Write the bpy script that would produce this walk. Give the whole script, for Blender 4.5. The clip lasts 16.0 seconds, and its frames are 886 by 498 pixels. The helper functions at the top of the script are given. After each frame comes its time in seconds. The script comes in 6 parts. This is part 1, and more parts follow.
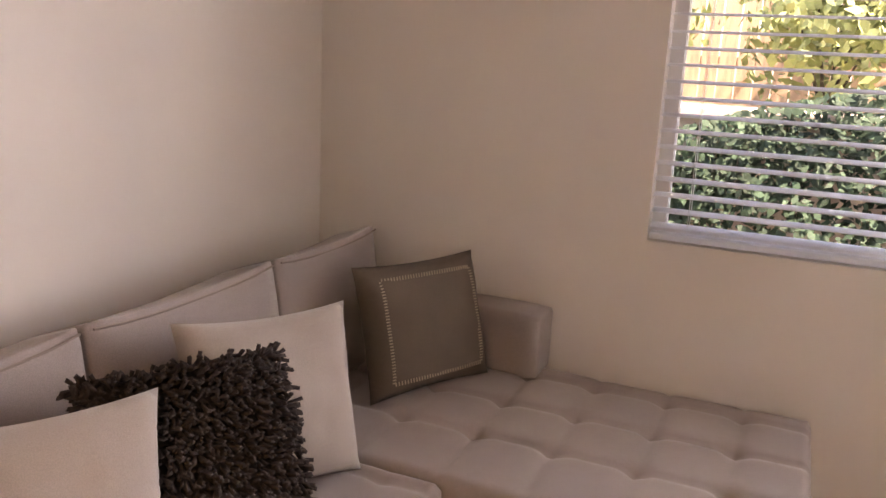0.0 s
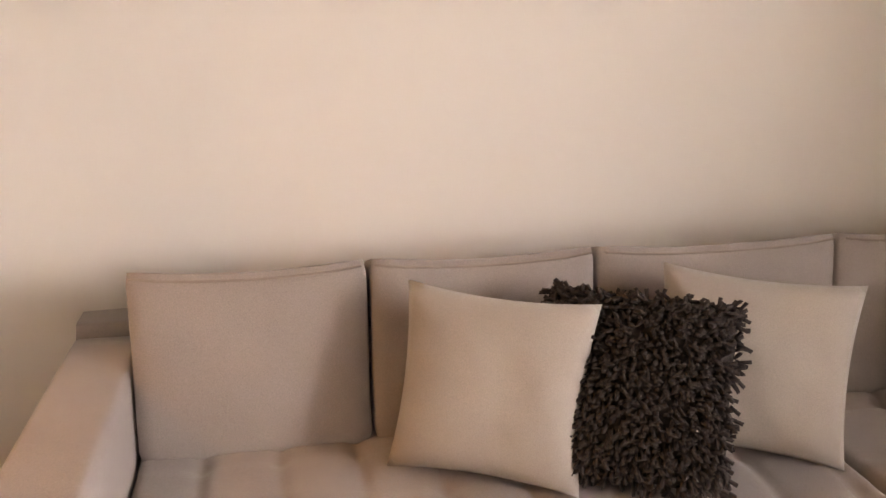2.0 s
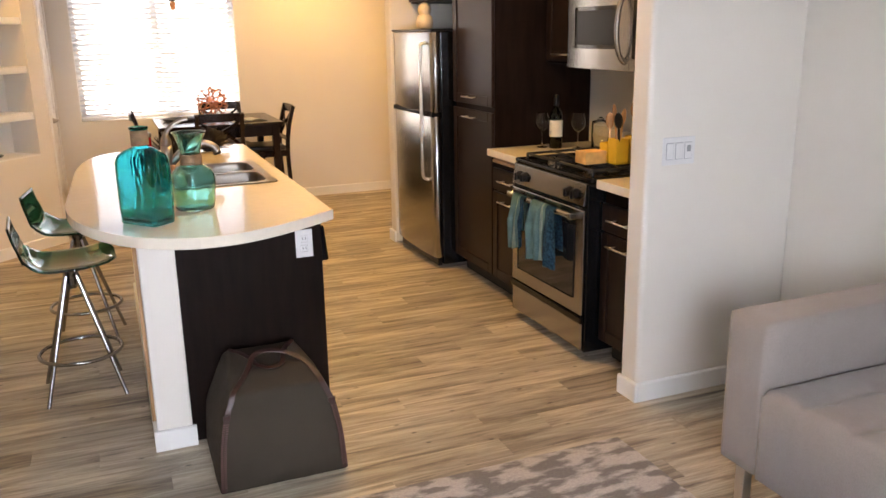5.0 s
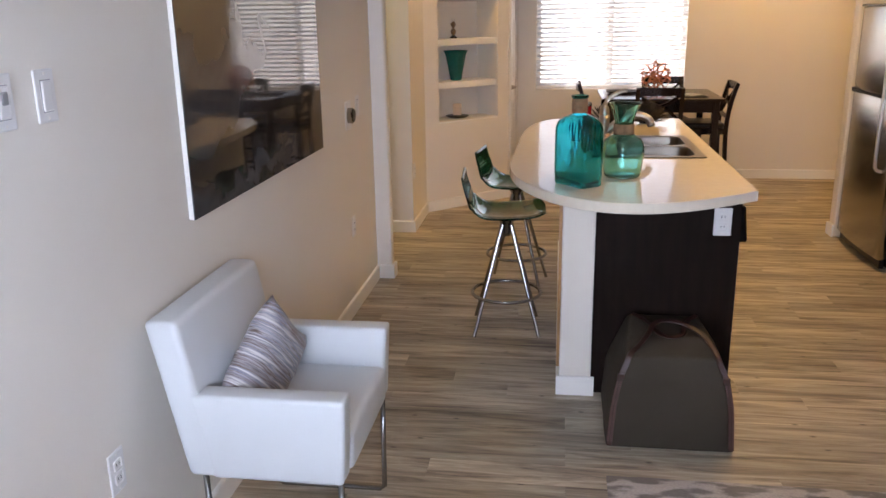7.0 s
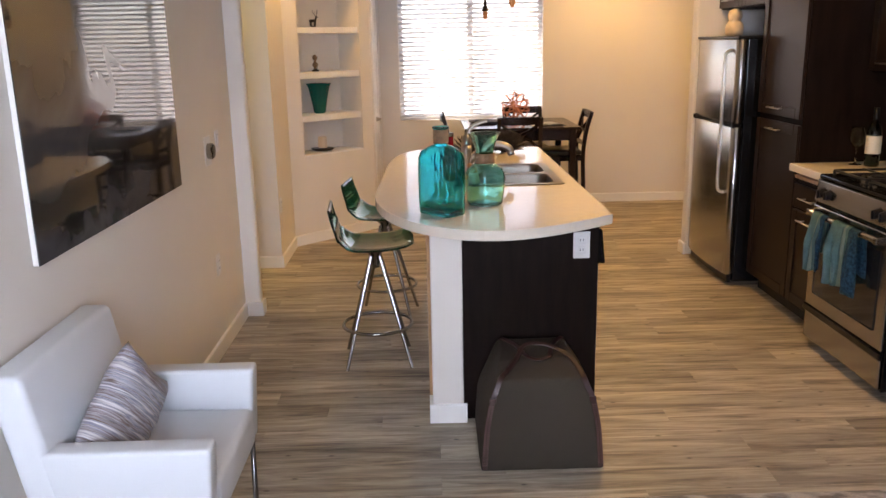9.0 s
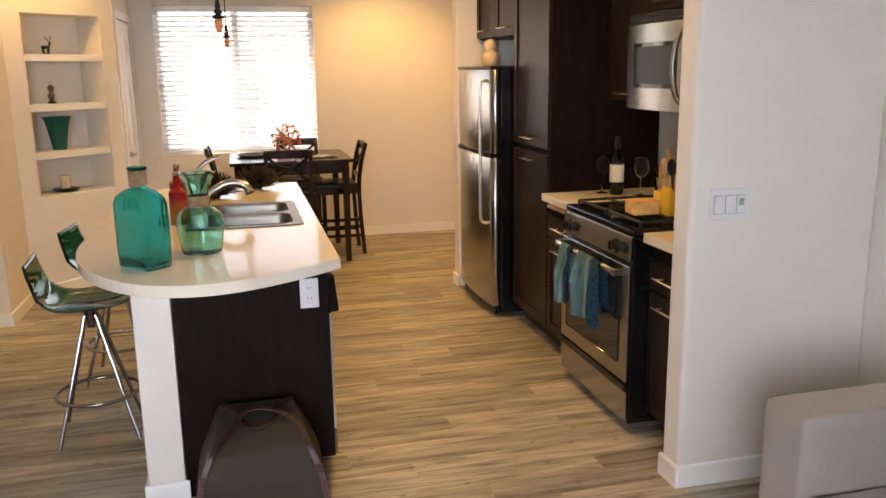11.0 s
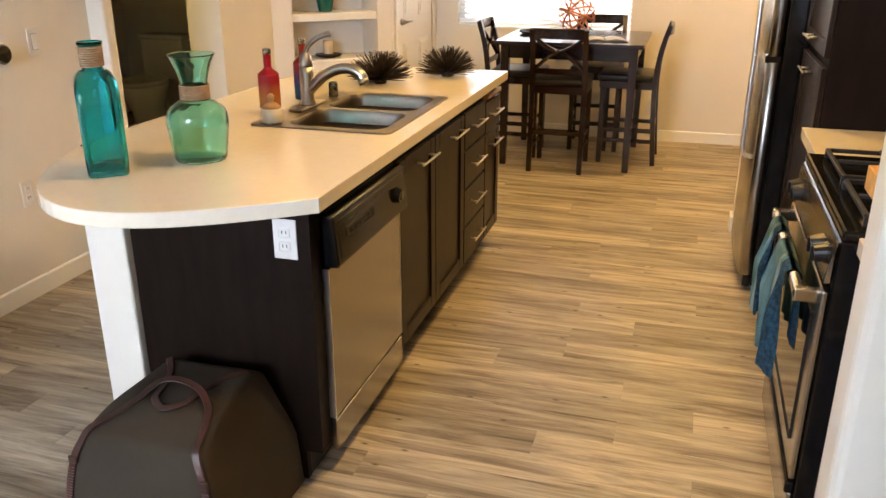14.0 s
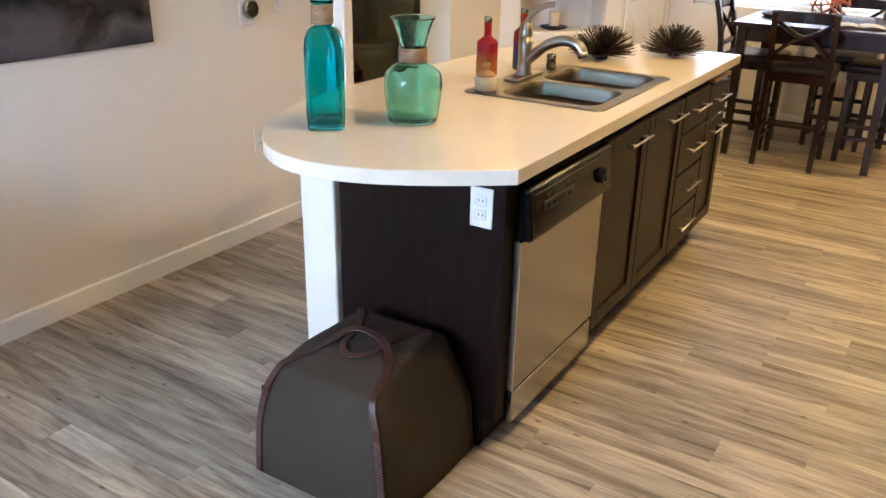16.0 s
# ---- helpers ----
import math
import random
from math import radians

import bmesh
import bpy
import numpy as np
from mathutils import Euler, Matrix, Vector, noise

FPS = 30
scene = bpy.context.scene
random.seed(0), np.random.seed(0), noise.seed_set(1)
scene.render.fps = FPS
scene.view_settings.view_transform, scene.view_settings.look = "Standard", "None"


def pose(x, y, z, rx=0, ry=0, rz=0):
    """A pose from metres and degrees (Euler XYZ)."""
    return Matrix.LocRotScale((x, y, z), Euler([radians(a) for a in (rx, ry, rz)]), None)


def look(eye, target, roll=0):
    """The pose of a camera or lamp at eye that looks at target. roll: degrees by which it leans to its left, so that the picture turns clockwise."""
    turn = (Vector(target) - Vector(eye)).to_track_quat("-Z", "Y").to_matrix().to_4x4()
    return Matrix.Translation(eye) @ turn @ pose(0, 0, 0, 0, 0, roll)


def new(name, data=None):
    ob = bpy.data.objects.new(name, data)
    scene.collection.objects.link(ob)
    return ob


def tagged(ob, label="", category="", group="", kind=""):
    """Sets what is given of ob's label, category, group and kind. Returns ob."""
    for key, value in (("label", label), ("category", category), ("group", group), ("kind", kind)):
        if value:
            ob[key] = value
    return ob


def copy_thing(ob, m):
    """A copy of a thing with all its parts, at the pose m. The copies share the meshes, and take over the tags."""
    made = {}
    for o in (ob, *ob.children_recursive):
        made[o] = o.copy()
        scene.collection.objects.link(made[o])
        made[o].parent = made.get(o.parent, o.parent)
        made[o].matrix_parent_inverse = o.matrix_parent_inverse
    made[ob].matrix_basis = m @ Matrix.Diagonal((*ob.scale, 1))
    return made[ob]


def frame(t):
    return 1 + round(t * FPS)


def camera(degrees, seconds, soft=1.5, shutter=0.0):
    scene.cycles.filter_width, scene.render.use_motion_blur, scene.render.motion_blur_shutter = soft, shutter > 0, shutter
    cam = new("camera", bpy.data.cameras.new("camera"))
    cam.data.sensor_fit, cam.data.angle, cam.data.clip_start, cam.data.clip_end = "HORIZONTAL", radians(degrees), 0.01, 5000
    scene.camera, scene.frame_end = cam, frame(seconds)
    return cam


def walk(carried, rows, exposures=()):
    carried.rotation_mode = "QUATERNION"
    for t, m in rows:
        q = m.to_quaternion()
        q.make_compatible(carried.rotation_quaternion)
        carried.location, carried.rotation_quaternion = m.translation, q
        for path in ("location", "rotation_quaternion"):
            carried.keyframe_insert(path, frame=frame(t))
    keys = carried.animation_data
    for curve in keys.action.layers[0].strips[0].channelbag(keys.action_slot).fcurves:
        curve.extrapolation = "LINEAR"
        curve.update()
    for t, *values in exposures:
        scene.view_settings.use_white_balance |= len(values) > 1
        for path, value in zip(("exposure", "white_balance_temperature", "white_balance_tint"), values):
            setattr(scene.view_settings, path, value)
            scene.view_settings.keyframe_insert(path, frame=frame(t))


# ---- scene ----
cam = camera(57.1, 16.0)
PATH = [
    (0, (-0.318, 1.26, 1.53), (-1.086, 3.048, 1.07), 2.8),
    (0.5, (-0.404, 1.244, 1.509), (-1.364, 2.924, 1.003), 2.0),
    (1, (-0.278, 1.45, 1.487), (-1.672, 2.793, 0.984), 3.3),
    (1.5, (-0.066, 1.531, 1.472), (-1.787, 2.427, 0.988), 2.1),
    (2, (0.201, 1.685, 1.532), (-1.673, 2.07, 0.949), 0.3),
    (2.5, (0.443, 2.001, 1.51), (-1.465, 1.717, 0.983), 0.8),
    (3, (0.69, 2.263, 1.514), (-1.157, 1.683, 1.012), 0.7),
    (3.5, (0.793, 2.541, 1.541), (-0.889, 1.598, 1.012), -1.1),
    (4, (0.752, 2.826, 1.57), (-0.602, 1.441, 1.072), 0.6),
    (4.5, (0.766, 2.981, 1.583), (-0.219, 1.304, 1.117), -2.8),
    (5, (0.799, 3.15, 1.599), (0.074, 1.359, 1.083), -1.0),
    (5.2, (0.784, 3.187, 1.599), (0.178, 1.351, 1.087), -0.7),
    (7.3, (0.779, 3.272, 1.602), (1.081, 1.375, 1.045), -1.0),
    (7.5, (0.777, 3.265, 1.597), (1.07, 1.365, 1.043), -1.0),
    (8, (0.778, 3.27, 1.596), (0.959, 1.356, 1.045), -0.8),
    (8.2, (0.772, 3.27, 1.604), (0.902, 1.351, 1.053), -0.8),
    (10.3, (0.682, 3.197, 1.607), (0.459, 1.244, 1.234), -1.8),
    (10.5, (0.602, 3.159, 1.609), (0.345, 1.215, 1.214), -1.7),
    (11, (0.34, 2.993, 1.598), (-0.128, 1.097, 1.169), -0.9),
    (11.5, (0.116, 2.77, 1.563), (-0.603, 0.96, 1.108), -1.4),
    (12, (-0.089, 2.523, 1.569), (-0.85, 0.74, 1.077), -0.7),
    (12.5, (-0.395, 2.357, 1.56), (-0.84, 0.489, 0.999), 0.8),
    (13, (-0.62, 2.163, 1.541), (-0.739, 0.278, 0.882), 1.6),
    (13.5, (-0.753, 1.994, 1.544), (-0.576, 0.12, 0.867), 1.4),
    (14, (-0.888, 1.838, 1.54), (-0.351, 0.048, 0.829), -0.0),
    (14.5, (-0.956, 1.793, 1.543), (-0.268, 0.066, 0.807), 0.4),
    (15, (-0.954, 1.764, 1.537), (-0.2, 0.07, 0.787), 0.4),
    (15.5, (-0.946, 1.77, 1.538), (-0.135, 0.11, 0.773), 0.8),
    (16, (-0.902, 1.798, 1.531), (0.076, 0.235, 0.757), 1.2),
]
EXPOSURES = [(0.0, 2.56, 8400, 38), (0.5, 3.03, 9200, 36), (1.0, 2.74, 9600, 36), (1.5, 2.68, 9500, 35), (2.5, 2.83, 8450, 29), (3.5, 2.82, 8050, 28), (5.0, 2.39, 6950, 21), (7.5, 1.79, 6400, 24), (8.0, 1.84, 6400, 25), (10.5, 2.14, 7000, 21), (12.0, 2.27, 7050, 19), (13.0, 2.49, 7150, 17), (13.5, 2.59, 7700, 18), (14.0, 2.64, 6700, 15), (14.5, 2.69, 5900, 15), (15.5, 2.74, 5900, 14), (16.0, 2.74, 5600, 14)]
walk(cam, [(t, look(eye, target, roll)) for t, eye, target, roll in PATH], EXPOSURES)

# ---- world, sun and large lights ----
world = bpy.data.worlds.new("sky_world")
scene.world = world
world.use_nodes = True
wn = world.node_tree.nodes
sky = wn.new("ShaderNodeTexSky")
sky.sky_type = "NISHITA"
sky.sun_disc = False
sky.sun_elevation, sky.sun_rotation = radians(58), radians(110)
wn["Background"].inputs["Strength"].default_value = 0.15
world.node_tree.links.new(sky.outputs["Color"], wn["Background"].inputs["Color"])

sun_data = bpy.data.lights.new("sun", "SUN")
sun_data.energy, sun_data.angle, sun_data.color = 4.5, radians(0.5), (1.0, 0.95, 0.88)
sun = new("sun", sun_data)
sun.matrix_world = look((9, -3.2, 15.5), (0, 0, 0))


def area_lamp(name, eye, target, w, h, watts, color):
    data = bpy.data.lights.new(name, "AREA")
    data.shape, data.size, data.size_y = "RECTANGLE", w, h
    data.energy, data.color = watts, color
    ob = new(name, data)
    ob.matrix_world = look(eye, target)
    return ob


DAY = (0.71, 0.845, 1.0)
WARM = (1.0, 0.62, 0.19)
area_lamp("north_window_daylight", (0.84, 4.32, 1.62), (1.45, 2.3, 1.80), 1.46, 1.1, 24.5, DAY)
area_lamp("south_window_daylight", (0.31, -5.16, 1.55), (0.31, 0.0, 1.55), 1.6, 1.5, 2.5, (1.0, 0.97, 0.93))


def down_light(x, y, watts, color=WARM):
    data = bpy.data.lights.new("downlight_bulb", "SPOT")
    data.energy, data.color, data.spot_size, data.spot_blend, data.shadow_soft_size = watts, color, radians(150), 0.7, 0.06
    ob = new("downlight_bulb", data)
    ob.matrix_world = look((x, y, 2.64), (x, y, 0))


HALL = (1.0, 0.80, 0.26)
DOWNLIGHTS = [(-0.62, -0.55, 14), (-0.62, -2.0, 16.5), (-1.0, -4.15, 20), (1.35, -3.1, 10), (2.7, -2.1, 9)]
for lx, ly, watts in DOWNLIGHTS:
    down_light(lx, ly, watts, HALL if lx > 2 else WARM)

# ---- materials ----


def mat(name, color, rough=0.5, metal=0.0, var=0.08, scale=6.0, bump=0.0, bscale=200.0, coat=0.0, per_object=0.0, stretch=(1, 1, 1), fine=0.0, sheen=0.0, sharp=0.2, spec=0.5):
    m = bpy.data.materials.new(name)
    m.use_nodes = True
    nt = m.node_tree
    b = nt.nodes["Principled BSDF"]
    b.inputs["Roughness"].default_value = rough
    b.inputs["Metallic"].default_value = metal
    b.inputs["Coat Weight"].default_value = coat
    b.inputs["Coat Roughness"].default_value = 0.08
    b.inputs["Sheen Weight"].default_value = sheen
    b.inputs["Specular IOR Level"].default_value = spec
    co = nt.nodes.new("ShaderNodeTexCoord")
    mp = nt.nodes.new("ShaderNodeMapping")
    mp.inputs["Scale"].default_value = stretch
    nt.links.new(co.outputs["Object"], mp.inputs["Vector"])
    n1 = nt.nodes.new("ShaderNodeTexNoise")
    n1.inputs["Scale"].default_value, n1.inputs["Detail"].default_value = scale, 6
    nt.links.new(mp.outputs["Vector"], n1.inputs["Vector"])
    ramp = nt.nodes.new("ShaderNodeValToRGB")
    ramp.color_ramp.elements[0].position, ramp.color_ramp.elements[1].position = 0.5 - sharp, 0.5 + sharp
    ramp.color_ramp.elements[0].color = (*[c * (1 - var) for c in color], 1)
    ramp.color_ramp.elements[1].color = (*[min(1, c * (1 + var)) for c in color], 1)
    nt.links.new(n1.outputs["Fac"], ramp.inputs["Fac"])
    out = ramp.outputs["Color"]
    if fine > 0:
        n3 = nt.nodes.new("ShaderNodeTexNoise")
        n3.inputs["Scale"].default_value = bscale
        nt.links.new(mp.outputs["Vector"], n3.inputs["Vector"])
        r3 = nt.nodes.new("ShaderNodeMapRange")
        r3.inputs[1].default_value, r3.inputs[2].default_value, r3.inputs[3].default_value, r3.inputs[4].default_value = 0.3, 0.7, 1 - fine, 1 + fine
        nt.links.new(n3.outputs["Fac"], r3.inputs[0])
        h3 = nt.nodes.new("ShaderNodeHueSaturation")
        nt.links.new(r3.outputs[0], h3.inputs["Value"])
        nt.links.new(out, h3.inputs["Color"])
        out = h3.outputs["Color"]
    if per_object > 0:
        info = nt.nodes.new("ShaderNodeObjectInfo")
        rng = nt.nodes.new("ShaderNodeMapRange")
        rng.inputs[3].default_value, rng.inputs[4].default_value = 1 - per_object, 1 + per_object
        hsv = nt.nodes.new("ShaderNodeHueSaturation")
        nt.links.new(info.outputs["Random"], rng.inputs[0])
        nt.links.new(rng.outputs[0], hsv.inputs["Value"])
        nt.links.new(out, hsv.inputs["Color"])
        out = hsv.outputs["Color"]
    nt.links.new(out, b.inputs["Base Color"])
    rr = nt.nodes.new("ShaderNodeMapRange")
    rr.inputs[3].default_value, rr.inputs[4].default_value = max(0.02, rough - 0.06), min(1, rough + 0.06)
    nt.links.new(n1.outputs["Fac"], rr.inputs[0])
    nt.links.new(rr.outputs[0], b.inputs["Roughness"])
    if bump > 0:
        n2 = nt.nodes.new("ShaderNodeTexNoise")
        n2.inputs["Scale"].default_value, n2.inputs["Detail"].default_value = bscale, 4
        nt.links.new(mp.outputs["Vector"], n2.inputs["Vector"])
        bp = nt.nodes.new("ShaderNodeBump")
        bp.inputs["Strength"].default_value, bp.inputs["Distance"].default_value = bump, 0.004
        nt.links.new(n2.outputs["Fac"], bp.inputs["Height"])
        nt.links.new(bp.outputs["Normal"], b.inputs["Normal"])
    return m


def glass(name, color, rough=0.02, ior=1.45, wavy=0.0):
    m = bpy.data.materials.new(name)
    m.use_nodes = True
    b = m.node_tree.nodes["Principled BSDF"]
    b.inputs["Base Color"].default_value = (*color, 1)
    b.inputs["Transmission Weight"].default_value = 1
    b.inputs["Roughness"].default_value = rough
    b.inputs["IOR"].default_value = ior
    if wavy > 0:
        nt = m.node_tree
        co = nt.nodes.new("ShaderNodeTexCoord")
        mp = nt.nodes.new("ShaderNodeMapping")
        mp.inputs["Scale"].default_value = (1.0, 1.0, 0.3)
        nz = nt.nodes.new("ShaderNodeTexNoise")
        nz.inputs["Scale"].default_value, nz.inputs["Detail"].default_value = 32, 1
        bp = nt.nodes.new("ShaderNodeBump")
        bp.inputs["Strength"].default_value, bp.inputs["Distance"].default_value = wavy, 0.02
        nt.links.new(co.outputs["Object"], mp.inputs["Vector"])
        nt.links.new(mp.outputs["Vector"], nz.inputs["Vector"])
        nt.links.new(nz.outputs["Fac"], bp.inputs["Height"])
        nt.links.new(bp.outputs["Normal"], b.inputs["Normal"])
    return m


def glow(name, color, strength):
    m = bpy.data.materials.new(name)
    m.use_nodes = True
    b = m.node_tree.nodes["Principled BSDF"]
    b.inputs["Base Color"].default_value = (*color, 1)
    b.inputs["Emission Color"].default_value = (*color, 1)
    b.inputs["Emission Strength"].default_value = strength
    return m


def plank_material(name):
    """Grey-brown laminate with long grain along x, a tone of its own for each board, and a few knots."""
    m = bpy.data.materials.new(name)
    m.use_nodes = True
    nt = m.node_tree
    L = nt.links.new
    b = nt.nodes["Principled BSDF"]
    co = nt.nodes.new("ShaderNodeTexCoord")
    info = nt.nodes.new("ShaderNodeObjectInfo")
    comb = nt.nodes.new("ShaderNodeCombineXYZ")
    mul = nt.nodes.new("ShaderNodeMath")
    mul.operation = "MULTIPLY"
    mul.inputs[1].default_value = 37.0
    L(info.outputs["Random"], mul.inputs[0])
    for k in range(3):
        L(mul.outputs[0], comb.inputs[k])
    add = nt.nodes.new("ShaderNodeVectorMath")
    L(co.outputs["Object"], add.inputs[0])
    L(comb.outputs[0], add.inputs[1])
    mp = nt.nodes.new("ShaderNodeMapping")
    mp.inputs["Scale"].default_value = (1.1, 11.5, 1.0)
    L(add.outputs[0], mp.inputs["Vector"])
    g = nt.nodes.new("ShaderNodeTexNoise")
    g.inputs["Scale"].default_value, g.inputs["Detail"].default_value, g.inputs["Roughness"].default_value, g.inputs["Distortion"].default_value = 1.7, 9, 0.68, 0.7
    L(mp.outputs[0], g.inputs["Vector"])
    ramp = nt.nodes.new("ShaderNodeValToRGB")
    cr = ramp.color_ramp
    cr.elements[0].position, cr.elements[0].color = 0.33, (0.115, 0.090, 0.067, 1)
    cr.elements[1].position, cr.elements[1].color = 0.66, (0.56, 0.485, 0.372, 1)
    e = cr.elements.new(0.47)
    e.color = (0.325, 0.268, 0.199, 1)
    L(g.outputs["Fac"], ramp.inputs["Fac"])
    fm = nt.nodes.new("ShaderNodeMapping")
    fm.inputs["Scale"].default_value = (4.0, 170.0, 4.0)
    L(add.outputs[0], fm.inputs["Vector"])
    fg = nt.nodes.new("ShaderNodeTexNoise")
    fg.inputs["Scale"].default_value, fg.inputs["Detail"].default_value = 1.0, 3
    L(fm.outputs[0], fg.inputs["Vector"])
    fr_ = nt.nodes.new("ShaderNodeMapRange")
    fr_.inputs[1].default_value, fr_.inputs[2].default_value, fr_.inputs[3].default_value, fr_.inputs[4].default_value = 0.3, 0.7, 0.84, 1.12
    L(fg.outputs["Fac"], fr_.inputs[0])
    v = nt.nodes.new("ShaderNodeTexVoronoi")
    v.voronoi_dimensions = "2D"
    v.inputs["Scale"].default_value = 2.1
    mv = nt.nodes.new("ShaderNodeMapping")
    mv.inputs["Scale"].default_value = (1.0, 2.4, 1.0)
    L(add.outputs[0], mv.inputs["Vector"])
    L(mv.outputs[0], v.inputs["Vector"])
    kr = nt.nodes.new("ShaderNodeMapRange")
    kr.inputs[1].default_value, kr.inputs[2].default_value, kr.inputs[3].default_value, kr.inputs[4].default_value = 0.010, 0.036, 0.25, 1.0
    L(v.outputs["Distance"], kr.inputs[0])
    tone = nt.nodes.new("ShaderNodeMapRange")
    tone.inputs[3].default_value, tone.inputs[4].default_value = 0.74, 1.22
    L(info.outputs["Random"], tone.inputs[0])
    val = nt.nodes.new("ShaderNodeMath")
    val.operation = "MULTIPLY"
    L(kr.outputs[0], val.inputs[0])
    L(tone.outputs[0], val.inputs[1])
    hsv = nt.nodes.new("ShaderNodeHueSaturation")
    val2 = nt.nodes.new("ShaderNodeMath")
    val2.operation = "MULTIPLY"
    L(val.outputs[0], val2.inputs[0])
    L(fr_.outputs[0], val2.inputs[1])
    L(val2.outputs[0], hsv.inputs["Value"])
    L(ramp.outputs["Color"], hsv.inputs["Color"])
    L(hsv.outputs["Color"], b.inputs["Base Color"])
    rr = nt.nodes.new("ShaderNodeMapRange")
    rr.inputs[3].default_value, rr.inputs[4].default_value = 0.55, 0.34
    L(g.outputs["Fac"], rr.inputs[0])
    L(rr.outputs[0], b.inputs["Roughness"])
    bp = nt.nodes.new("ShaderNodeBump")
    bp.inputs["Strength"].default_value, bp.inputs["Distance"].default_value = 0.15, 0.002
    L(g.outputs["Fac"], bp.inputs["Height"])
    L(bp.outputs["Normal"], b.inputs["Normal"])
    return m


M_WALL = mat("painted_wall", (0.73, 0.68, 0.605), 0.75, var=0.02, scale=1.3, bump=0.10, bscale=90)
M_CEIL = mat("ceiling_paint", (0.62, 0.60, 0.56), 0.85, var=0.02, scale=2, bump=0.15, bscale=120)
M_TRIM = mat("white_trim_paint", (0.80, 0.78, 0.74), 0.35, var=0.02, scale=3)
M_SUB = mat("dark_subfloor", (0.10, 0.076, 0.055), 0.8, var=0.1)
M_PLANK = plank_material("floor_plank")
M_BLIND = mat("white_blind_slat", (0.88, 0.88, 0.87), 0.45, var=0.02)
bn = M_BLIND.node_tree
tr = bn.nodes.new("ShaderNodeBsdfTranslucent")
tr.inputs["Color"].default_value = (0.85, 0.85, 0.84, 1)
mx = bn.nodes.new("ShaderNodeMixShader")
mx.inputs[0].default_value = 0.5
bn.links.new(bn.nodes["Principled BSDF"].outputs[0], mx.inputs[1])
bn.links.new(tr.outputs[0], mx.inputs[2])
bn.links.new(mx.outputs[0], bn.nodes["Material Output"].inputs["Surface"])
M_ESP = mat("espresso_wood", (0.0100, 0.0053, 0.0037), 0.48, spec=0.08, var=0.35, scale=5, stretch=(6, 6, 0.8), bump=0.05, bscale=40)
M_ESPH = mat("espresso_door", (0.017, 0.0095, 0.0068), 0.38, spec=0.22, var=0.3, scale=5, stretch=(6, 6, 0.8), bump=0.05, bscale=40)
M_KICK = mat("black_toe_kick", (0.014, 0.010, 0.008), 0.6, var=0.1)
M_QUARTZ = mat("cream_laminate_worktop", (0.76, 0.68, 0.56), 0.075, var=0.02, scale=30, fine=0.02, bscale=300)
M_STEEL = mat("brushed_steel", (0.38, 0.365, 0.345), 0.24, metal=1.0, var=0.015, scale=1.5)
M_SINK = mat("sink_steel", (0.25, 0.22, 0.185), 0.36, metal=1.0, var=0.05, scale=8)
M_CHROME = mat("chrome", (0.30, 0.30, 0.30), 0.22, metal=1.0, var=0.02)
M_FAUCET = mat("satin_faucet_metal", (0.46, 0.42, 0.37), 0.30, metal=1.0, var=0.03)
M_NICKEL = mat("brushed_nickel", (0.78, 0.74, 0.69), 0.32, metal=1.0, var=0.03)
M_BLACK = mat("black_enamel", (0.006, 0.006, 0.0065), 0.14, spec=0.32, var=0.1)
M_BLACKP = mat("black_plastic", (0.010, 0.010, 0.011), 0.32, spec=0.3, var=0.1, bump=0.1, bscale=300)
M_IRON = mat("cast_iron_grate", (0.012, 0.012, 0.013), 0.5, var=0.2, bump=0.2, bscale=200)
M_DGLASS = mat("dark_oven_glass", (0.02, 0.02, 0.022), 0.05, var=0.05)
M_SOFA = mat("taupe_woven_fabric", (0.300, 0.252, 0.224), 0.9, var=0.06, scale=5, bump=0.35, bscale=420, fine=0.13, sheen=0.25)
M_PIPE = mat("dark_taupe_seam", (0.27, 0.22, 0.185), 0.9, var=0.1)
M_PILLOW = mat("oatmeal_linen", (0.345, 0.295, 0.25), 0.9, var=0.04, scale=5, bump=0.3, bscale=420, fine=0.09, sheen=0.2)
M_GREYP = mat("olive_grey_linen", (0.115, 0.09, 0.064), 0.9, var=0.08, scale=6, bump=0.4, bscale=400, fine=0.12)
M_STITCH = mat("cream_stitching", (0.36, 0.30, 0.22), 0.8, var=0.1)
M_SHAG = mat("charcoal_shag_yarn", (0.038, 0.030, 0.026), 0.95, var=0.4, scale=60, bump=0.4, bscale=500)
M_LEATHERW = mat("white_leather", (0.58, 0.60, 0.61), 0.38, var=0.02, scale=4, bump=0.08, bscale=160)
M_BAG = mat("taupe_canvas", (0.046, 0.0345, 0.0235), 0.85, var=0.12, scale=4, bump=0.35, bscale=500, fine=0.10, spec=0.25)
M_STRAP = mat("oxblood_leather", (0.043, 0.0135, 0.0095), 0.40, var=0.3, scale=14, bump=0.15, bscale=120)
M_THREAD = mat("dusty_pink_thread", (0.20, 0.11, 0.10), 0.7, var=0.1)
M_TABLE = mat("dark_cherry_wood", (0.015, 0.0068, 0.0052), 0.18, var=0.3, scale=4, stretch=(1, 8, 8))
M_SEATL = mat("black_vinyl_seat", (0.008, 0.007, 0.007), 0.3, var=0.1, bump=0.1, bscale=100)
M_TEAL = glass("teal_glass", (0.08, 0.74, 0.82), wavy=0.14)
M_TEAL2 = glass("pale_teal_glass", (0.48, 0.89, 0.84), wavy=0.10)
M_SMOKE = glass("green_acrylic", (0.018, 0.18, 0.125), 0.02)
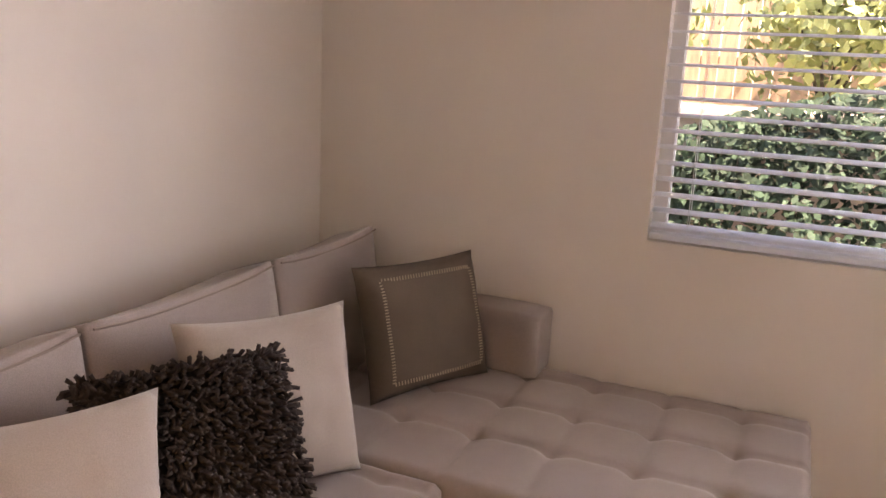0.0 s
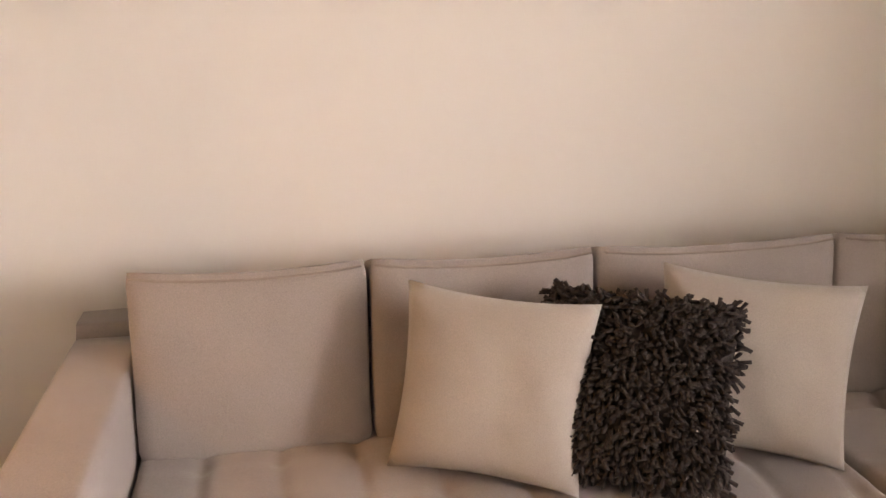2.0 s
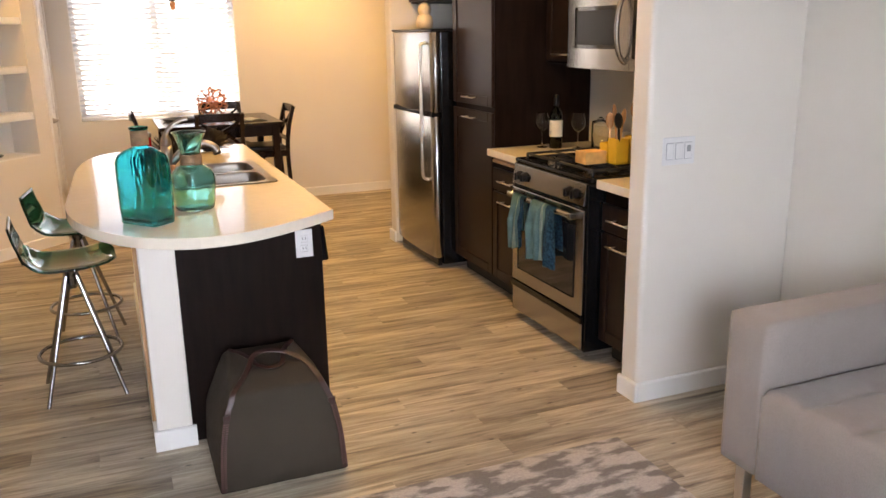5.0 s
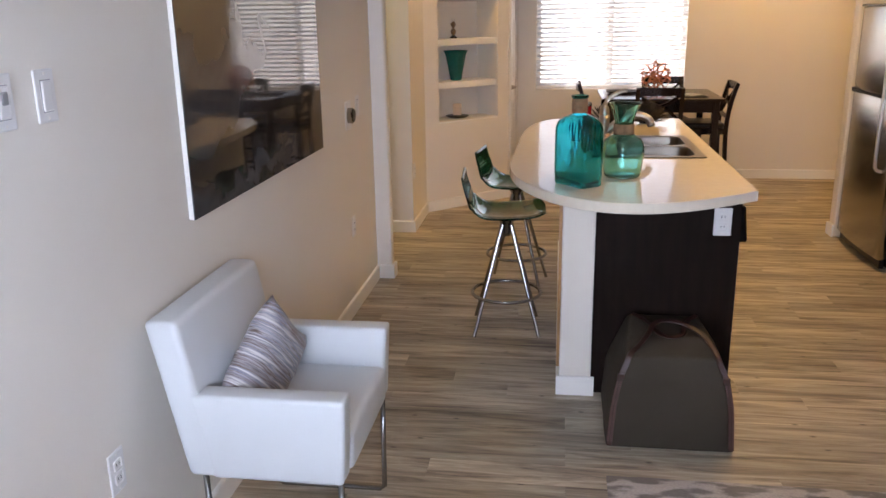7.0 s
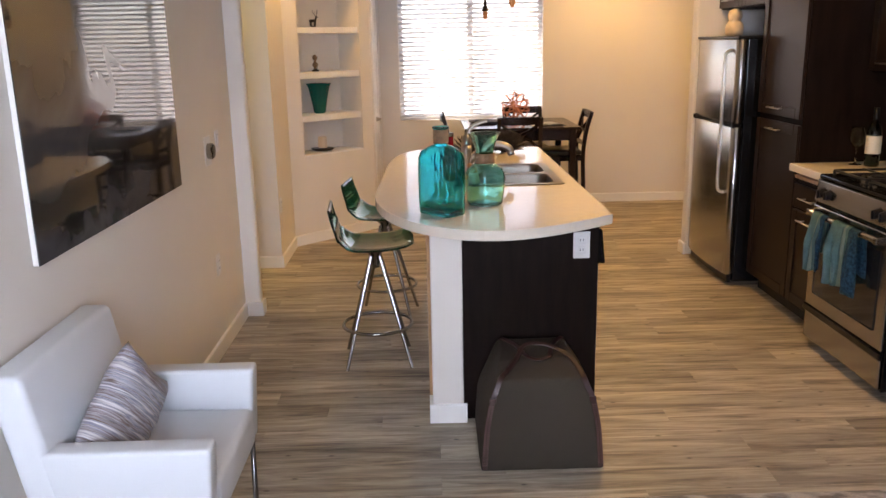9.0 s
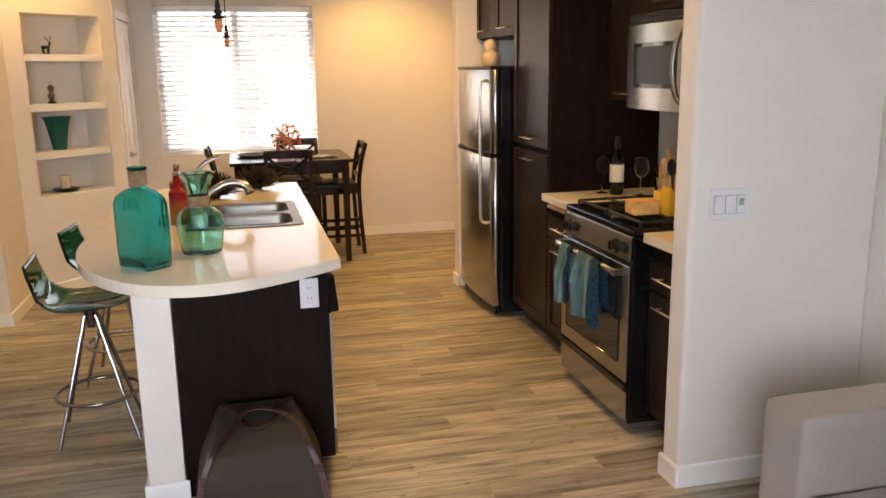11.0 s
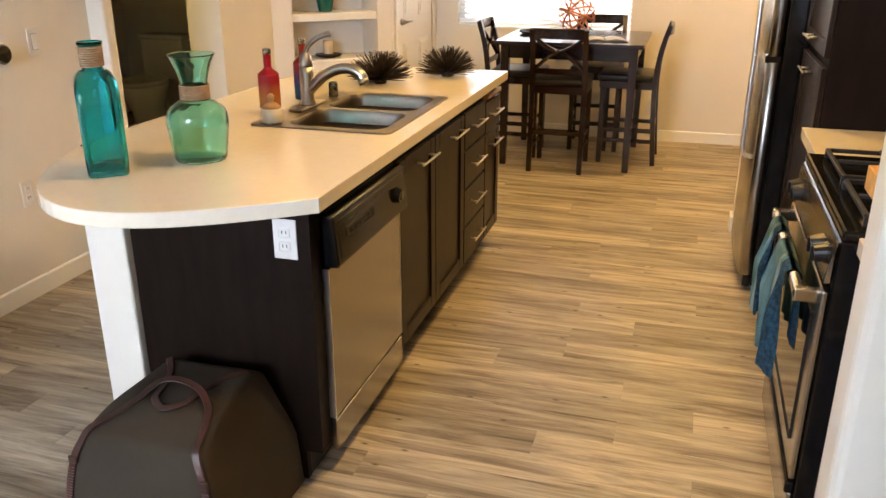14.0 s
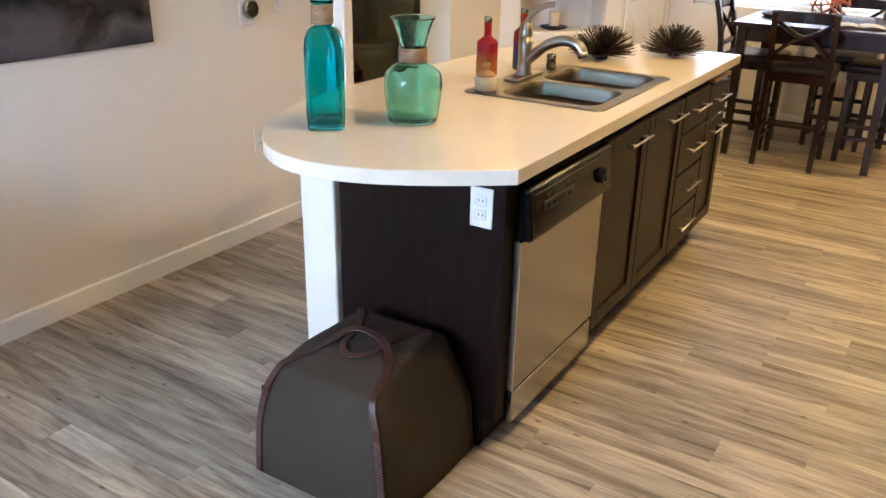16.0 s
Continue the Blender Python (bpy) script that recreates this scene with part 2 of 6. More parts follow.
M_THIN = glass("thin_wine_glass", (0.98, 0.99, 0.99), 0.0, 1.28)
M_PANE = glass("window_glass", (0.98, 0.99, 0.99), 0.0, 1.1)
M_ROPE = mat("jute_rope", (0.28, 0.17, 0.09), 0.9, var=0.25, scale=40, bump=0.5, bscale=250)
M_COPPER = mat("copper_strip", (0.55, 0.19, 0.09), 0.35, metal=0.8, var=0.25, scale=12)
M_URCHIN = mat("dark_bronze_spines", (0.045, 0.034, 0.026), 0.45, metal=0.5, var=0.3)
M_RUG = mat("grey_mottled_rug", (0.36, 0.33, 0.315), 0.95, var=0.42, scale=11, stretch=(0.7, 1.6, 1), sharp=0.06, bump=0.6, bscale=180, fine=0.15)
M_PLATE = mat("white_plastic_plate", (0.70, 0.685, 0.67), 0.3, var=0.01)
M_SLOT = mat("grey_slot", (0.30, 0.30, 0.30), 0.5, var=0.05)
M_TOILET = mat("white_porcelain", (0.75, 0.74, 0.70), 0.12, var=0.01)
M_YELLOW = mat("yellow_ceramic", (0.72, 0.44, 0.03), 0.3, var=0.08)
M_WOODL = mat("light_wood", (0.45, 0.26, 0.12), 0.5, var=0.2, scale=6, stretch=(8, 8, 1))
M_SPONGE = mat("honey_box", (0.62, 0.34, 0.10), 0.6, var=0.2, scale=20)
M_WINE = glass("dark_bottle_glass", (0.01, 0.02, 0.012), 0.05)
M_LABEL = mat("cream_paper_label", (0.70, 0.63, 0.48), 0.7, var=0.05)
M_WHITE = mat("white_glaze", (0.78, 0.75, 0.70), 0.25, var=0.03)
M_CREAM = mat("cream_wax", (0.70, 0.55, 0.38), 0.5, var=0.06)


def bands(name, stops, z0, z1, rough=0.2, transmission=0.0):
    """A colour that changes with height, for painted glass."""
    m = bpy.data.materials.new(name)
    m.use_nodes = True
    nt = m.node_tree
    b = nt.nodes["Principled BSDF"]
    co = nt.nodes.new("ShaderNodeTexCoord")
    sp = nt.nodes.new("ShaderNodeSeparateXYZ")
    mr = nt.nodes.new("ShaderNodeMapRange")
    mr.inputs[1].default_value, mr.inputs[2].default_value = z0, z1
    nz = nt.nodes.new("ShaderNodeTexNoise")
    nz.inputs["Scale"].default_value = 25
    ad = nt.nodes.new("ShaderNodeMath")
    ad.operation = "MULTIPLY_ADD"
    ad.inputs[1].default_value = 0.12
    ramp = nt.nodes.new("ShaderNodeValToRGB")
    ramp.color_ramp.elements[0].position, ramp.color_ramp.elements[0].color = stops[0][0], (*stops[0][1], 1)
    ramp.color_ramp.elements[1].position, ramp.color_ramp.elements[1].color = stops[-1][0], (*stops[-1][1], 1)
    for p, c in stops[1:-1]:
        ramp.color_ramp.elements.new(p).color = (*c, 1)
    L = nt.links.new
    L(co.outputs["Object"], sp.inputs[0])
    L(co.outputs["Object"], nz.inputs["Vector"])
    L(sp.outputs["Z"], mr.inputs[0])
    L(nz.outputs["Fac"], ad.inputs[0])
    L(mr.outputs[0], ad.inputs[2])
    L(ad.outputs[0], ramp.inputs[0])
    L(ramp.outputs["Color"], b.inputs["Base Color"])
    b.inputs["Roughness"].default_value = rough
    b.inputs["Transmission Weight"].default_value = transmission
    return m


M_REDB = bands("red_to_amber_bottle", [(0.1, (0.42, 0.22, 0.05)), (0.40, (0.42, 0.13, 0.03)), (0.68, (0.34, 0.010, 0.016)), (1.0, (0.30, 0.006, 0.012))], 0.0, 0.2)
M_BLUEB = bands("red_to_blue_bottle", [(0.1, (0.0, 0.06, 0.12)), (0.35, (0.01, 0.04, 0.18)), (0.5, (0.07, 0.02, 0.12)), (0.7, (0.22, 0.012, 0.02)), (1.0, (0.25, 0.03, 0.02))], 0.0, 0.2)
M_STRIPE = bpy.data.materials.new("striped_satin")
M_STRIPE.use_nodes = True
_n = M_STRIPE.node_tree
_w = _n.nodes.new("ShaderNodeTexNoise")
_w.inputs["Scale"].default_value, _w.inputs["Detail"].default_value, _w.inputs["Distortion"].default_value = 1.0, 3, 0.4
_m = _n.nodes.new("ShaderNodeMapping")
_m.inputs["Scale"].default_value = (110.0, 3.0, 3.5)
_c = _n.nodes.new("ShaderNodeTexCoord")
_r = _n.nodes.new("ShaderNodeValToRGB")
_r.color_ramp.elements[0].position, _r.color_ramp.elements[0].color = 0.28, (0.05, 0.035, 0.04, 1)
_r.color_ramp.elements[1].position, _r.color_ramp.elements[1].color = 0.72, (0.62, 0.60, 0.62, 1)
for _p, _k in ((0.38, (0.30, 0.28, 0.29)), (0.44, (0.10, 0.055, 0.035)), (0.50, (0.40, 0.38, 0.40)), (0.56, (0.13, 0.14, 0.20)), (0.62, (0.46, 0.42, 0.40))):
    _r.color_ramp.elements.new(_p).color = (*_k, 1)
_n.links.new(_c.outputs["Object"], _m.inputs["Vector"])
_n.links.new(_m.outputs["Vector"], _w.inputs["Vector"])
_n.links.new(_w.outputs["Fac"], _r.inputs[0])
_n.links.new(_r.outputs[0], _n.nodes["Principled BSDF"].inputs["Base Color"])
_n.nodes["Principled BSDF"].inputs["Roughness"].default_value = 0.4

M_PRINT = bpy.data.materials.new("dark_landscape_print")
M_PRINT.use_nodes = True
_n = M_PRINT.node_tree
_c = _n.nodes.new("ShaderNodeTexCoord")
_s = _n.nodes.new("ShaderNodeSeparateXYZ")
_n.links.new(_c.outputs["Object"], _s.inputs[0])
_z = _n.nodes.new("ShaderNodeTexNoise")
_z.inputs["Scale"].default_value, _z.inputs["Detail"].default_value, _z.inputs["Distortion"].default_value = 2.6, 7, 0.6
_n.links.new(_c.outputs["Object"], _z.inputs["Vector"])
_a = _n.nodes.new("ShaderNodeMath")
_a.operation = "MULTIPLY_ADD"
_a.inputs[1].default_value = 0.75
_n.links.new(_z.outputs["Fac"], _a.inputs[0])
_n.links.new(_s.outputs["Z"], _a.inputs[2])
_r = _n.nodes.new("ShaderNodeValToRGB")
_e = _r.color_ramp.elements
_e[0].position, _e[0].color = 0.22, (0.022, 0.021, 0.023, 1)
_e[1].position, _e[1].color = 1.15, (0.045, 0.037, 0.030, 1)
_e.new(0.42).color = (0.085, 0.08, 0.085, 1)
_e.new(0.52).color = (0.02, 0.018, 0.017, 1)
_e.new(0.64).color = (0.05, 0.046, 0.046, 1)
_e.new(0.82).color = (0.075, 0.07, 0.068, 1)
_n.links.new(_a.outputs[0], _r.inputs[0])
_b = _n.nodes["Principled BSDF"]
_n.links.new(_r.outputs[0], _b.inputs["Base Color"])
_b.inputs["Roughness"].default_value = 0.04
_b.inputs["IOR"].default_value = 1.5

M_TOWEL = mat("teal_terry_towel", (0.18, 0.34, 0.35), 0.95, var=0.25, scale=14, bump=0.7, bscale=300, fine=0.15)
M_TOWELN = mat("navy_woven_towel", (0.025, 0.09, 0.15), 0.95, var=0.6, scale=90, bump=0.7, bscale=250, fine=0.2)
M_TOWELL = mat("pale_towel_stripe", (0.36, 0.48, 0.42), 0.95, var=0.1, scale=20, bump=0.6, bscale=300)
M_AMBER = glow("amber_lamp_glass", (0.48, 0.19, 0.06), 0.06)
M_LENS = glow("lit_lens", (1.0, 0.75, 0.45), 1.2)
M_BRONZE = mat("dark_bronze", (0.03, 0.022, 0.016), 0.4, metal=0.7, var=0.2)
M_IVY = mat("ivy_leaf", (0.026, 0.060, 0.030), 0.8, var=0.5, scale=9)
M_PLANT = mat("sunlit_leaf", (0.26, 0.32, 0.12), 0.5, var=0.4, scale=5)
M_STUCCO = mat("pale_stucco", (0.62, 0.52, 0.42), 0.9, var=0.08, scale=3, bump=0.4, bscale=60)
M_FENCE = mat("cedar_fence_board", (0.50, 0.35, 0.21), 0.75, var=0.25, scale=4, stretch=(8, 8, 1), per_object=0.15)
M_SOIL = mat("garden_ground", (0.20, 0.16, 0.11), 0.95, var=0.3, scale=2, bump=0.5, bscale=30)
M_OWL = mat("pale_carved_wood", (0.62, 0.48, 0.32), 0.6, var=0.15, scale=20)
M_STEM = mat("dark_leaf_stem", (0.05, 0.04, 0.02), 0.8)
M_BOOK = mat("dark_book_cover", (0.03, 0.03, 0.035), 0.4, var=0.1)
M_PAPER = mat("white_paper", (0.8, 0.8, 0.78), 0.6, var=0.02)

# ---- building helpers ----


def mesh_of(name, bm, material, smooth=False):
    me = bpy.data.meshes.new(name)
    bm.normal_update()
    bm.to_mesh(me)
    bm.free()
    me.materials.append(material)
    if smooth:
        for p in me.polygons:
            p.use_smooth = True
    return me


def part(name, bm, material, parent=None, label="", smooth=False, at=None):
    ob = new(name, mesh_of(name, bm, material, smooth))
    if parent:
        ob.parent = parent
    if at is not None:
        ob.matrix_basis = at
    if label:
        ob["label"] = label
    return ob


def thing(name, m, label, category, group=""):
    ob = new(name)
    ob.empty_display_size = 0.1
    ob.matrix_basis = m
    return tagged(ob, label, category, group)


def shape(name, bm, material, label, category, group="", smooth=False, at=None, kind=""):
    ob = part(name, bm, material, None, "", smooth, at)
    return tagged(ob, label, category, group, kind)


def box(x0, x1, y0, y1, z0, z1, bevel=0.0, seg=2, bm=None):
    own = bm or bmesh.new()
    r = bmesh.ops.create_cube(own, size=1.0)
    c, s = Vector(((x0 + x1) / 2, (y0 + y1) / 2, (z0 + z1) / 2)), (x1 - x0, y1 - y0, z1 - z0)
    for v in r["verts"]:
        v.co = Vector((v.co.x * s[0], v.co.y * s[1], v.co.z * s[2])) + c
    if bevel > 0:
        edges = list({e for v in r["verts"] for e in v.link_edges})
        bmesh.ops.bevel(own, geom=edges, offset=bevel, segments=seg, affect="EDGES", profile=0.5)
    return own


def boxes(rows, bevel=0.0):
    bm = bmesh.new()
    for row in rows:
        box(*row, bevel=bevel, bm=bm)
    return bm


def rod(p0, p1, r0, r1=None, n=12, bm=None, caps=True):
    own = bm or bmesh.new()
    p0, p1 = Vector(p0), Vector(p1)
    m = Matrix.Translation((p0 + p1) / 2) @ (p1 - p0).to_track_quat("Z", "Y").to_matrix().to_4x4()
    bmesh.ops.create_cone(own, cap_ends=caps, segments=n, radius1=r0, radius2=r0 if r1 is None else r1, depth=(p1 - p0).length, matrix=m)
    return own


def bar(p0, p1, w, d, bm=None, bevel=0.004):
    """A rectangular bar from p0 to p1."""
    own = bm or bmesh.new()
    p0, p1 = Vector(p0), Vector(p1)
    h = (p1 - p0).length
    tmp = box(-w / 2, w / 2, -d / 2, d / 2, 0, h, bevel, 1)
    q = (p1 - p0).to_track_quat("Z", "Y").to_matrix().to_4x4()
    tmp.transform(Matrix.Translation(p0) @ q)
    me = bpy.data.meshes.new("tmp")
    tmp.to_mesh(me)
    tmp.free()
    own.from_mesh(me)
    bpy.data.meshes.remove(me)
    return own


def tube(points, r, n=10, closed=False, flat=1.0, bm=None):
    """A round or flattened tube along a line of points."""
    own = bm or bmesh.new()
    pts = [Vector(p) for p in points]
    rings, side = [], None
    for i, p in enumerate(pts):
        a = pts[i - 1] if (i or closed) else p
        b = pts[(i + 1) % len(pts)] if (i < len(pts) - 1 or closed) else p
        d = (b - a).normalized()
        if side is None:
            side = d.orthogonal().normalized()
        side = (side - d * side.dot(d)).normalized()
        up = d.cross(side)
        rings.append([own.verts.new(p + side * r * math.cos(2 * math.pi * k / n) + up * r * flat * math.sin(2 * math.pi * k / n)) for k in range(n)])
    for i in range(len(rings) - (0 if closed else 1)):
        a, b = rings[i], rings[(i + 1) % len(rings)]
        for k in range(n):
            own.faces.new((a[k], a[(k + 1) % n], b[(k + 1) % n], b[k]))
    if not closed:
        own.faces.new(rings[0][::-1])
        own.faces.new(rings[-1])
    return own


def lathe(profile, n=32, bm=None):
    own = bm or bmesh.new()
    rings = [[own.verts.new((r * math.cos(2 * math.pi * k / n), r * math.sin(2 * math.pi * k / n), z)) for k in range(n)] for r, z in profile]
    for a, b in zip(rings, rings[1:]):
        for k in range(n):
            own.faces.new((a[k], a[(k + 1) % n], b[(k + 1) % n], b[k]))
    own.faces.new(rings[0][::-1])
    own.faces.new(rings[-1])
    return own


def smoothline(ctrl, steps=8, closed=False):
    """Catmull-Rom through a few control points."""
    p = [Vector(c) for c in ctrl]
    out, n = [], len(ctrl)
    for i in range(n if closed else n - 1):
        a, b = p[i], p[(i + 1) % n]
        z = p[i - 1] if (i or closed) else a
        c = p[(i + 2) % n] if (i + 2 < n or closed) else b
        for k in range(steps):
            t = k / steps
            out.append(0.5 * ((2 * a) + (b - z) * t + (2 * z - 5 * a + 4 * b - c) * t * t + (3 * a - z - 3 * b + c) * t ** 3))
    if not closed:
        out.append(p[-1])
    return out


def bezier(a, b, c, d, n):
    a, b, c, d = (Vector((*q, 0)) for q in (a, b, c, d))
    return [a * (1 - t) ** 3 + 3 * b * t * (1 - t) ** 2 + 3 * c * t * t * (1 - t) + d * t ** 3 for t in (k / n for k in range(n))]


def round_rect(hw, y0, y1, r, n=5):
    pts = []
    for cx, cy, a0 in ((hw - r, y1 - r, 0), (-hw + r, y1 - r, 90), (-hw + r, y0 + r, 180), (hw - r, y0 + r, 270)):
        for k in range(n):
            a = radians(a0 + 90 * k / (n - 1))
            pts.append((cx + r * math.cos(a), cy + r * math.sin(a)))
    return pts


def slab(outline, z0, z1, bevel=0.0, holes=()):
    """A plate with a given outline."""
    bm = bmesh.new()
    vs = [bm.verts.new((p[0], p[1], z0)) for p in outline]
    f = bm.faces.new(vs)
    r = bmesh.ops.extrude_face_region(bm, geom=[f])
    top = [v for v in r["geom"] if isinstance(v, bmesh.types.BMVert)]
    for v in top:
        v.co.z = z1
    bmesh.ops.recalc_face_normals(bm, faces=bm.faces[:])
    if bevel:
        edges = [e for e in bm.edges if abs(e.verts[0].co.z - e.verts[1].co.z) < 1e-6]
        bmesh.ops.bevel(bm, geom=edges, offset=bevel, segments=2, affect="EDGES", profile=0.5)
    return bm


def structure(name, bm, material, label, category="", parent=None):
    ob = part(name, bm, material, parent)
    return tagged(ob, label, category or name.split("_")[0], kind="structure")


# ---- large structure ----
CEIL = 2.7
floor = structure("floor", box(-2.2, 4.32, -5.1, 4.12, -0.12, -0.006), M_SUB, "grey-brown wood plank floor through the whole flat", "floor")
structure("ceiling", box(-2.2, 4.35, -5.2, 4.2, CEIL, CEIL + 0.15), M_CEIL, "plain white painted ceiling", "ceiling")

NW0, NW1, NZ0, NZ1 = -0.745, 1.62, 0.965, 2.2
SW0, SW1, SZ0, SZ1 = -0.40, 1.02, 0.865, 2.2
structure("wall_north", boxes([(-2.17, NW0, 3.97, 4.12, 0, CEIL), (NW1, 1.99, 3.97, 4.12, 0, CEIL), (NW0, NW1, 3.97, 4.12, 0, NZ0), (NW0, NW1, 3.97, 4.12, NZ1, CEIL)]), M_WALL, "beige painted wall with a wide window", "wall")
structure("wall_west", box(-2.17, -2.02, -5.1, 3.97, 0, CEIL), M_WALL, "beige painted wall behind the sofa and kitchen", "wall")
structure("wall_south", boxes([(-2.02, SW0, -5.1, -4.945, 0, CEIL), (SW1, 1.36, -5.1, -4.945, 0, CEIL), (SW0, SW1, -5.1, -4.945, 0, SZ0), (SW0, SW1, -5.1, -4.945, SZ1, CEIL)]), M_WALL, "warm lit beige wall with the dining window", "wall")
structure("wall_east", boxes([(1.893, 1.99, -1.53, 3.97, 0, CEIL), (1.80, 1.99, -2.65, -1.605, 2.05, CEIL)]), M_WALL, "beige painted wall that ends at a hallway opening", "wall")
structure("wall_hall_jamb", box(1.80, 1.99, -1.605, -1.53, 0, CEIL, 0.014, 3), M_WALL, "rounded beige wall return beside the hallway opening", "wall")
structure("wall_partition", box(-2.02, -1.222, 0.272, 0.398, 0, CEIL, 0.02, 3), M_WALL, "beige partition wall between sofa and kitchen with rounded corners", "wall")
structure("wall_fridge_end", box(-2.02, -1.20, -2.87, -2.755, 0, CEIL, 0.012, 2), M_WALL, "short beige wall beside the refrigerator", "wall")
structure("wall_bathroom", boxes([(1.86, 2.09, -2.77, -2.65, 0, CEIL), (2.85, 4.2, -2.77, -2.65, 0, CEIL), (2.09, 2.85, -2.77, -2.65, 2.05, CEIL)]), M_WALL, "beige hallway wall with the bathroom doorway", "wall")
structure("wall_hall_side", box(1.86, 1.98, -3.29, -2.77, 0, CEIL), M_WALL, "short beige wall between hallway and shelf niche", "wall")
structure("wall_hall_north", box(1.991, 4.2, -1.53, -1.41, 0, CEIL), M_WALL, "beige hallway wall", "wall")
structure("wall_hall_east", box(4.2, 4.32, -4.95, -1.41, 0, CEIL), M_WALL, "beige end wall of the hallway", "wall")
structure("wall_bathroom_south", box(1.36, 4.2, -4.95, -4.8, 0, CEIL), M_WALL, "beige bathroom wall", "wall")
structure("wall_bathroom_west", box(2.0, 2.045, -4.8, -2.775, 0, CEIL), M_WALL, "beige bathroom wall beside its door", "wall")

# angled wall with a shelf niche; u runs along it, v into it
ANG = pose(1.87, -3.29, 0, 0, 0, -135)
NL, U0, U1, NB, NT, ND = 0.92, 0.155, 0.79, 0.725, 2.035, 0.28
structure("wall_niche", boxes([(0, U0, 0, 0.10, 0, CEIL), (U1, NL, 0, 0.10, 0, CEIL), (U0, U1, 0, 0.10, 0, NB), (U0, U1, 0, 0.10, NT, CEIL),
                               (U0 - 0.03, U0, 0.10, ND, NB, NT), (U1, U1 + 0.03, 0.10, ND, NB, NT), (U0 - 0.03, U1 + 0.03, ND, ND + 0.04, NB - 0.04, NT + 0.04),
                               (U0, U1, 0.10, ND, NB - 0.04, NB), (U0, U1, 0.10, ND, NT, NT + 0.04)]), M_WALL, "angled beige wall with a recessed shelf niche", "wall").matrix_basis = ANG
for zt in (1.755, 1.40, 1.055):
    structure("niche_shelf", box(U0, U1, 0.015, ND, zt - 0.052, zt, 0.004, 1), M_TRIM, "thick white built-in niche shelf", "shelf").matrix_basis = ANG
structure("niche_sill", box(U0, U1, 0.004, ND, NB, NB + 0.012), M_TRIM, "white painted niche bottom", "shelf").matrix_basis = ANG

DY0, DY1 = -4.87, -4.04
structure("wall_dining_east", boxes([(1.22, 1.34, -4.945, DY0, 0, CEIL), (1.22, 1.34, DY1, -3.93, 0, CEIL), (1.22, 1.34, DY0, DY1, 2.05, CEIL)]), M_WALL, "beige wall with a closed panel door beside the dining window", "wall")


def base_run(p0, p1, side, h=0.088, t=0.014, over=0.0):
    """A baseboard from p0 to p1; side: unit vector into the room."""
    p0, p1, s = Vector((*p0, 0)), Vector((*p1, 0)), Vector((*side, 0)).normalized()
    d = (p1 - p0).normalized()
    length = (p1 - p0).length + 2 * over
    bm = box(-over, length - over, 0, t, 0, h, 0.0)
    top = [e for e in bm.edges if all(abs(v.co.z - h) < 1e-6 and abs(v.co.y - t) < 1e-6 for v in e.verts)]
    bmesh.ops.bevel(bm, geom=top, offset=0.009, segments=3, affect="EDGES", profile=0.5)
    m = Matrix(((d.x, s.x, 0, p0.x), (d.y, s.y, 0, p0.y), (0, 0, 1, 0.0005), (0, 0, 0, 1)))
    bm.transform(m)
    bmesh.ops.recalc_face_normals(bm, faces=bm.faces[:])
    return structure("baseboard", bm, M_TRIM, "white painted baseboard along the wall", "baseboard")


for a, b, s in (((-2.02, 0.412), (-2.02, 3.955), (1, 0)), ((-2.005, 3.97), (1.893, 3.97), (0, -1)), ((1.893, 3.955), (1.893, -1.515), (-1, 0)), ((1.878, -1.53), (1.786, -1.53), (0, 1)), ((1.80, -1.53), (1.80, -1.605), (-1, 0)),
                ((-2.0, 0.398), (-1.224, 0.398), (0, 1)), ((-1.222, 0.410), (-1.222, 0.272), (1, 0)),
                ((1.786, -1.605), (1.99, -1.605), (0, -1)), ((2.09, -2.65), (1.86, -2.65), (0, 1)), ((1.86, -2.636), (1.86, -3.28), (-1, 0)),
                ((1.865, -3.29), (1.222, -3.935), (-0.7071, 0.7071)), ((1.22, -3.945), (1.22, -3.985), (-1, 0)),
                ((1.20, -4.945), (-2.0, -4.945), (0, 1)), ((-2.02, -2.89), (-2.02, -4.94), (1, 0)), ((-2.0, -2.87), (-1.20, -2.87), (0, -1)), ((-1.20, -2.884), (-1.20, -2.755), (1, 0))):
    base_run(a, b, s)


def window(name, x0, x1, z0, z1, yin, yout, label):
    """A vinyl window in a wall along x: frame, middle stile, two panes."""
    win = tagged(new(name), label, "window", kind="structure")
    ym = (yin + yout * 2) / 3
    f = 0.045
    part("window_frame", boxes([(x0, x0 + f, ym - 0.03, ym + 0.03, z0, z1), (x1 - f, x1, ym - 0.03, ym + 0.03, z0, z1), (x0 + f, x1 - f, ym - 0.03, ym + 0.03, z0, z0 + f), (x0 + f, x1 - f, ym - 0.03, ym + 0.03, z1 - f, z1)]), M_TRIM, win)
    xm = (x0 + x1) / 2
    part("window_stile", box(xm - 0.03, xm + 0.03, ym - 0.025, ym + 0.025, z0 + f, z1 - f), M_TRIM, win)
    for a, b in ((x0 + f, xm - 0.03), (xm + 0.03, x1 - f)):
        p = part("pane", box(a, b, ym - 0.003, ym + 0.003, z0 + f, z1 - f), M_PANE, win, "clear glass pane")
        p.visible_shadow = False
    return win


window("window_1", NW0, NW1, NZ0, NZ1, 3.97, 4.12, "white framed window looking onto a garden hedge")
window("window_2", SW0, SW1, SZ0, SZ1, -4.945, -5.1, "white framed dining window with bright daylight")


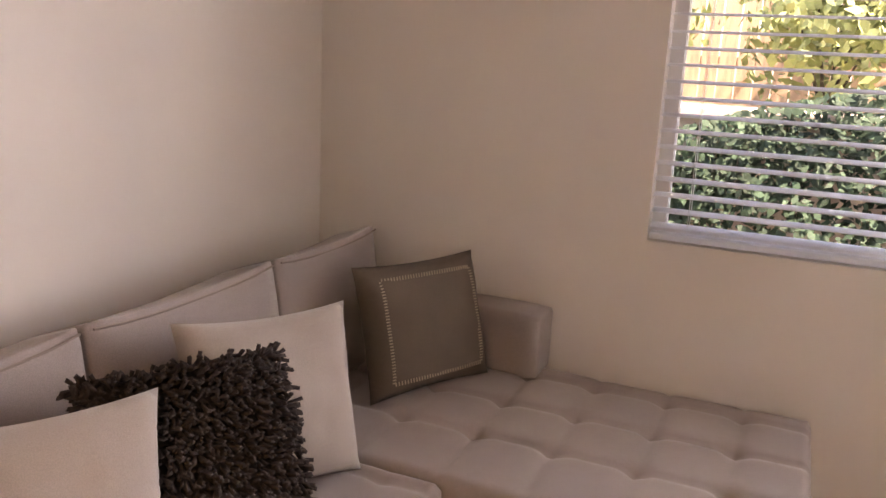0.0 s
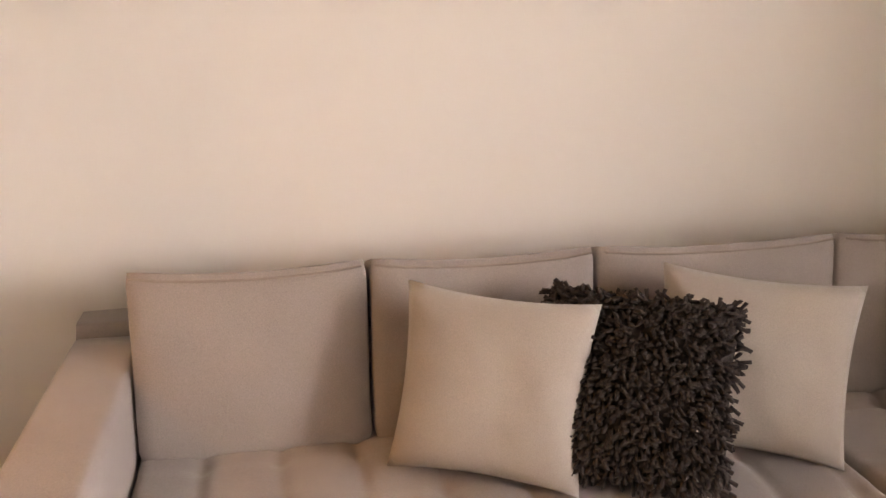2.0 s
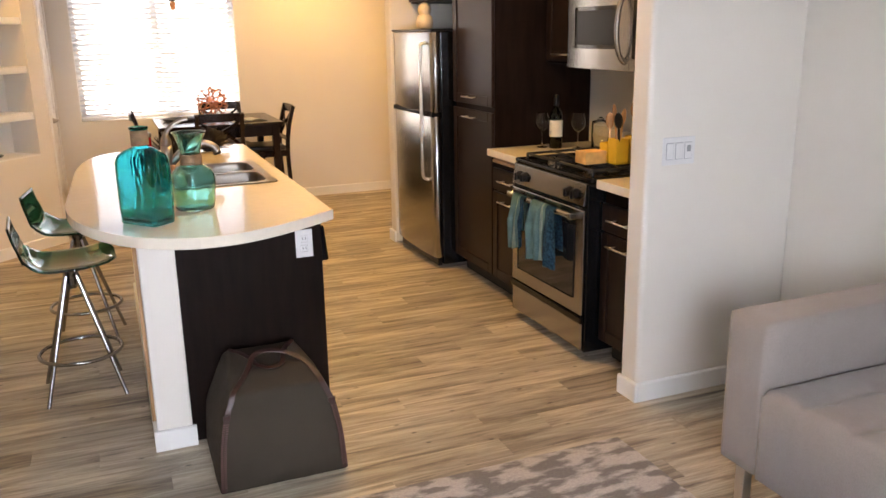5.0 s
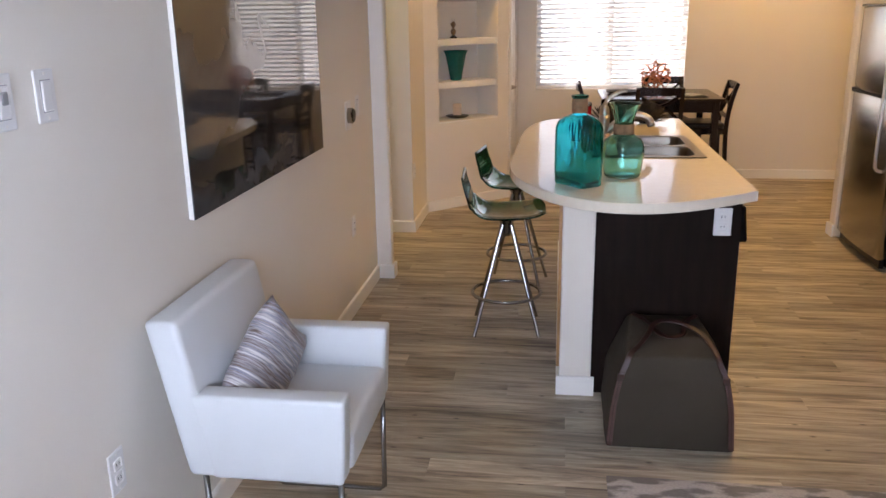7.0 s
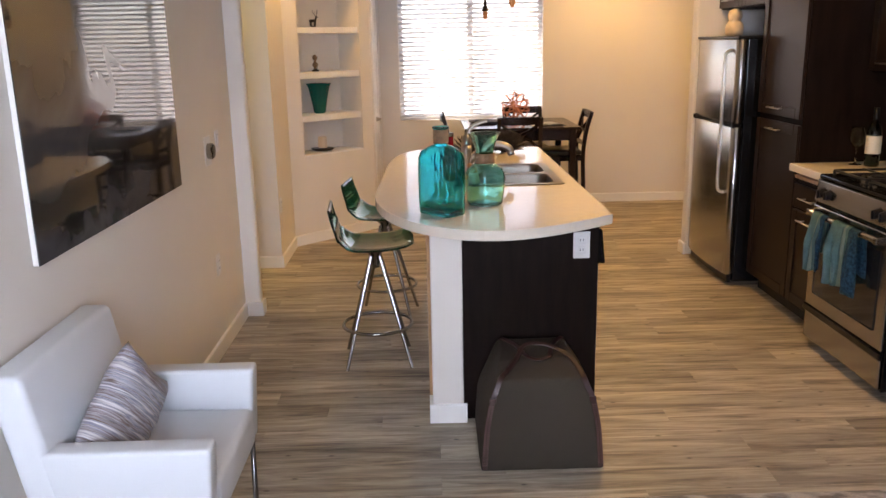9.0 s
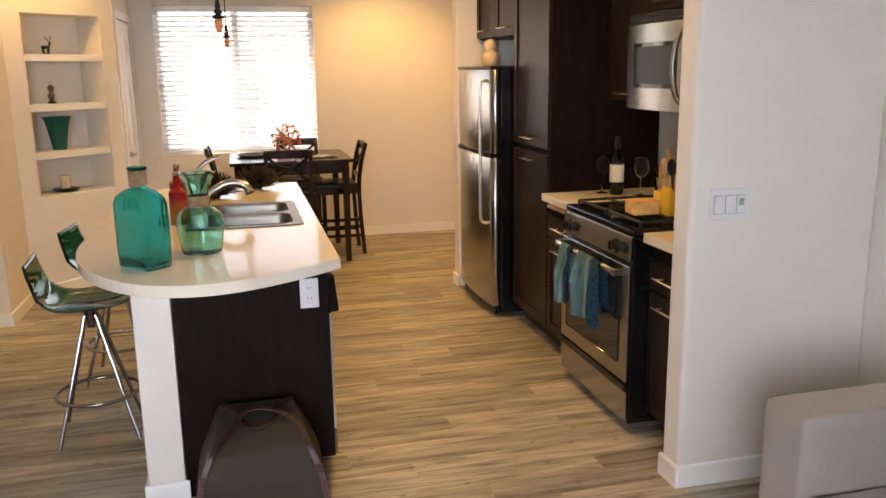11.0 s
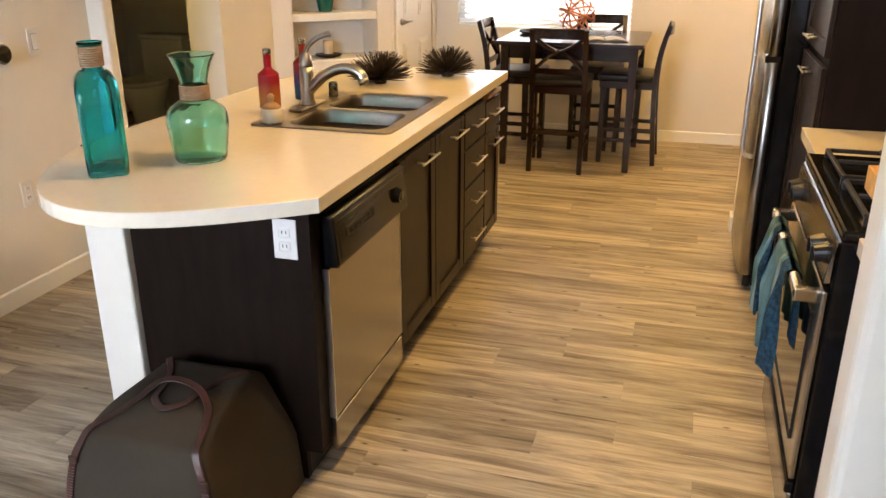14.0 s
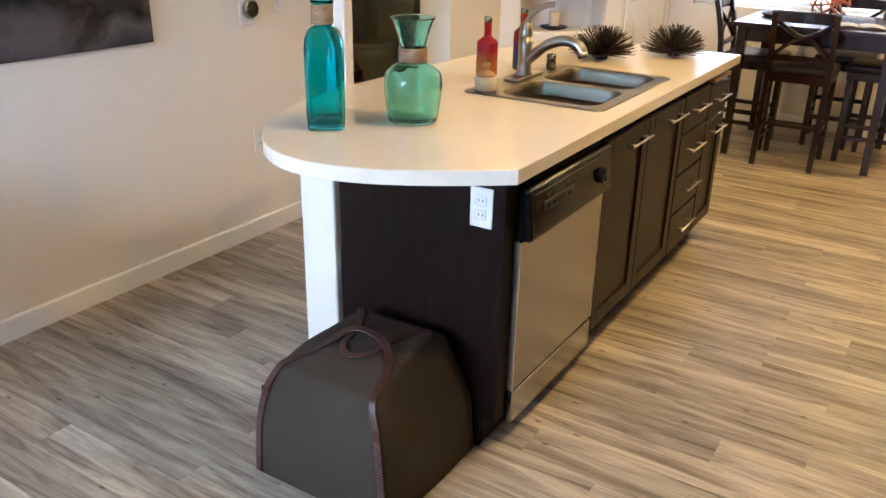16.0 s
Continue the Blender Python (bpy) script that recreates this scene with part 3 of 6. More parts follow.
def blind(x0, x1, z0, z1, y, tilt, pitch, label):
    """Horizontal slat blind with head rail, bottom rail and ladder cords."""
    b = tagged(new("window_blind"), label, "blind")
    b.matrix_basis = pose((x0 + x1) / 2, y, z0)
    w, h = x1 - x0 - 0.012, z1 - z0
    part("head_rail", box(-w / 2, w / 2, -0.028, 0.028, h - 0.05, h - 0.002, 0.003, 1), M_BLIND, b)
    part("bottom_rail", box(-w / 2, w / 2, -0.026, 0.026, 0.004, 0.026, 0.005, 2), M_BLIND, b)
    sb = bmesh.new()
    cols = [[], []]
    for i in range(5):
        q = -0.025 + i * 0.0125
        zz = 0.0028 * (1 - (q / 0.025) ** 2)
        for j, s in enumerate((-1, 1)):
            cols[j].append((sb.verts.new((s * w / 2, q, zz)), sb.verts.new((s * w / 2, q, zz - 0.0028))))
    for i in range(4):
        for lay in (0, 1):
            sb.faces.new((cols[0][i][lay], cols[1][i][lay], cols[1][i + 1][lay], cols[0][i + 1][lay]))
    for i in (0, 4):
        sb.faces.new((cols[0][i][0], cols[1][i][0], cols[1][i][1], cols[0][i][1]))
    bmesh.ops.recalc_face_normals(sb, faces=sb.faces[:])
    me = mesh_of("slat", sb, M_BLIND)
    z = 0.05
    while z < h - 0.06:
        s = new("slat", me)
        s.parent = b
        s.matrix_basis = pose(0, 0, z, tilt + random.uniform(-1.2, 1.2), random.uniform(-0.08, 0.08), 0)
        z += pitch
    n = max(2, round(w / 0.55))
    for i in range(n):
        xx = -w / 2 + 0.12 + i * (w - 0.24) / (n - 1)
        for yy in (-0.028, 0.028):
            part("ladder_cord", rod((xx, yy, 0.02), (xx, yy, h - 0.04), 0.0012, n=6), M_BLIND, b)
    return b


blind(NW0, NW1, NZ0 + 0.005, NZ1 - 0.005, 3.99, 9, 0.052, "white horizontal slat blind, slats open, in the living room window")
blind(SW0, SW1, SZ0 + 0.005, SZ1 - 0.005, -4.975, 26, 0.044, "white horizontal slat blind, slats half closed, in the dining window")


def panel_door(name, m, w, h, label, handle_at, hinge_side):
    """A white six-panel door in its casing; local x along the door, y into the room."""
    d = tagged(new(name), label, "door", kind="structure")
    d.matrix_basis = m
    slab_bm = box(0, w, -0.035, 0, 0.008, h, 0.002, 1)
    leaf = part("leaf", slab_bm, M_TRIM, d)
    for c in range(2):
        for z0, z1 in ((0.22, 0.80), (0.98, 1.55), (1.68, 1.92)):
            x0 = 0.11 + c * (w - 0.11) / 2
            x1 = x0 + (w - 0.33) / 2
            pb = bmesh.new()
            box(x0, x1, 0.0, 0.005, z0, z1, 0.004, 1, bm=pb)
            box(x0 + 0.03, x1 - 0.03, 0.005, 0.011, z0 + 0.03, z1 - 0.03, 0.004, 1, bm=pb)
            part("door_panel", pb, M_TRIM, leaf)
    hb = rod((handle_at, 0, 0.96), (handle_at, 0.045, 0.96), 0.026, 0.012, 16)
    s = 1 if handle_at < w / 2 else -1
    tube([(handle_at, 0.045, 0.96), (handle_at + s * 0.04, 0.05, 0.962), (handle_at + s * 0.11, 0.048, 0.958)], 0.008, 8, bm=hb)
    part("lever_handle", hb, M_FAUCET, leaf, "brushed metal lever handle", True)
    for z in (0.25, 1.05, 1.80):
        part("hinge", rod((hinge_side, 0.006, z - 0.045), (hinge_side, 0.006, z + 0.045), 0.007, n=8), M_NICKEL, d)
    part("casing", boxes([(-0.07, -0.003, 0.002, 0.016, 0, h + 0.005), (w + 0.003, w + 0.07, 0.002, 0.016, 0, h + 0.005), (-0.07, w + 0.07, 0.002, 0.016, h + 0.005, h + 0.07)], 0.003), M_TRIM, d)
    return d


panel_door("door_1", pose(1.222, DY0 + 0.008, 0, 0, 0, 90), DY1 - DY0 - 0.016, 2.035, "closed white six-panel door with a lever handle", DY1 - DY0 - 0.08, 0.004)
panel_door("door_2", pose(2.125, -2.79, 0, 0, 0, -74), 0.76, 2.03, "open white bathroom door swung against the wall", 0.69, 0.004)

# ---- kitchen island ----


def pull(y0, y1, z, x, parent, out=0.034, sx=1):
    """A straight bar pull along y on a front that faces sx."""
    bm = rod((x + sx * out, y0, z), (x + sx * out, y1, z), 0.0045, n=10)
    for yy in (y0 + 0.03, y1 - 0.03):
        rod((x, yy, z), (x + sx * out, yy, z), 0.004, n=8, bm=bm)
    return part("handle", bm, M_NICKEL, parent, "brushed nickel bar handle", True)


def shaker(name, x, y0, y1, z0, z1, parent, sx=1, rail=0.058, flat=False):
    """A shaker front facing sx: recessed panel with two stiles and two rails."""
    t = 0.019
    xa, xb = sorted((x, x + sx * (t if flat else t * 0.55)))
    leaf = part(name, box(xa, xb, y0, y1, z0, z1, 0.0015, 1), M_ESPH, parent)
    if not flat:
        xa, xb = sorted((x + sx * t * 0.5, x + sx * t))
        for nm, r in (("stile", (y0, y0 + rail, z0, z1)), ("stile", (y1 - rail, y1, z0, z1)), ("rail", (y0 + rail, y1 - rail, z0, z0 + rail)), ("rail", (y0 + rail, y1 - rail, z1 - rail, z1))):
            part(nm, box(xa, xb, *r, 0.0025, 1), M_ESPH, leaf)
    return leaf


IT = 0.914
edge = bezier((0, 0), (0.2, 0.165), (0.35, 0.260), (0.5, 0.260), 12)
edge += bezier((0.5, 0.260), (0.82, 0.260), (1.015, -0.2), (1.01, -0.62), 20)
edge += bezier((1.01, -0.62), (1.005, -0.9), (1.0, -1.2), (0.995, -1.5), 4)
edge += bezier((0.995, -1.5), (0.98, -1.95), (0.90, -2.27), (0.70, -2.27), 12)
edge += [Vector((0.70, -2.27, 0)), Vector((0, -2.27, 0))]
top_bm = slab(edge, IT - 0.042, IT, 0.003)
island_top = shape("island_worktop", top_bm, M_QUARTZ, "glossy cream worktop with a rounded end on the kitchen island", "worktop")
cut = bmesh.new()
SK = (0.075, 0.612, -1.463, -0.73)
for y0, y1 in ((-1.083, -0.771), (-1.433, -1.113)):
    box(0.115, 0.497, y0, y1, 0.6, 1.2, 0.03, 3, bm=cut)
cutter_me = bpy.data.meshes.new("cutter")
cut.to_mesh(cutter_me)
cut.free()
cutter = bpy.data.objects.new("cutter", cutter_me)
scene.collection.objects.link(cutter)
mod = island_top.modifiers.new("sink_cutout", "BOOLEAN")
mod.object, mod.solver = cutter, "EXACT"
dg = bpy.context.evaluated_depsgraph_get()
cut_me = bpy.data.meshes.new_from_object(island_top.evaluated_get(dg))
island_top.modifiers.clear()
island_top.data = cut_me
bpy.data.objects.remove(cutter)

knee = structure("wall_island_knee", box(0.622, 0.756, -2.2, -0.006, 0, IT - 0.042, 0.006, 2), M_WALL, "white half-height wall carrying the island worktop", "wall")
for a, b, s in (((0.608, -0.006), (0.770, -0.006), (0, 1)), ((0.756, 0.0), (0.756, -2.2), (1, 0))):
    base_run(a, b, s, 0.085)
structure("trim", box(0.7565, 0.770, -0.16, -0.1, 0.086, IT - 0.043), M_WOODL, "light wood trim strip on the half wall", "trim")

FX = 0.052
end_panel = shape("island_end_panel", boxes([(0.10, 0.620, -0.052, -0.032, 0.0, 0.871), (0.048, 0.10, -0.052, -0.032, 0.10, 0.871)]), M_ESP, "dark espresso wood end panel of the kitchen island", "cabinet panel")


def base_unit(name, y0, y1, label, fronts, group=""):
    """An island base unit facing -x; fronts: rows of (kind, y0, y1, z0, z1)."""
    u = thing(name, pose(FX, y0, 0), label, "cabinet", group)
    w = y1 - y0
    part("body", box(0.002, 0.54, 0.001, w - 0.001, 0.10, 0.868), M_ESP, u)
    part("toe_kick", box(0.07, 0.09, 0.0, w, 0.0, 0.10), M_KICK, u)
    for kind, a, b, z0, z1 in fronts:
        f = shaker("door" if kind == "door" else "drawer", 0.0, a - y0, b - y0, z0, z1, u, -1, flat=(kind != "door"))
        m = (a + b) / 2 - y0
        hw = min(0.10, (b - a) / 2 - 0.03)
        off = {"door": z1 - 0.05, "drawer": (z0 + z1) / 2 + 0.01}[kind]
        if kind == "door":
            m = a - y0 + 0.15 if (b - a) > 0.3 else m
        pull(m - hw, m + hw, off, -0.019, f, sx=-1)
    return u


base_unit("base_cabinet", -1.565, -0.710, "dark espresso sink base cabinet with two shaker doors", [("door", -1.561, -1.132, 0.115, 0.825), ("door", -1.128, -0.714, 0.115, 0.825)])
base_unit("drawer_unit", -1.945, -1.568, "dark espresso four-drawer island unit", [("drawer", -1.941, -1.572, z0, z1) for z0, z1 in ((0.115, 0.292), (0.304, 0.472), (0.484, 0.652), (0.664, 0.825))])
cb = base_unit("base_cabinet", -2.25, -1.948, "dark espresso island cabinet with a drawer over a door", [("door", -2.246, -1.952, 0.115, 0.64), ("drawer", -2.246, -1.952, 0.655, 0.805)])
part("pullout_board", box(-0.03, 0.3, 0.02, 0.29, 0.822, 0.842, 0.004, 2), M_WOODL, cb, "light wood pull-out cutting board")

dwm = thing("dishwasher", pose(FX, -0.705, 0), "stainless dishwasher with a black control panel in the island", "dishwasher")
part("body", box(0.002, 0.54, 0.0, 0.60, 0.10, 0.868), M_BLACKP, dwm)
part("filler", box(0.0, 0.5, 0.604, 0.650, 0.10, 0.868), M_ESP, dwm)
part("toe_kick", box(0.05, 0.07, 0.0, 0.65, 0.0, 0.10), M_KICK, dwm)
dwd = part("door", box(-0.02, 0.0, 0.006, 0.596, 0.182, 0.668, 0.003, 2), M_STEEL, dwm, "brushed steel dishwasher door")
for dy0, dy1 in ((0.0, 0.005), (0.597, 0.602)):
    part("edge_trim", box(-0.021, 0.0, dy0, dy1, 0.182, 0.668, 0.001, 1), M_NICKEL, dwd, "bright metal edge strip")
part("lower_panel", box(-0.022, 0.0, 0.004, 0.598, 0.068, 0.174, 0.004, 2), M_STEEL, dwm, "brushed steel lower panel")
cp = box(-0.052, 0.0, 0.0, 0.60, 0.672, 0.826, 0.010, 3)
for v in cp.verts:
    if v.co.x < -0.03:
        v.co.x += 0.10 * (v.co.z - 0.672)
ctrl = part("control_panel", cp, M_BLACK, dwm, "black control panel")


def on_panel(y0, y1, z0, z1, proud, material, name, bevel=0.002):
    """A flat piece lying on the sloping control panel."""
    bm = box(-0.0530 - proud, -0.048, y0, y1, z0, z1, bevel, 1)
    for v in bm.verts:
        v.co.x += 0.10 * (v.co.z - 0.672)
    return part(name, bm, material, ctrl)


on_panel(0.03, 0.57, 0.695, 0.806, 0.0004, M_BLACK, "fascia")
on_panel(0.31, 0.52, 0.742, 0.772, 0.003, M_KICK, "button_strip")
for i in range(5):
    on_panel(0.335 + i * 0.036, 0.357 + i * 0.036, 0.748, 0.764, 0.005, M_BLACK, "button")
for i in range(7):
    on_panel(0.20 + i * 0.045, 0.222 + i * 0.045, 0.786, 0.789, 0.0012, M_BLACKP, "print_line", 0)
dial = part("dial", rod((-0.04, 0.10, 0.745), (-0.064, 0.10, 0.742), 0.027, 0.023, 24), M_BLACK, ctrl)
part("pointer", box(-0.067, -0.062, 0.097, 0.103, 0.728, 0.762, 0.001, 1), M_BLACKP, dial)

# sink
sink = thing("sink", pose(0, 0, IT), "double bowl stainless steel sink set into the island", "sink")
BOWLS = ((-1.080, -0.774), (-1.430, -1.116))
BX0, BX1 = 0.118, 0.494


def sink_ring(bm, x0, x1, y0, y1, rad, z):
    """A closed loop of points round a rectangle with round corners."""
    c = (x0 + x1) / 2
    return [bm.verts.new((c + x, y, z)) for x, y in round_rect((x1 - x0) / 2, y0, y1, rad, 7)]


rim = bmesh.new()
loops = [sink_ring(rim, SK[0], SK[1], SK[2], SK[3], 0.03, 0.0055)] + [sink_ring(rim, BX0, BX1, y0, y1, 0.06, 0.0045) for y0, y1 in BOWLS]
rim_edges = []
for lp in loops:
    rim_edges += [rim.edges.new((lp[k], lp[(k + 1) % len(lp)])) for k in range(len(lp))]
bmesh.ops.triangle_fill(rim, edges=rim_edges, use_beauty=True)
skirt = sink_ring(rim, SK[0] - 0.003, SK[1] + 0.003, SK[2] - 0.003, SK[3] + 0.003, 0.032, 0.0005)
for k in range(len(skirt)):
    q = (k + 1) % len(skirt)
    rim.faces.new((loops[0][k], loops[0][q], skirt[q], skirt[k]))
bmesh.ops.recalc_face_normals(rim, faces=rim.faces[:])
part("rim", rim, M_SINK, sink)
for y0, y1 in BOWLS:
    bb = bmesh.new()
    rings = [sink_ring(bb, BX0 + i, BX1 - i, y0 + i, y1 - i, rad, z) for i, rad, z in ((0.0, 0.060, 0.0045), (0.004, 0.058, -0.004), (0.007, 0.056, -0.02), (0.012, 0.054, -0.14), (0.018, 0.05, -0.165), (0.034, 0.04, -0.183), (0.06, 0.03, -0.189))]
    for p, q in zip(rings, rings[1:]):
        for k in range(len(p)):
            j = (k + 1) % len(p)
            bb.faces.new((p[k], p[j], q[j], q[k]))
    bb.faces.new(rings[-1])
    bmesh.ops.recalc_face_normals(bb, faces=bb.faces[:])
    bmesh.ops.reverse_faces(bb, faces=bb.faces[:])
    bowl = part("bowl", bb, M_SINK, sink, smooth=True)
    part("drain", lathe([(0.04, 0), (0.042, 0.003), (0.03, 0.004), (0.012, 0.001)], 20), M_CHROME, bowl, at=pose(0.3, (y0 + y1) / 2, -0.1885))
fau = thing("faucet", pose(0.548, -1.09, IT + 0.006), "brushed nickel single-lever kitchen faucet behind the sink", "faucet")
part("base_plate", box(-0.028, 0.028, -0.115, 0.115, 0.0, 0.010, 0.005, 2), M_FAUCET, fau)
part("body", lathe([(0.034, 0.0095), (0.033, 0.016), (0.0275, 0.028), (0.0265, 0.06), (0.0275, 0.12), (0.0275, 0.158)], 24), M_FAUCET, fau, smooth=True)
part("cap", lathe([(0.0268, 0.1585), (0.0272, 0.164), (0.0255, 0.182), (0.019, 0.202), (0.009, 0.216), (0.002, 0.219)], 24), M_FAUCET, fau, smooth=True)
spt = tube(smoothline([(0.0, 0, 0.055), (-0.035, 0.0, 0.088), (-0.08, 0.0, 0.127), (-0.135, 0.0, 0.152), (-0.185, 0.0, 0.155), (-0.225, 0.0, 0.138), (-0.238, 0, 0.118)], 6), 0.0205, 14)
part("spout", spt, M_FAUCET, fau, smooth=True)
part("nozzle", rod((-0.236, 0, 0.122), (-0.243, 0, 0.100), 0.0215, 0.0185, 16), M_FAUCET, fau, smooth=True)
part("lever", tube(smoothline([(-0.002, 0, 0.205), (-0.012, 0.0, 0.232), (-0.045, 0.0, 0.262), (-0.085, 0.0, 0.280), (-0.112, 0.0, 0.284)], 6), 0.0085, 8, flat=1.5), M_FAUCET, fau, smooth=True)
shape("air_gap_cap", lathe([(0.02, 0), (0.02, 0.052), (0.017, 0.06), (0.008, 0.063)], 20), M_CHROME, "chrome cylindrical sink air gap cap", "sink fitting", smooth=True, at=pose(0.545, -1.33, IT + 0.006))


def outlet(name, m, label, category, kinds):
    """A wall plate in local x (width) and z, facing local +y."""
    n = len(kinds)
    w = 0.07 + 0.046 * (n - 1)
    p = thing(name, m, label, category)
    part("plate", box(-w / 2, w / 2, 0, 0.006, -0.0575, 0.0575, 0.003, 2), M_PLATE, p)
    for i, k in enumerate(kinds):
        x = (i - (n - 1) / 2) * 0.046
        if k == "outlet":
            for z in (-0.02, 0.02):
                r = part("receptacle", box(x - 0.017, x + 0.017, 0.0055, 0.008, z - 0.014, z + 0.014, 0.004, 2), M_PLATE, p)
                for dx in (-0.006, 0.006):
                    part("slot", box(x + dx - 0.0012, x + dx + 0.0012, 0.0078, 0.0085, z - 0.003, z + 0.006), M_BLACKP, r)
        elif k == "paddle":
            part("paddle", box(x - 0.0165, x + 0.0165, 0.0055, 0.011, -0.033, 0.033, 0.003, 2), M_PLATE, p)
            part("reveal", box(x - 0.0185, x + 0.0185, 0.0055, 0.0066, -0.035, 0.035), M_SLOT, p)
        else:
            part("reveal", box(x - 0.0185, x + 0.0185, 0.0055, 0.0066, -0.035, 0.035), M_SLOT, p)
            dim = part("dimmer", box(x - 0.0165, x + 0.0165, 0.0055, 0.009, -0.033, 0.033, 0.003, 2), M_PLATE, p)
            part("slider", box(x - 0.010, x + 0.010, 0.009, 0.013, -0.005, 0.022, 0.002, 1), M_SLOT, dim)
    for z in (-0.048, 0.048):
        for i in range(n):
            part("screw", rod(((i - (n - 1) / 2) * 0.046, 0.006, z), ((i - (n - 1) / 2) * 0.046, 0.007, z), 0.003, n=8), M_NICKEL, p)
    return p


outlet("power_outlet", pose(0.12, -0.0318, 0.778), "white double power outlet on the dark island panel", "outlet", ["outlet"])
outlet("light_switch", pose(-1.375, 0.3985, 1.105, 0, 0, 0), "white triple switch plate with a dimmer on the partition wall", "switch", ["dimmer", "paddle", "paddle"])
for y, z, k in ((1.76, 1.443, "dimmer"), (1.615, 1.443, "paddle"), (-1.16, 1.12, "paddle")):
    outlet("light_switch", pose(1.8925, y, z, 0, 0, 90), "white wall switch on the beige wall", "switch", [k])
for y in (-0.97, 1.55):
    outlet("power_outlet", pose(1.8925, y, 0.48, 0, 0, 90), "white power outlet low on the beige wall", "outlet", ["outlet"])
th = thing("thermostat", pose(1.8925, -0.955, 1.09, 0, 0, 90), "round black and steel thermostat on a white plate", "thermostat")
part("plate", box(-0.055, 0.055, 0, 0.006, -0.075, 0.075, 0.004, 2), M_PLATE, th)
part("ring", lathe([(0.041, 0), (0.042, 0.022), (0.036, 0.026)], 28), M_STEEL, th, at=pose(0, 0.006, 0, -90))
part("display", lathe([(0.036, 0.026), (0.034, 0.030), (0.01, 0.031)], 28), M_BLACK, th, at=pose(0, 0.006, 0, -90))

# ---- kitchen run along the west wall ----
KX = -1.345
RY0, RY1 = -0.842, -0.080


def run_unit(name, y0, y1, z0, z1, depth, x, label, fronts, kick=True, group=""):
    u = thing(name, pose(x, y0, 0), label, "cabinet", group)
    w = y1 - y0
    part("body", box(-depth, -0.002, 0.001, w - 0.001, z0 + (0.10 if kick else 0), z1), M_ESP, u)
    if kick:
        part("toe_kick", box(-0.09, -0.07, 0, w, 0, 0.10), M_KICK, u)
    for kind, a, b, c, d, hz in fronts:
        f = shaker("door" if kind == "door" else "drawer", 0.0, a - y0, b - y0, c, d, u, 1, flat=(kind == "flat"))
        m, hw = (a + b) / 2 - y0, min(0.085, (b - a) / 2 - 0.03)
        pull(m - hw, m + hw, hz, 0.019, f)
    return u


run_unit("base_cabinet", -1.278, RY0 - 0.003, 0, 0.872, 0.66, KX, "dark espresso base cabinet with a drawer beside the range", [("door", -1.274, RY0 - 0.006, 0.115, 0.655, 0.61), ("flat", -1.274, RY0 - 0.006, 0.67, 0.80, 0.735)])
run_unit("base_cabinet", RY1 + 0.003, 0.27, 0, 0.872, 0.66, KX, "dark espresso base cabinet between range and partition", [("door", RY1 + 0.006, 0.266, 0.115, 0.655, 0.61), ("flat", RY1 + 0.006, 0.266, 0.67, 0.80, 0.735)])
bd = shape("cutting_board", box(-1.6, -1.315, -1.255, -0.87, 0.835, 0.855, 0.004, 2), M_WOODL, "light wood pull-out board under the worktop", "board")
run_unit("pantry_cabinet", -1.875, -1.282, 0, 2.45, 0.66, KX, "tall dark espresso pantry cabinet beside the refrigerator", [("door", -1.871, -1.286, 0.115, 1.12, 1.075), ("door", -1.871, -1.286, 1.155, 2.44, 1.20)])
run_unit("wall_cabinet", -2.74, -1.88, 1.80, 2.45, 0.64, -1.365, "dark espresso wall cabinet over the refrigerator", [("door", -2.736, -2.312, 1.81, 2.44, 1.855), ("door", -2.308, -1.884, 1.81, 2.44, 1.855)], False)
run_unit("wall_cabinet", -1.278, RY0 - 0.003, 1.41, 2.45, 0.33, -1.70, "dark espresso wall cabinet beside the microwave", [("door", -1.274, RY0 - 0.006, 1.42, 2.44, 1.46)], False)
run_unit("wall_cabinet", RY0, RY1, 1.86, 2.45, 0.33, -1.70, "dark espresso wall cabinet above the microwave", [("door", RY0 + 0.003, -0.463, 1.87, 2.44, 1.91), ("door", -0.459, RY1 - 0.003, 1.87, 2.44, 1.91)], False)
run_unit("wall_cabinet", RY1 + 0.003, 0.27, 1.41, 2.45, 0.33, -1.70, "dark espresso wall cabinet beside the partition", [("door", RY1 + 0.006, 0.266, 1.42, 2.44, 1.46)], False)
for y0, y1 in ((-1.278, RY0 - 0.004), (RY1 + 0.004, 0.272)):
    wt = shape("kitchen_worktop", box(-2.015, -1.29, y0, y1, 0.873, 0.914, 0.003, 2), M_QUARTZ, "cream kitchen worktop beside the gas range", "worktop")
    part("upstand", box(-2.018, -2.0, y0, y1, 0.9145, 1.01, 0.003, 1), M_QUARTZ, wt)

rg = thing("gas_range", pose(-1.27, RY0 - 0.006, 0), "stainless gas range with black cooktop and oven door", "range")
W = RY1 - RY0
part("body", box(-0.70, 0.015, 0.0, W, 0.045, 0.895, 0.004, 1), M_BLACK, rg)
part("cooktop", box(-0.72, 0.012, 0.0, W, 0.896, 0.922, 0.008, 2), M_BLACK, rg)
dr = part("oven_door", box(0.0155, 0.032, 0.012, W - 0.012, 0.235, 0.765, 0.005, 2), M_STEEL, rg, "brushed steel oven door")
part("window", box(0.0315, 0.0335, 0.085, W - 0.085, 0.31, 0.68, 0.006, 2), M_DGLASS, dr, "dark oven window")
part("drawer", box(0.0155, 0.030, 0.012, W - 0.012, 0.055, 0.195, 0.005, 2), M_STEEL, rg, "brushed steel storage drawer")
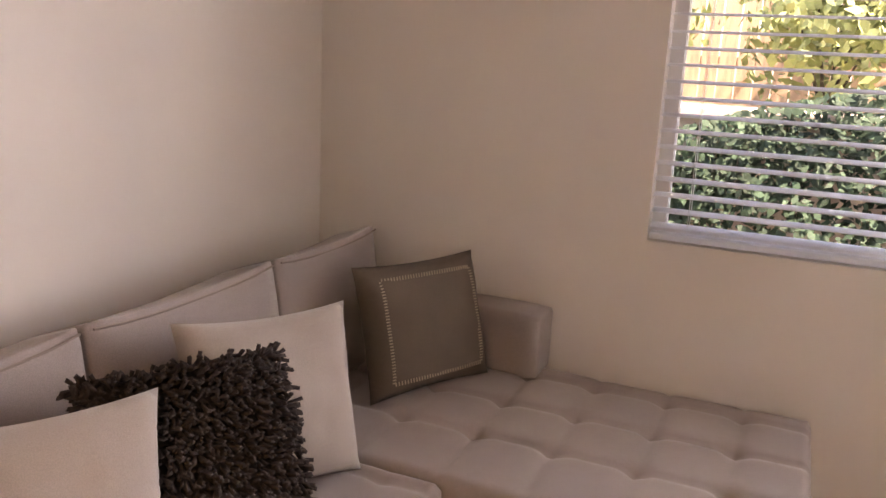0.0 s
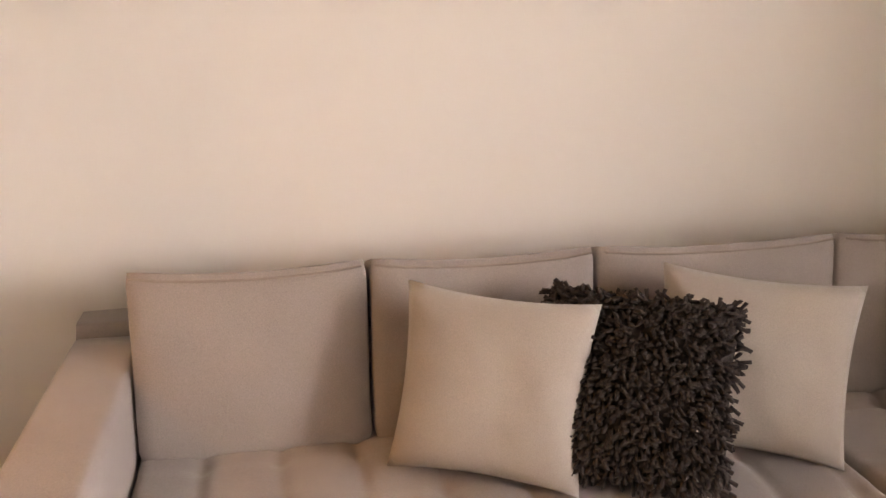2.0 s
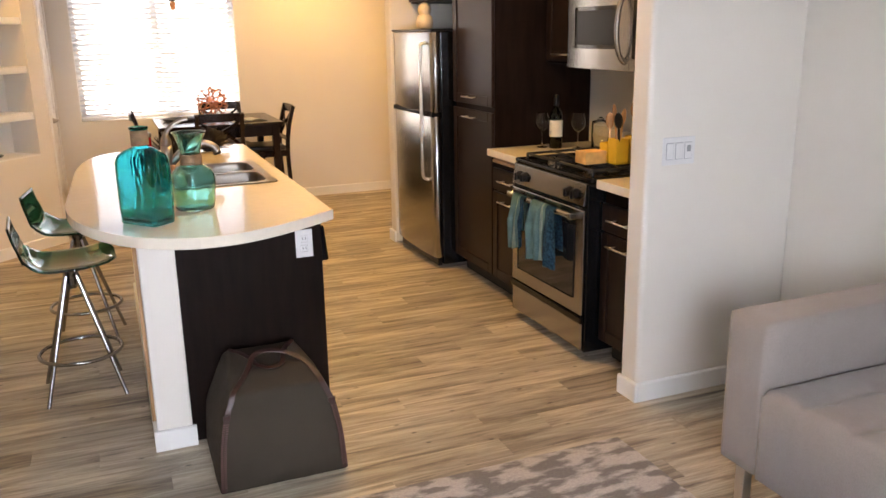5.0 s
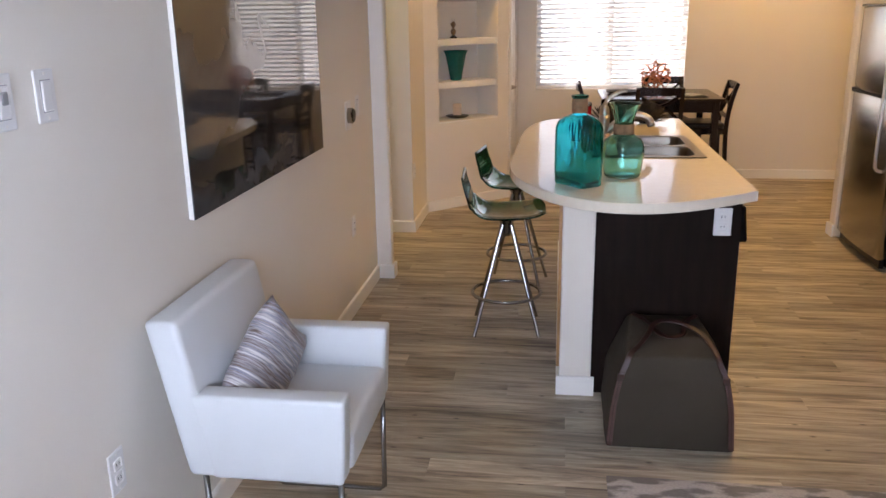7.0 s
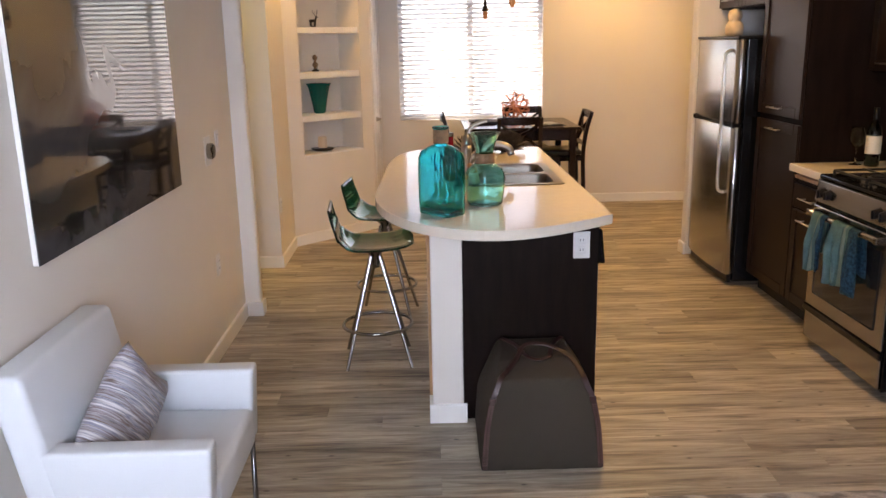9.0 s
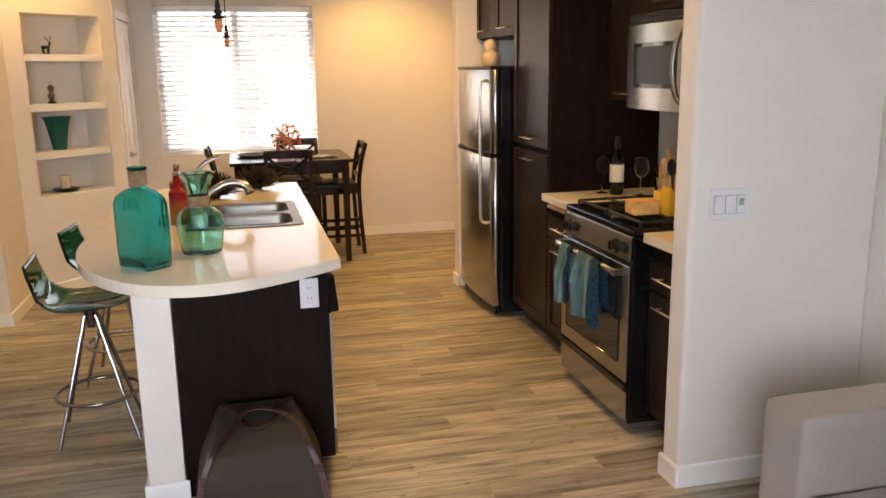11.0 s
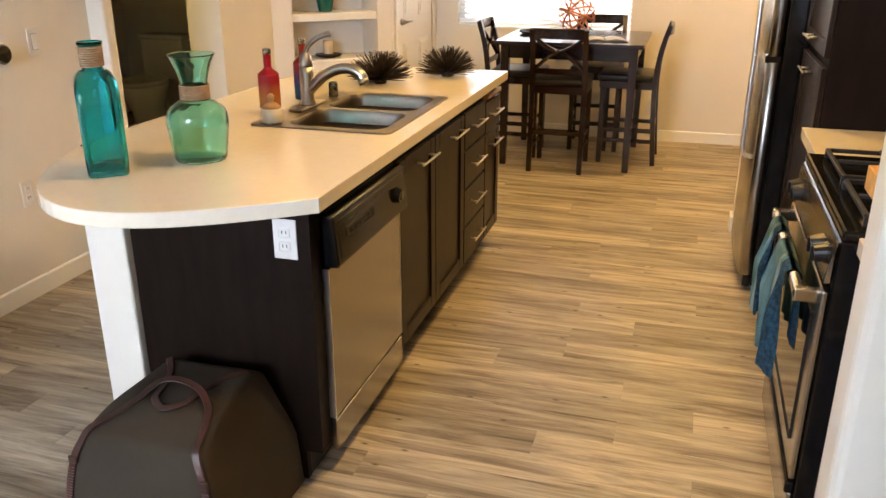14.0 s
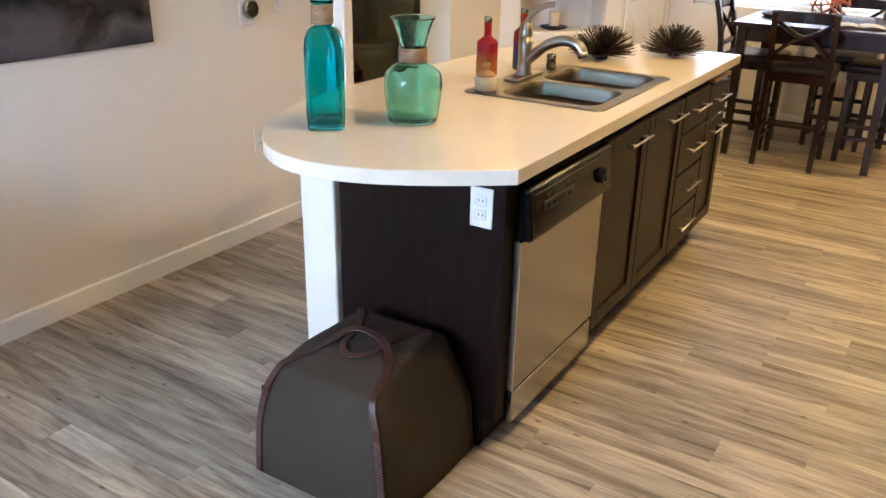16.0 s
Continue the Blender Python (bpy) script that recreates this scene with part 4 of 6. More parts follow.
part("trim_band", box(0.0155, 0.040, 0.004, W - 0.004, 0.197, 0.232, 0.006, 2), M_BLACK, rg)
cpn = box(0.0155, 0.034, 0.012, W - 0.012, 0.785, 0.892, 0.004, 2)
for v in cpn.verts:
    if v.co.z > 0.85 and v.co.x > 0.025:
        v.co.x -= 0.014
cpo = part("control_panel", cpn, M_STEEL, rg)
for ky in (0.09, 0.155, W - 0.155, W - 0.09):
    kb = rod((0.020, ky, 0.838), (0.052, ky, 0.832), 0.026, 0.021, 18)
    kn = part("knob", kb, M_BLACKP, cpo, "black burner knob")
    part("grip", box(0.050, 0.060, ky - 0.005, ky + 0.005, 0.812, 0.852, 0.002, 1), M_BLACKP, kn)
hd = rod((0.075, 0.06, 0.735), (0.075, W - 0.06, 0.735), 0.015, n=16)
for yy in (0.045, W - 0.075):
    box(0.025, 0.088, yy, yy + 0.03, 0.718, 0.752, 0.005, 2, bm=hd)
part("door_handle", hd, M_STEEL, dr, "round steel oven handle")
for gy in (0.05, 0.40):
    gb = bmesh.new()
    for fr in (0.0, 0.31):
        bar((-0.62, gy + fr, 0.945), (-0.04, gy + fr, 0.945), 0.012, 0.012, gb, 0.002)
    for fx in (-0.62, -0.33, -0.04):
        bar((fx, gy, 0.945), (fx, gy + 0.31, 0.945), 0.012, 0.012, gb, 0.002)
    for fx in (-0.475, -0.185):
        bar((fx, gy, 0.95), (fx, gy + 0.31, 0.95), 0.010, 0.010, gb, 0.002)
        bar((fx - 0.14, gy + 0.155, 0.95), (fx + 0.14, gy + 0.155, 0.95), 0.010, 0.010, gb, 0.002)
    for fx in (-0.62, -0.04):
        for fr in (0.0, 0.31):
            bar((fx, gy + fr, 0.921), (fx, gy + fr, 0.945), 0.012, 0.012, gb, 0.002)
    part("grate", gb, M_IRON, rg, "black cast iron grate")
    for fx in (-0.475, -0.185):
        part("burner", lathe([(0.05, 0.921), (0.05, 0.93), (0.036, 0.932), (0.036, 0.938), (0.01, 0.94)], 20), M_IRON, rg, at=pose(fx, gy + 0.155, 0))

mw = thing("microwave_oven", pose(-1.60, RY0, 1.395), "stainless over-range microwave with a curved handle", "microwave")
part("body", box(-0.41, 0.0, 0.001, W - 0.001, 0.0, 0.455, 0.004, 1), M_BLACKP, mw)


def bowed(y0, y1, z0, z1, proud, bevel=0.002, n=14):
    """A plate that follows the bowed front of the microwave."""
    out = [(0.0, y0)] + [(proud + 0.022 * math.sin(math.pi * (y0 + (y1 - y0) * i / n) / W), y0 + (y1 - y0) * i / n) for i in range(n + 1)] + [(0.0, y1)]
    return slab([Vector((a, b, 0)) for a, b in out], z0, z1, bevel)


MD = W - 0.165
dr2 = part("door", bowed(0.0, MD, 0.002, 0.402, 0.026), M_STEEL, mw, "bowed brushed steel microwave door")
part("door_window", bowed(0.085, MD - 0.085, 0.105, 0.315, 0.0285, 0.001), M_DGLASS, dr2, "dark glass microwave window")
part("window_mesh", bowed(0.115, MD - 0.115, 0.125, 0.295, 0.0292, 0.0005), M_BLACKP, dr2)
kp = part("keypad_panel", bowed(MD + 0.003, W, 0.002, 0.402, 0.026), M_STEEL, mw)
part("keypad", bowed(MD + 0.025, W - 0.02, 0.06, 0.36, 0.0285, 0.001, 5), M_BLACK, kp, "black glass keypad")
part("vent_backing", box(0.0, 0.012, 0.004, W - 0.004, 0.4025, 0.452), M_BLACKP, mw)
for i in range(4):
    part("vent_slat", bowed(0.002, W - 0.002, 0.406 + i * 0.0125, 0.4125 + i * 0.0125, 0.022, 0.001), M_BLACKP, mw)
part("handle", tube(smoothline([(0.04, MD - 0.035, 0.04), (0.075, MD - 0.035, 0.085), (0.092, MD - 0.035, 0.20), (0.075, MD - 0.035, 0.32), (0.04, MD - 0.035, 0.365)], 6), 0.013, 12), M_STEEL, dr2, "curved steel handle", True)

FY0, FY1 = -2.69, -1.905
rf = thing("refrigerator", pose(-1.18, FY0, 0), "stainless top-freezer refrigerator with black sides", "refrigerator")
FW = FY1 - FY0
part("body", box(-0.74, -0.075, 0.004, FW - 0.004, 0.03, 1.60, 0.006, 2), M_BLACK, rf)
part("kick_grille", box(-0.07, -0.04, 0.02, FW - 0.02, 0.02, 0.075, 0.003, 1), M_BLACKP, rf)


def fridge_door(z0, z1, name, label):
    k = 16
    o = [(-0.072, 0.0)] + [(-0.022 + 0.022 * math.sin(math.pi * i / k) ** 0.7, FW * i / k) for i in range(k + 1)] + [(-0.072, FW)]
    bm = slab([Vector((a, b, 0)) for a, b in o], z0, z1, 0.006)
    return part(name, bm, M_STEEL, rf, label, True)


d_lo = fridge_door(0.08, 1.055, "door", "brushed steel refrigerator door")
d_hi = fridge_door(1.075, 1.60, "freezer_door", "brushed steel freezer door")
part("gap_trim", box(-0.07, -0.006, 0.004, FW - 0.004, 1.050, 1.08), M_BLACK, rf)
part("top_cap", box(-0.74, -0.008, 0.0, FW, 1.6005, 1.618, 0.006, 2), M_BLACKP, rf)
hy = FW - 0.10
part("handle", tube(smoothline([(-0.012, hy, 1.53), (0.022, hy, 1.518), (0.032, hy, 1.46), (0.032, hy, 1.12), (0.030, hy, 1.0665)], 6), 0.0105, 10), M_NICKEL, d_hi, "long brushed handle", True)
part("handle", tube(smoothline([(0.030, hy, 1.065), (0.032, hy, 1.0), (0.032, hy, 0.70), (0.022, hy, 0.635), (-0.012, hy, 0.62)], 6), 0.0105, 10), M_NICKEL, d_lo, "long brushed handle", True)

# ---- sectional sofa ----
sofa = thing("sectional_sofa", pose(0, 0, 0), "taupe fabric sectional sofa with tufted seat and chaise", "sofa")
SB = 0.165


def tufted(x0, x1, y0, y1, z0, z1, ys, xs, name, cross=0.010):
    """A seat block with a quilted top: rows of tufts at the given lines."""
    bm = bmesh.new()
    nx, ny = max(8, int((x1 - x0) / 0.013)), max(8, int((y1 - y0) / 0.013))
    r = 0.028

    def top(x, y):
        ex = min(x - x0, x1 - x)
        ey = min(y - y0, y1 - y)
        e = min(ex, ey)
        z = z1 - 0.0
        if e < r:
            z -= r - math.sqrt(max(0, r * r - (r - e) ** 2))
        dx = min(abs(x - q) for q in xs)
        dy = min(abs(y - q) for q in ys)
        z -= cross * math.exp(-abs(dx) / 0.011) + 0.016 * math.exp(-abs(dy) / 0.012)
        z -= (0.006 + cross * 1.9) * math.exp(-(dx * dx + dy * dy) / 0.0009)
        return z + 0.004 * noise.noise((x * 4, y * 4, 0))

    grid = [[bm.verts.new((x0 + (x1 - x0) * i / nx, y0 + (y1 - y0) * j / ny, 0)) for j in range(ny + 1)] for i in range(nx + 1)]
    for row_ in grid:
        for v in row_:
            v.co.z = top(v.co.x, v.co.y)
    for i in range(nx):
        for j in range(ny):
            bm.faces.new((grid[i][j], grid[i + 1][j], grid[i + 1][j + 1], grid[i][j + 1]))
    edge_loop = [grid[i][0] for i in range(nx + 1)] + [grid[nx][j] for j in range(1, ny + 1)] + [grid[i][ny] for i in range(nx - 1, -1, -1)] + [grid[0][j] for j in range(ny - 1, 0, -1)]
    low = [bm.verts.new((v.co.x, v.co.y, z0)) for v in edge_loop]
    for k in range(len(edge_loop)):
        q = (k + 1) % len(edge_loop)
        bm.faces.new((edge_loop[k], low[k], low[q], edge_loop[q]))
    bm.faces.new(low[::-1])
    bmesh.ops.recalc_face_normals(bm, faces=bm.faces[:])
    return part(name, bm, M_SOFA, sofa, "", True)


tufted(-1.95, -1.03, 1.32, 2.985, SB, 0.488, [1.47 + 0.182 * i for i in range(9)], [-1.17, -1.36, -1.55, -1.75], "seat", 0.0020)
tufted(-1.95, -0.17, 2.995, 3.885, SB, 0.488, [3.29, 3.54, 3.79], [-0.37, -0.60, -0.83, -1.06, -1.29, -1.52], "chaise")


def soft_block(x0, x1, y0, y1, z0, z1, r, name, puff=0.0, lean=0.0, material=M_SOFA, slope=0.0, sag=0.0):
    """A padded block with round edges and slightly bulging faces."""
    bm = box(x0, x1, y0, y1, z0, z1)
    bmesh.ops.subdivide_edges(bm, edges=bm.edges[:], cuts=11, use_grid_fill=True)
    c = Vector(((x0 + x1) / 2, (y0 + y1) / 2, (z0 + z1) / 2))
    h = Vector(((x1 - x0) / 2, (y1 - y0) / 2, (z1 - z0) / 2))
    for v in bm.verts:
        d = v.co - c
        u = Vector((d.x / h.x, d.y / h.y, d.z / h.z))
        core = Vector((max(-h.x + r, min(h.x - r, d.x)), max(-h.y + r, min(h.y - r, d.y)), max(-h.z + r, min(h.z - r, d.z))))
        o = d - core
        if o.length > 1e-6:
            o = o.normalized() * r
        q = core + o
        q.x += puff * (1 - u.y ** 2) * (1 - u.z ** 2) * (1 if u.x > 0.9 else -1 if u.x < -0.9 else 0)
        q.z += (0.35 * puff * (1 - u.y ** 2) if sag == 0 else 0.0) * (1 if u.z > 0.9 else 0)
        q += Vector((1, 1, 1)) * 0.004 * noise.noise(v.co * 5)
        v.co = c + q
        if slope and u.z > 0.5:
            v.co.z -= slope * (x1 - v.co.x) * (u.z - 0.5) * 2 + sag * (1 - u.y * u.y) * (u.z - 0.5) * 2 - 0.4 * sag * abs(u.y) ** 8
        v.co.x -= lean * (v.co.z - z0)
    return part(name, bm, material, sofa, smooth=True)


soft_block(-1.88, -1.03, 1.145, 1.317, SB, 0.70, 0.014, "arm")
soft_block(-1.88, -1.03, 3.765, 3.945, 0.47, 0.70, 0.025, "arm")
soft_block(-2.005, -1.88, 1.145, 3.945, SB, 0.735, 0.02, "back_frame")
BACKS = [(1.325, 1.878), (1.886, 2.462), (2.470, 3.155), (3.163, 3.76)]
for y0, y1 in BACKS:
    ob = soft_block(-1.79, -1.592, y0, y1, 0.465, 0.942, 0.022, "back_cushion", 0.022, 0.13, slope=0.35, sag=0.014)
    lx = -1.592 - 0.13 * 0.47
    ym = (y0 + y1) / 2
    hw = (y1 - y0) / 2
    part("piping", tube([(lx + 0.004, ym + hw * f * 0.955, 0.921 - 0.014 * (1 - f * f) + 0.004 * f ** 8) for f in (-1, -0.75, -0.5, -0.25, 0, 0.25, 0.5, 0.75, 1)], 0.003, 6), M_PIPE, ob)
for lx, ly in ((-1.09, 1.21), (-1.93, 1.21), (-1.09, 2.2), (-0.24, 3.06), (-0.24, 3.82), (-1.93, 3.82)):
    part("leg", box(lx - 0.02, lx + 0.02, ly - 0.02, ly + 0.02, 0, SB + 0.002, 0.003, 1), M_NICKEL, sofa, "metal sofa leg")


def pillow_mesh(w, h, t, seed, pinch=0.08, n=22):
    """A square cushion in the xz plane, centred, thickness along y."""
    bm = bmesh.new()
    sides = []
    for s in (1, -1):
        g = []
        for i in range(n + 1):
            col = []
            for j in range(n + 1):
                u, v = 2 * i / n - 1, 2 * j / n - 1
                x = w / 2 * u * (1 - pinch * (1 - v * v))
                z = h / 2 * v * (1 - pinch * (1 - u * u))
                f = max(0, (1 - u ** 4) * (1 - v ** 4)) ** 0.55
                y = s * (t / 2 * f + 0.010 * f * noise.noise((u * 2.2 + seed, v * 2.2, s)) + 0.004 * f * noise.noise((u * 6 + seed, v * 3.5, s)))
                border = i in (0, n) or j in (0, n)
                col.append(sides[0][i][j] if (s == -1 and border) else bm.verts.new((x, 0 if border else y, z)))
            g.append(col)
        sides.append(g)
        for i in range(n):
            for j in range(n):
                q = (g[i][j], g[i + 1][j], g[i + 1][j + 1], g[i][j + 1])
                bm.faces.new(q if s == 1 else q[::-1])
    bmesh.ops.recalc_face_normals(bm, faces=bm.faces[:])
    return bm


def pose_from(tl, tr, bl, br):
    """A pose whose x runs from left to right and z up along four corners, and the width and height."""
    tl, tr, bl, br = (Vector(q) for q in (tl, tr, bl, br))
    c = (tl + tr + bl + br) / 4
    x = ((tr + br) - (tl + bl)) / 2
    z = ((tl + tr) - (bl + br)) / 2
    w, h = x.length, z.length
    x.normalize()
    z = (z - x * z.dot(x)).normalized()
    y = z.cross(x)
    m = Matrix((x, y, z)).transposed().to_4x4()
    m.translation = c
    return m, w, h


m, w, h = pose_from((-1.512, 1.975, 0.922), (-1.363, 2.364, 0.891), (-1.433, 1.887, 0.521), (-1.25, 2.274, 0.505))
shape("throw_pillow", pillow_mesh(w * 1.03, h * 1.03, 0.15, 1), M_PILLOW, "oatmeal linen throw pillow leaning on the sofa back", "pillow", "light pillows", True, m)
m, w, h = pose_from((-1.52, 2.59, 0.925), (-1.35, 2.997, 0.90), (-1.44, 2.53, 0.515), (-1.23, 2.93, 0.50))
shape("throw_pillow", pillow_mesh(w * 1.03, h * 1.03, 0.16, 2), M_PILLOW, "oatmeal linen throw pillow behind the shaggy one", "pillow", "light pillows", True, m)
m, w, h = pose_from((-1.50, 3.335, 0.885), (-1.285, 3.74, 0.90), (-1.39, 3.28, 0.51), (-1.19, 3.70, 0.50))
gp = thing("throw_pillow", m, "olive-grey throw pillow with cream whipstitch border", "pillow")
part("cover", pillow_mesh(w * 1.04, h * 1.04, 0.15, 3, 0.06), M_GREYP, gp, smooth=True)
st_me = None
for side in range(4):
    k = 34
    for i in range(k):
        f = (i + 0.5) / k * 2 - 1
        u, v = ((f * 0.76, 0.78), (f * 0.76, -0.78), (0.76, f * 0.78), (-0.76, f * 0.78))[side]
        if st_me is None:
            st_me = mesh_of("stitch", box(-0.002, 0.002, -0.0015, 0.0015, -0.0065, 0.0065, 0.0008, 1), M_STITCH)
        s_ = new("stitch", st_me)
        s_.parent = gp
        f2 = max(0, (1 - u ** 4) * (1 - v ** 4)) ** 0.55
        s_.matrix_basis = pose(w / 2 * u * 1.0, -0.075 * f2 - 0.002, h / 2 * v, 0, 90 if side > 1 else 0, 0)
m, w, h = pose_from((-1.535, 2.275, 0.90), (-1.335, 2.665, 0.89), (-1.35, 2.215, 0.515), (-1.13, 2.60, 0.515))
sp = thing("shaggy_pillow", m, "charcoal shaggy yarn throw pillow between the light ones", "pillow")
part("cover", pillow_mesh(w * 0.96, h * 0.96, 0.16, 4, 0.03), M_SHAG, sp, smooth=True)
srng = random.Random(3)
yb = bmesh.new()
for i in range(2300):
    u, v = srng.uniform(-1, 1), srng.uniform(-1, 1)
    f2 = max(0, (1 - u ** 4) * (1 - v ** 4)) ** 0.55
    s_ = -1 if srng.random() < 0.8 else 1
    p = Vector((w * 0.48 * u, s_ * 0.08 * f2, h * 0.48 * v))
    d = Vector((u * 0.6 + srng.uniform(-0.7, 0.7), s_ * (0.35 + f2), v * 0.5 + srng.uniform(-0.9, 0.5))).normalized()
    ln = srng.uniform(0.018, 0.034)
    side_ = d.orthogonal().normalized() * 0.0048
    up_ = d.cross(side_)
    tip = p + d * ln + Vector((srng.uniform(-1, 1), 0, -0.6)) * 0.008
    ring = [yb.verts.new(p + side_ * math.cos(a) + up_ * math.sin(a)) for a in (0, 2.09, 4.19)]
    r2 = [yb.verts.new(tip + (side_ * math.cos(a) + up_ * math.sin(a)) * 1.15) for a in (0, 2.09, 4.19)]
    for k in range(3):
        yb.faces.new((ring[k], ring[(k + 1) % 3], r2[(k + 1) % 3], r2[k]))
    yb.faces.new(r2)
part("yarn", yb, M_SHAG, sp, "thick looped charcoal yarn", True)["kind"] = "stuff"

# ---- carry bag against the island ----
bag = thing("carry_bag", pose(0.340, 0, 0), "taupe canvas carry bag with dark red leather straps", "bag")
KY, KZ, KX2 = 0.396, 0.360, 0.172
TY, TZ2, TX2 = 0.065, 0.408, 0.132
FY, FX2 = 0.434, 0.237


BAG_EDGE = [(0.0, FX2, FY), (0.17, 0.226, 0.432), (0.28, 0.206, 0.419), (KZ, KX2, KY)]


def bag_top(y):
    """Height of the bag's sloping top."""
    return KZ + (KY - y) / (KY - 0.28) * (0.396 - KZ) if y > 0.28 else 0.396 + (0.28 - y) / (0.28 - TY) * (TZ2 - 0.396)


def hull(points):
    bm = bmesh.new()
    for p in points:
        bm.verts.new(p)
    bmesh.ops.convex_hull(bm, input=bm.verts[:])
    bmesh.ops.dissolve_limit(bm, angle_limit=0.05, verts=bm.verts[:], edges=bm.edges[:])
    return bm


bb = hull([(s * FX2, y, 0.0) for s in (-1, 1) for y in (-0.022, FY)] + [(s * x, y, z) for s in (-1, 1) for z, x, y in BAG_EDGE] + [(s * 0.223, -0.014, 0.19) for s in (-1, 1)] + [(s * KX2, KY, KZ) for s in (-1, 1)] + [(s * TX2, TY, TZ2) for s in (-1, 1)] + [(s * (TX2 + 0.012), 0.01, TZ2 - 0.03) for s in (-1, 1)] + [(s * 0.157, 0.28, 0.397) for s in (-1, 1)])
bmesh.ops.bevel(bb, geom=bb.edges[:], offset=0.011, segments=3, affect="EDGES", profile=0.5)
bmesh.ops.triangulate(bb, faces=[f for f in bb.faces if f.calc_area() > 0.01])
for i in range(4):
    bmesh.ops.subdivide_edges(bb, edges=[e for e in bb.edges if e.calc_length() > 0.05], cuts=1)
    bmesh.ops.triangulate(bb, faces=[f for f in bb.faces if len(f.verts) > 4])
for v in bb.verts:
    if v.co.z > 0.004:
        v.co += Vector((noise.noise(v.co * 7), noise.noise(v.co * 7 + Vector((5, 0, 0))), noise.noise(v.co * 7 + Vector((0, 9, 0))))) * 0.0035
bmesh.ops.recalc_face_normals(bb, faces=bb.faces[:])
part("body", bb, M_BAG, bag, smooth=True)


def strap(ctrl, ups, w=0.0105, t=0.0026, name="strap", label="dark red leather strap"):
    """A flat leather band along a line; ups: the way its face looks at the first and last third."""
    line = smoothline(ctrl, 8)
    bm = bmesh.new()
    rows_ = []
    for i, p in enumerate(line):
        d = (line[min(i + 1, len(line) - 1)] - line[max(i - 1, 0)]).normalized()
        f = i / (len(line) - 1) * (len(ups) - 1)
        k = min(int(f), len(ups) - 2)
        up = Vector(ups[k]).lerp(Vector(ups[k + 1]), f - k)
        nrm = (up - d * up.dot(d)).normalized()
        side = d.cross(nrm)
        rows_.append([bm.verts.new(p + side * a * w + nrm * b * t) for a, b in ((-1, 0.2), (-0.86, 1), (0.86, 1), (1, 0.2), (0.86, -0.8), (-0.86, -0.8))])
    for a, b in zip(rows_, rows_[1:]):
        for k in range(6):
            q = (k + 1) % 6
            bm.faces.new((a[k], a[q], b[q], b[k]))
    bm.faces.new(rows_[0][::-1])
    bm.faces.new(rows_[-1])
    bmesh.ops.recalc_face_normals(bm, faces=bm.faces[:])
    return part(name, bm, M_STRAP, bag, label)


def front_edge(s, z):
    """A point on the bag's front face close to its side edge."""
    for (z0, x0, y0), (z1, x1, y1) in zip(BAG_EDGE, BAG_EDGE[1:]):
        if z0 <= z <= z1:
            f = (z - z0) / (z1 - z0)
            return Vector((s * (x0 + (x1 - x0) * f - 0.012), y0 + (y1 - y0) * f + 0.003, z))


def on_top(x, y, h=0.003):
    return Vector((x, y, bag_top(y) + h))


UP_F, UP_T = (0, 1, 0.12), (0, 0.2, 1)
st = [front_edge(-1, z) for z in (0.012, 0.10, 0.20, 0.29, 0.336)] + [on_top(-0.158, KY - 0.012, 0.004), on_top(-0.147, 0.33), on_top(-0.122, 0.265, 0.006), on_top(-0.062, 0.215, 0.026), on_top(0.01, 0.205, 0.036), on_top(0.055, 0.225, 0.030), on_top(0.082, 0.275, 0.010), on_top(0.120, 0.335), on_top(0.154, KY - 0.012, 0.004)] + [front_edge(1, z) for z in (0.336, 0.29, 0.20, 0.10, 0.012)]
strap(st, [UP_F, UP_F, UP_T, (0, 0.3, 1), UP_T, UP_F, UP_F])
strap([on_top(0.126, TY + 0.006), on_top(0.085, 0.125), on_top(0.058, 0.195, 0.004), on_top(0.045, 0.255, 0.006), on_top(0.0, 0.292, 0.008), on_top(-0.045, 0.265, 0.006), on_top(-0.06, 0.20, 0.004), on_top(-0.085, 0.125), on_top(-0.126, TY + 0.006)], [UP_T, UP_T, UP_T], 0.0095, 0.0026, "handle", "dark red leather handle loop")
stitch_me = mesh_of("stitch", box(-0.0045, 0.0045, -0.0008, 0.0008, -0.0009, 0.0009), M_THREAD)
for s in (-1, 1):
    for i in range(30):
        c = front_edge(s, 0.03 + i * 0.0082)
        for dx in (-0.0062, 0.0062):
            st_ = new("stitch", stitch_me)
            st_.parent = bag
            st_.matrix_basis = pose(c.x + dx, c.y + 0.003, c.z)
    c = front_edge(s, 0.29)
    part("buckle", box(c.x - 0.0135, c.x + 0.0135, c.y - 0.001, c.y + 0.006, c.z - 0.010, c.z + 0.010, 0.002, 2), M_STRAP, bag, "leather strap keeper")

# ---- rug ----
rb = box(-0.955, 0.585, 0.655, 2.95, 0.001, 0.014)
bmesh.ops.subdivide_edges(rb, edges=[e for e in rb.edges if all(v.co.z > 0.01 for v in e.verts)], cuts=40, use_grid_fill=True)
for v in rb.verts:
    if v.co.z > 0.01:
        v.co.z += 0.002 * noise.noise(v.co * 14)
        if min(v.co.x + 0.955, 0.585 - v.co.x, v.co.y - 0.655, 2.95 - v.co.y) < 0.005:
            v.co.z -= 0.004
            v.co.x += 0.004 * noise.noise(v.co * 20)
            v.co.y += 0.004 * noise.noise(v.co * 21)
shape("area_rug", rb, M_RUG, "pale grey rug with mottled taupe pattern on the plank floor", "rug")

# ---- bar stools ----


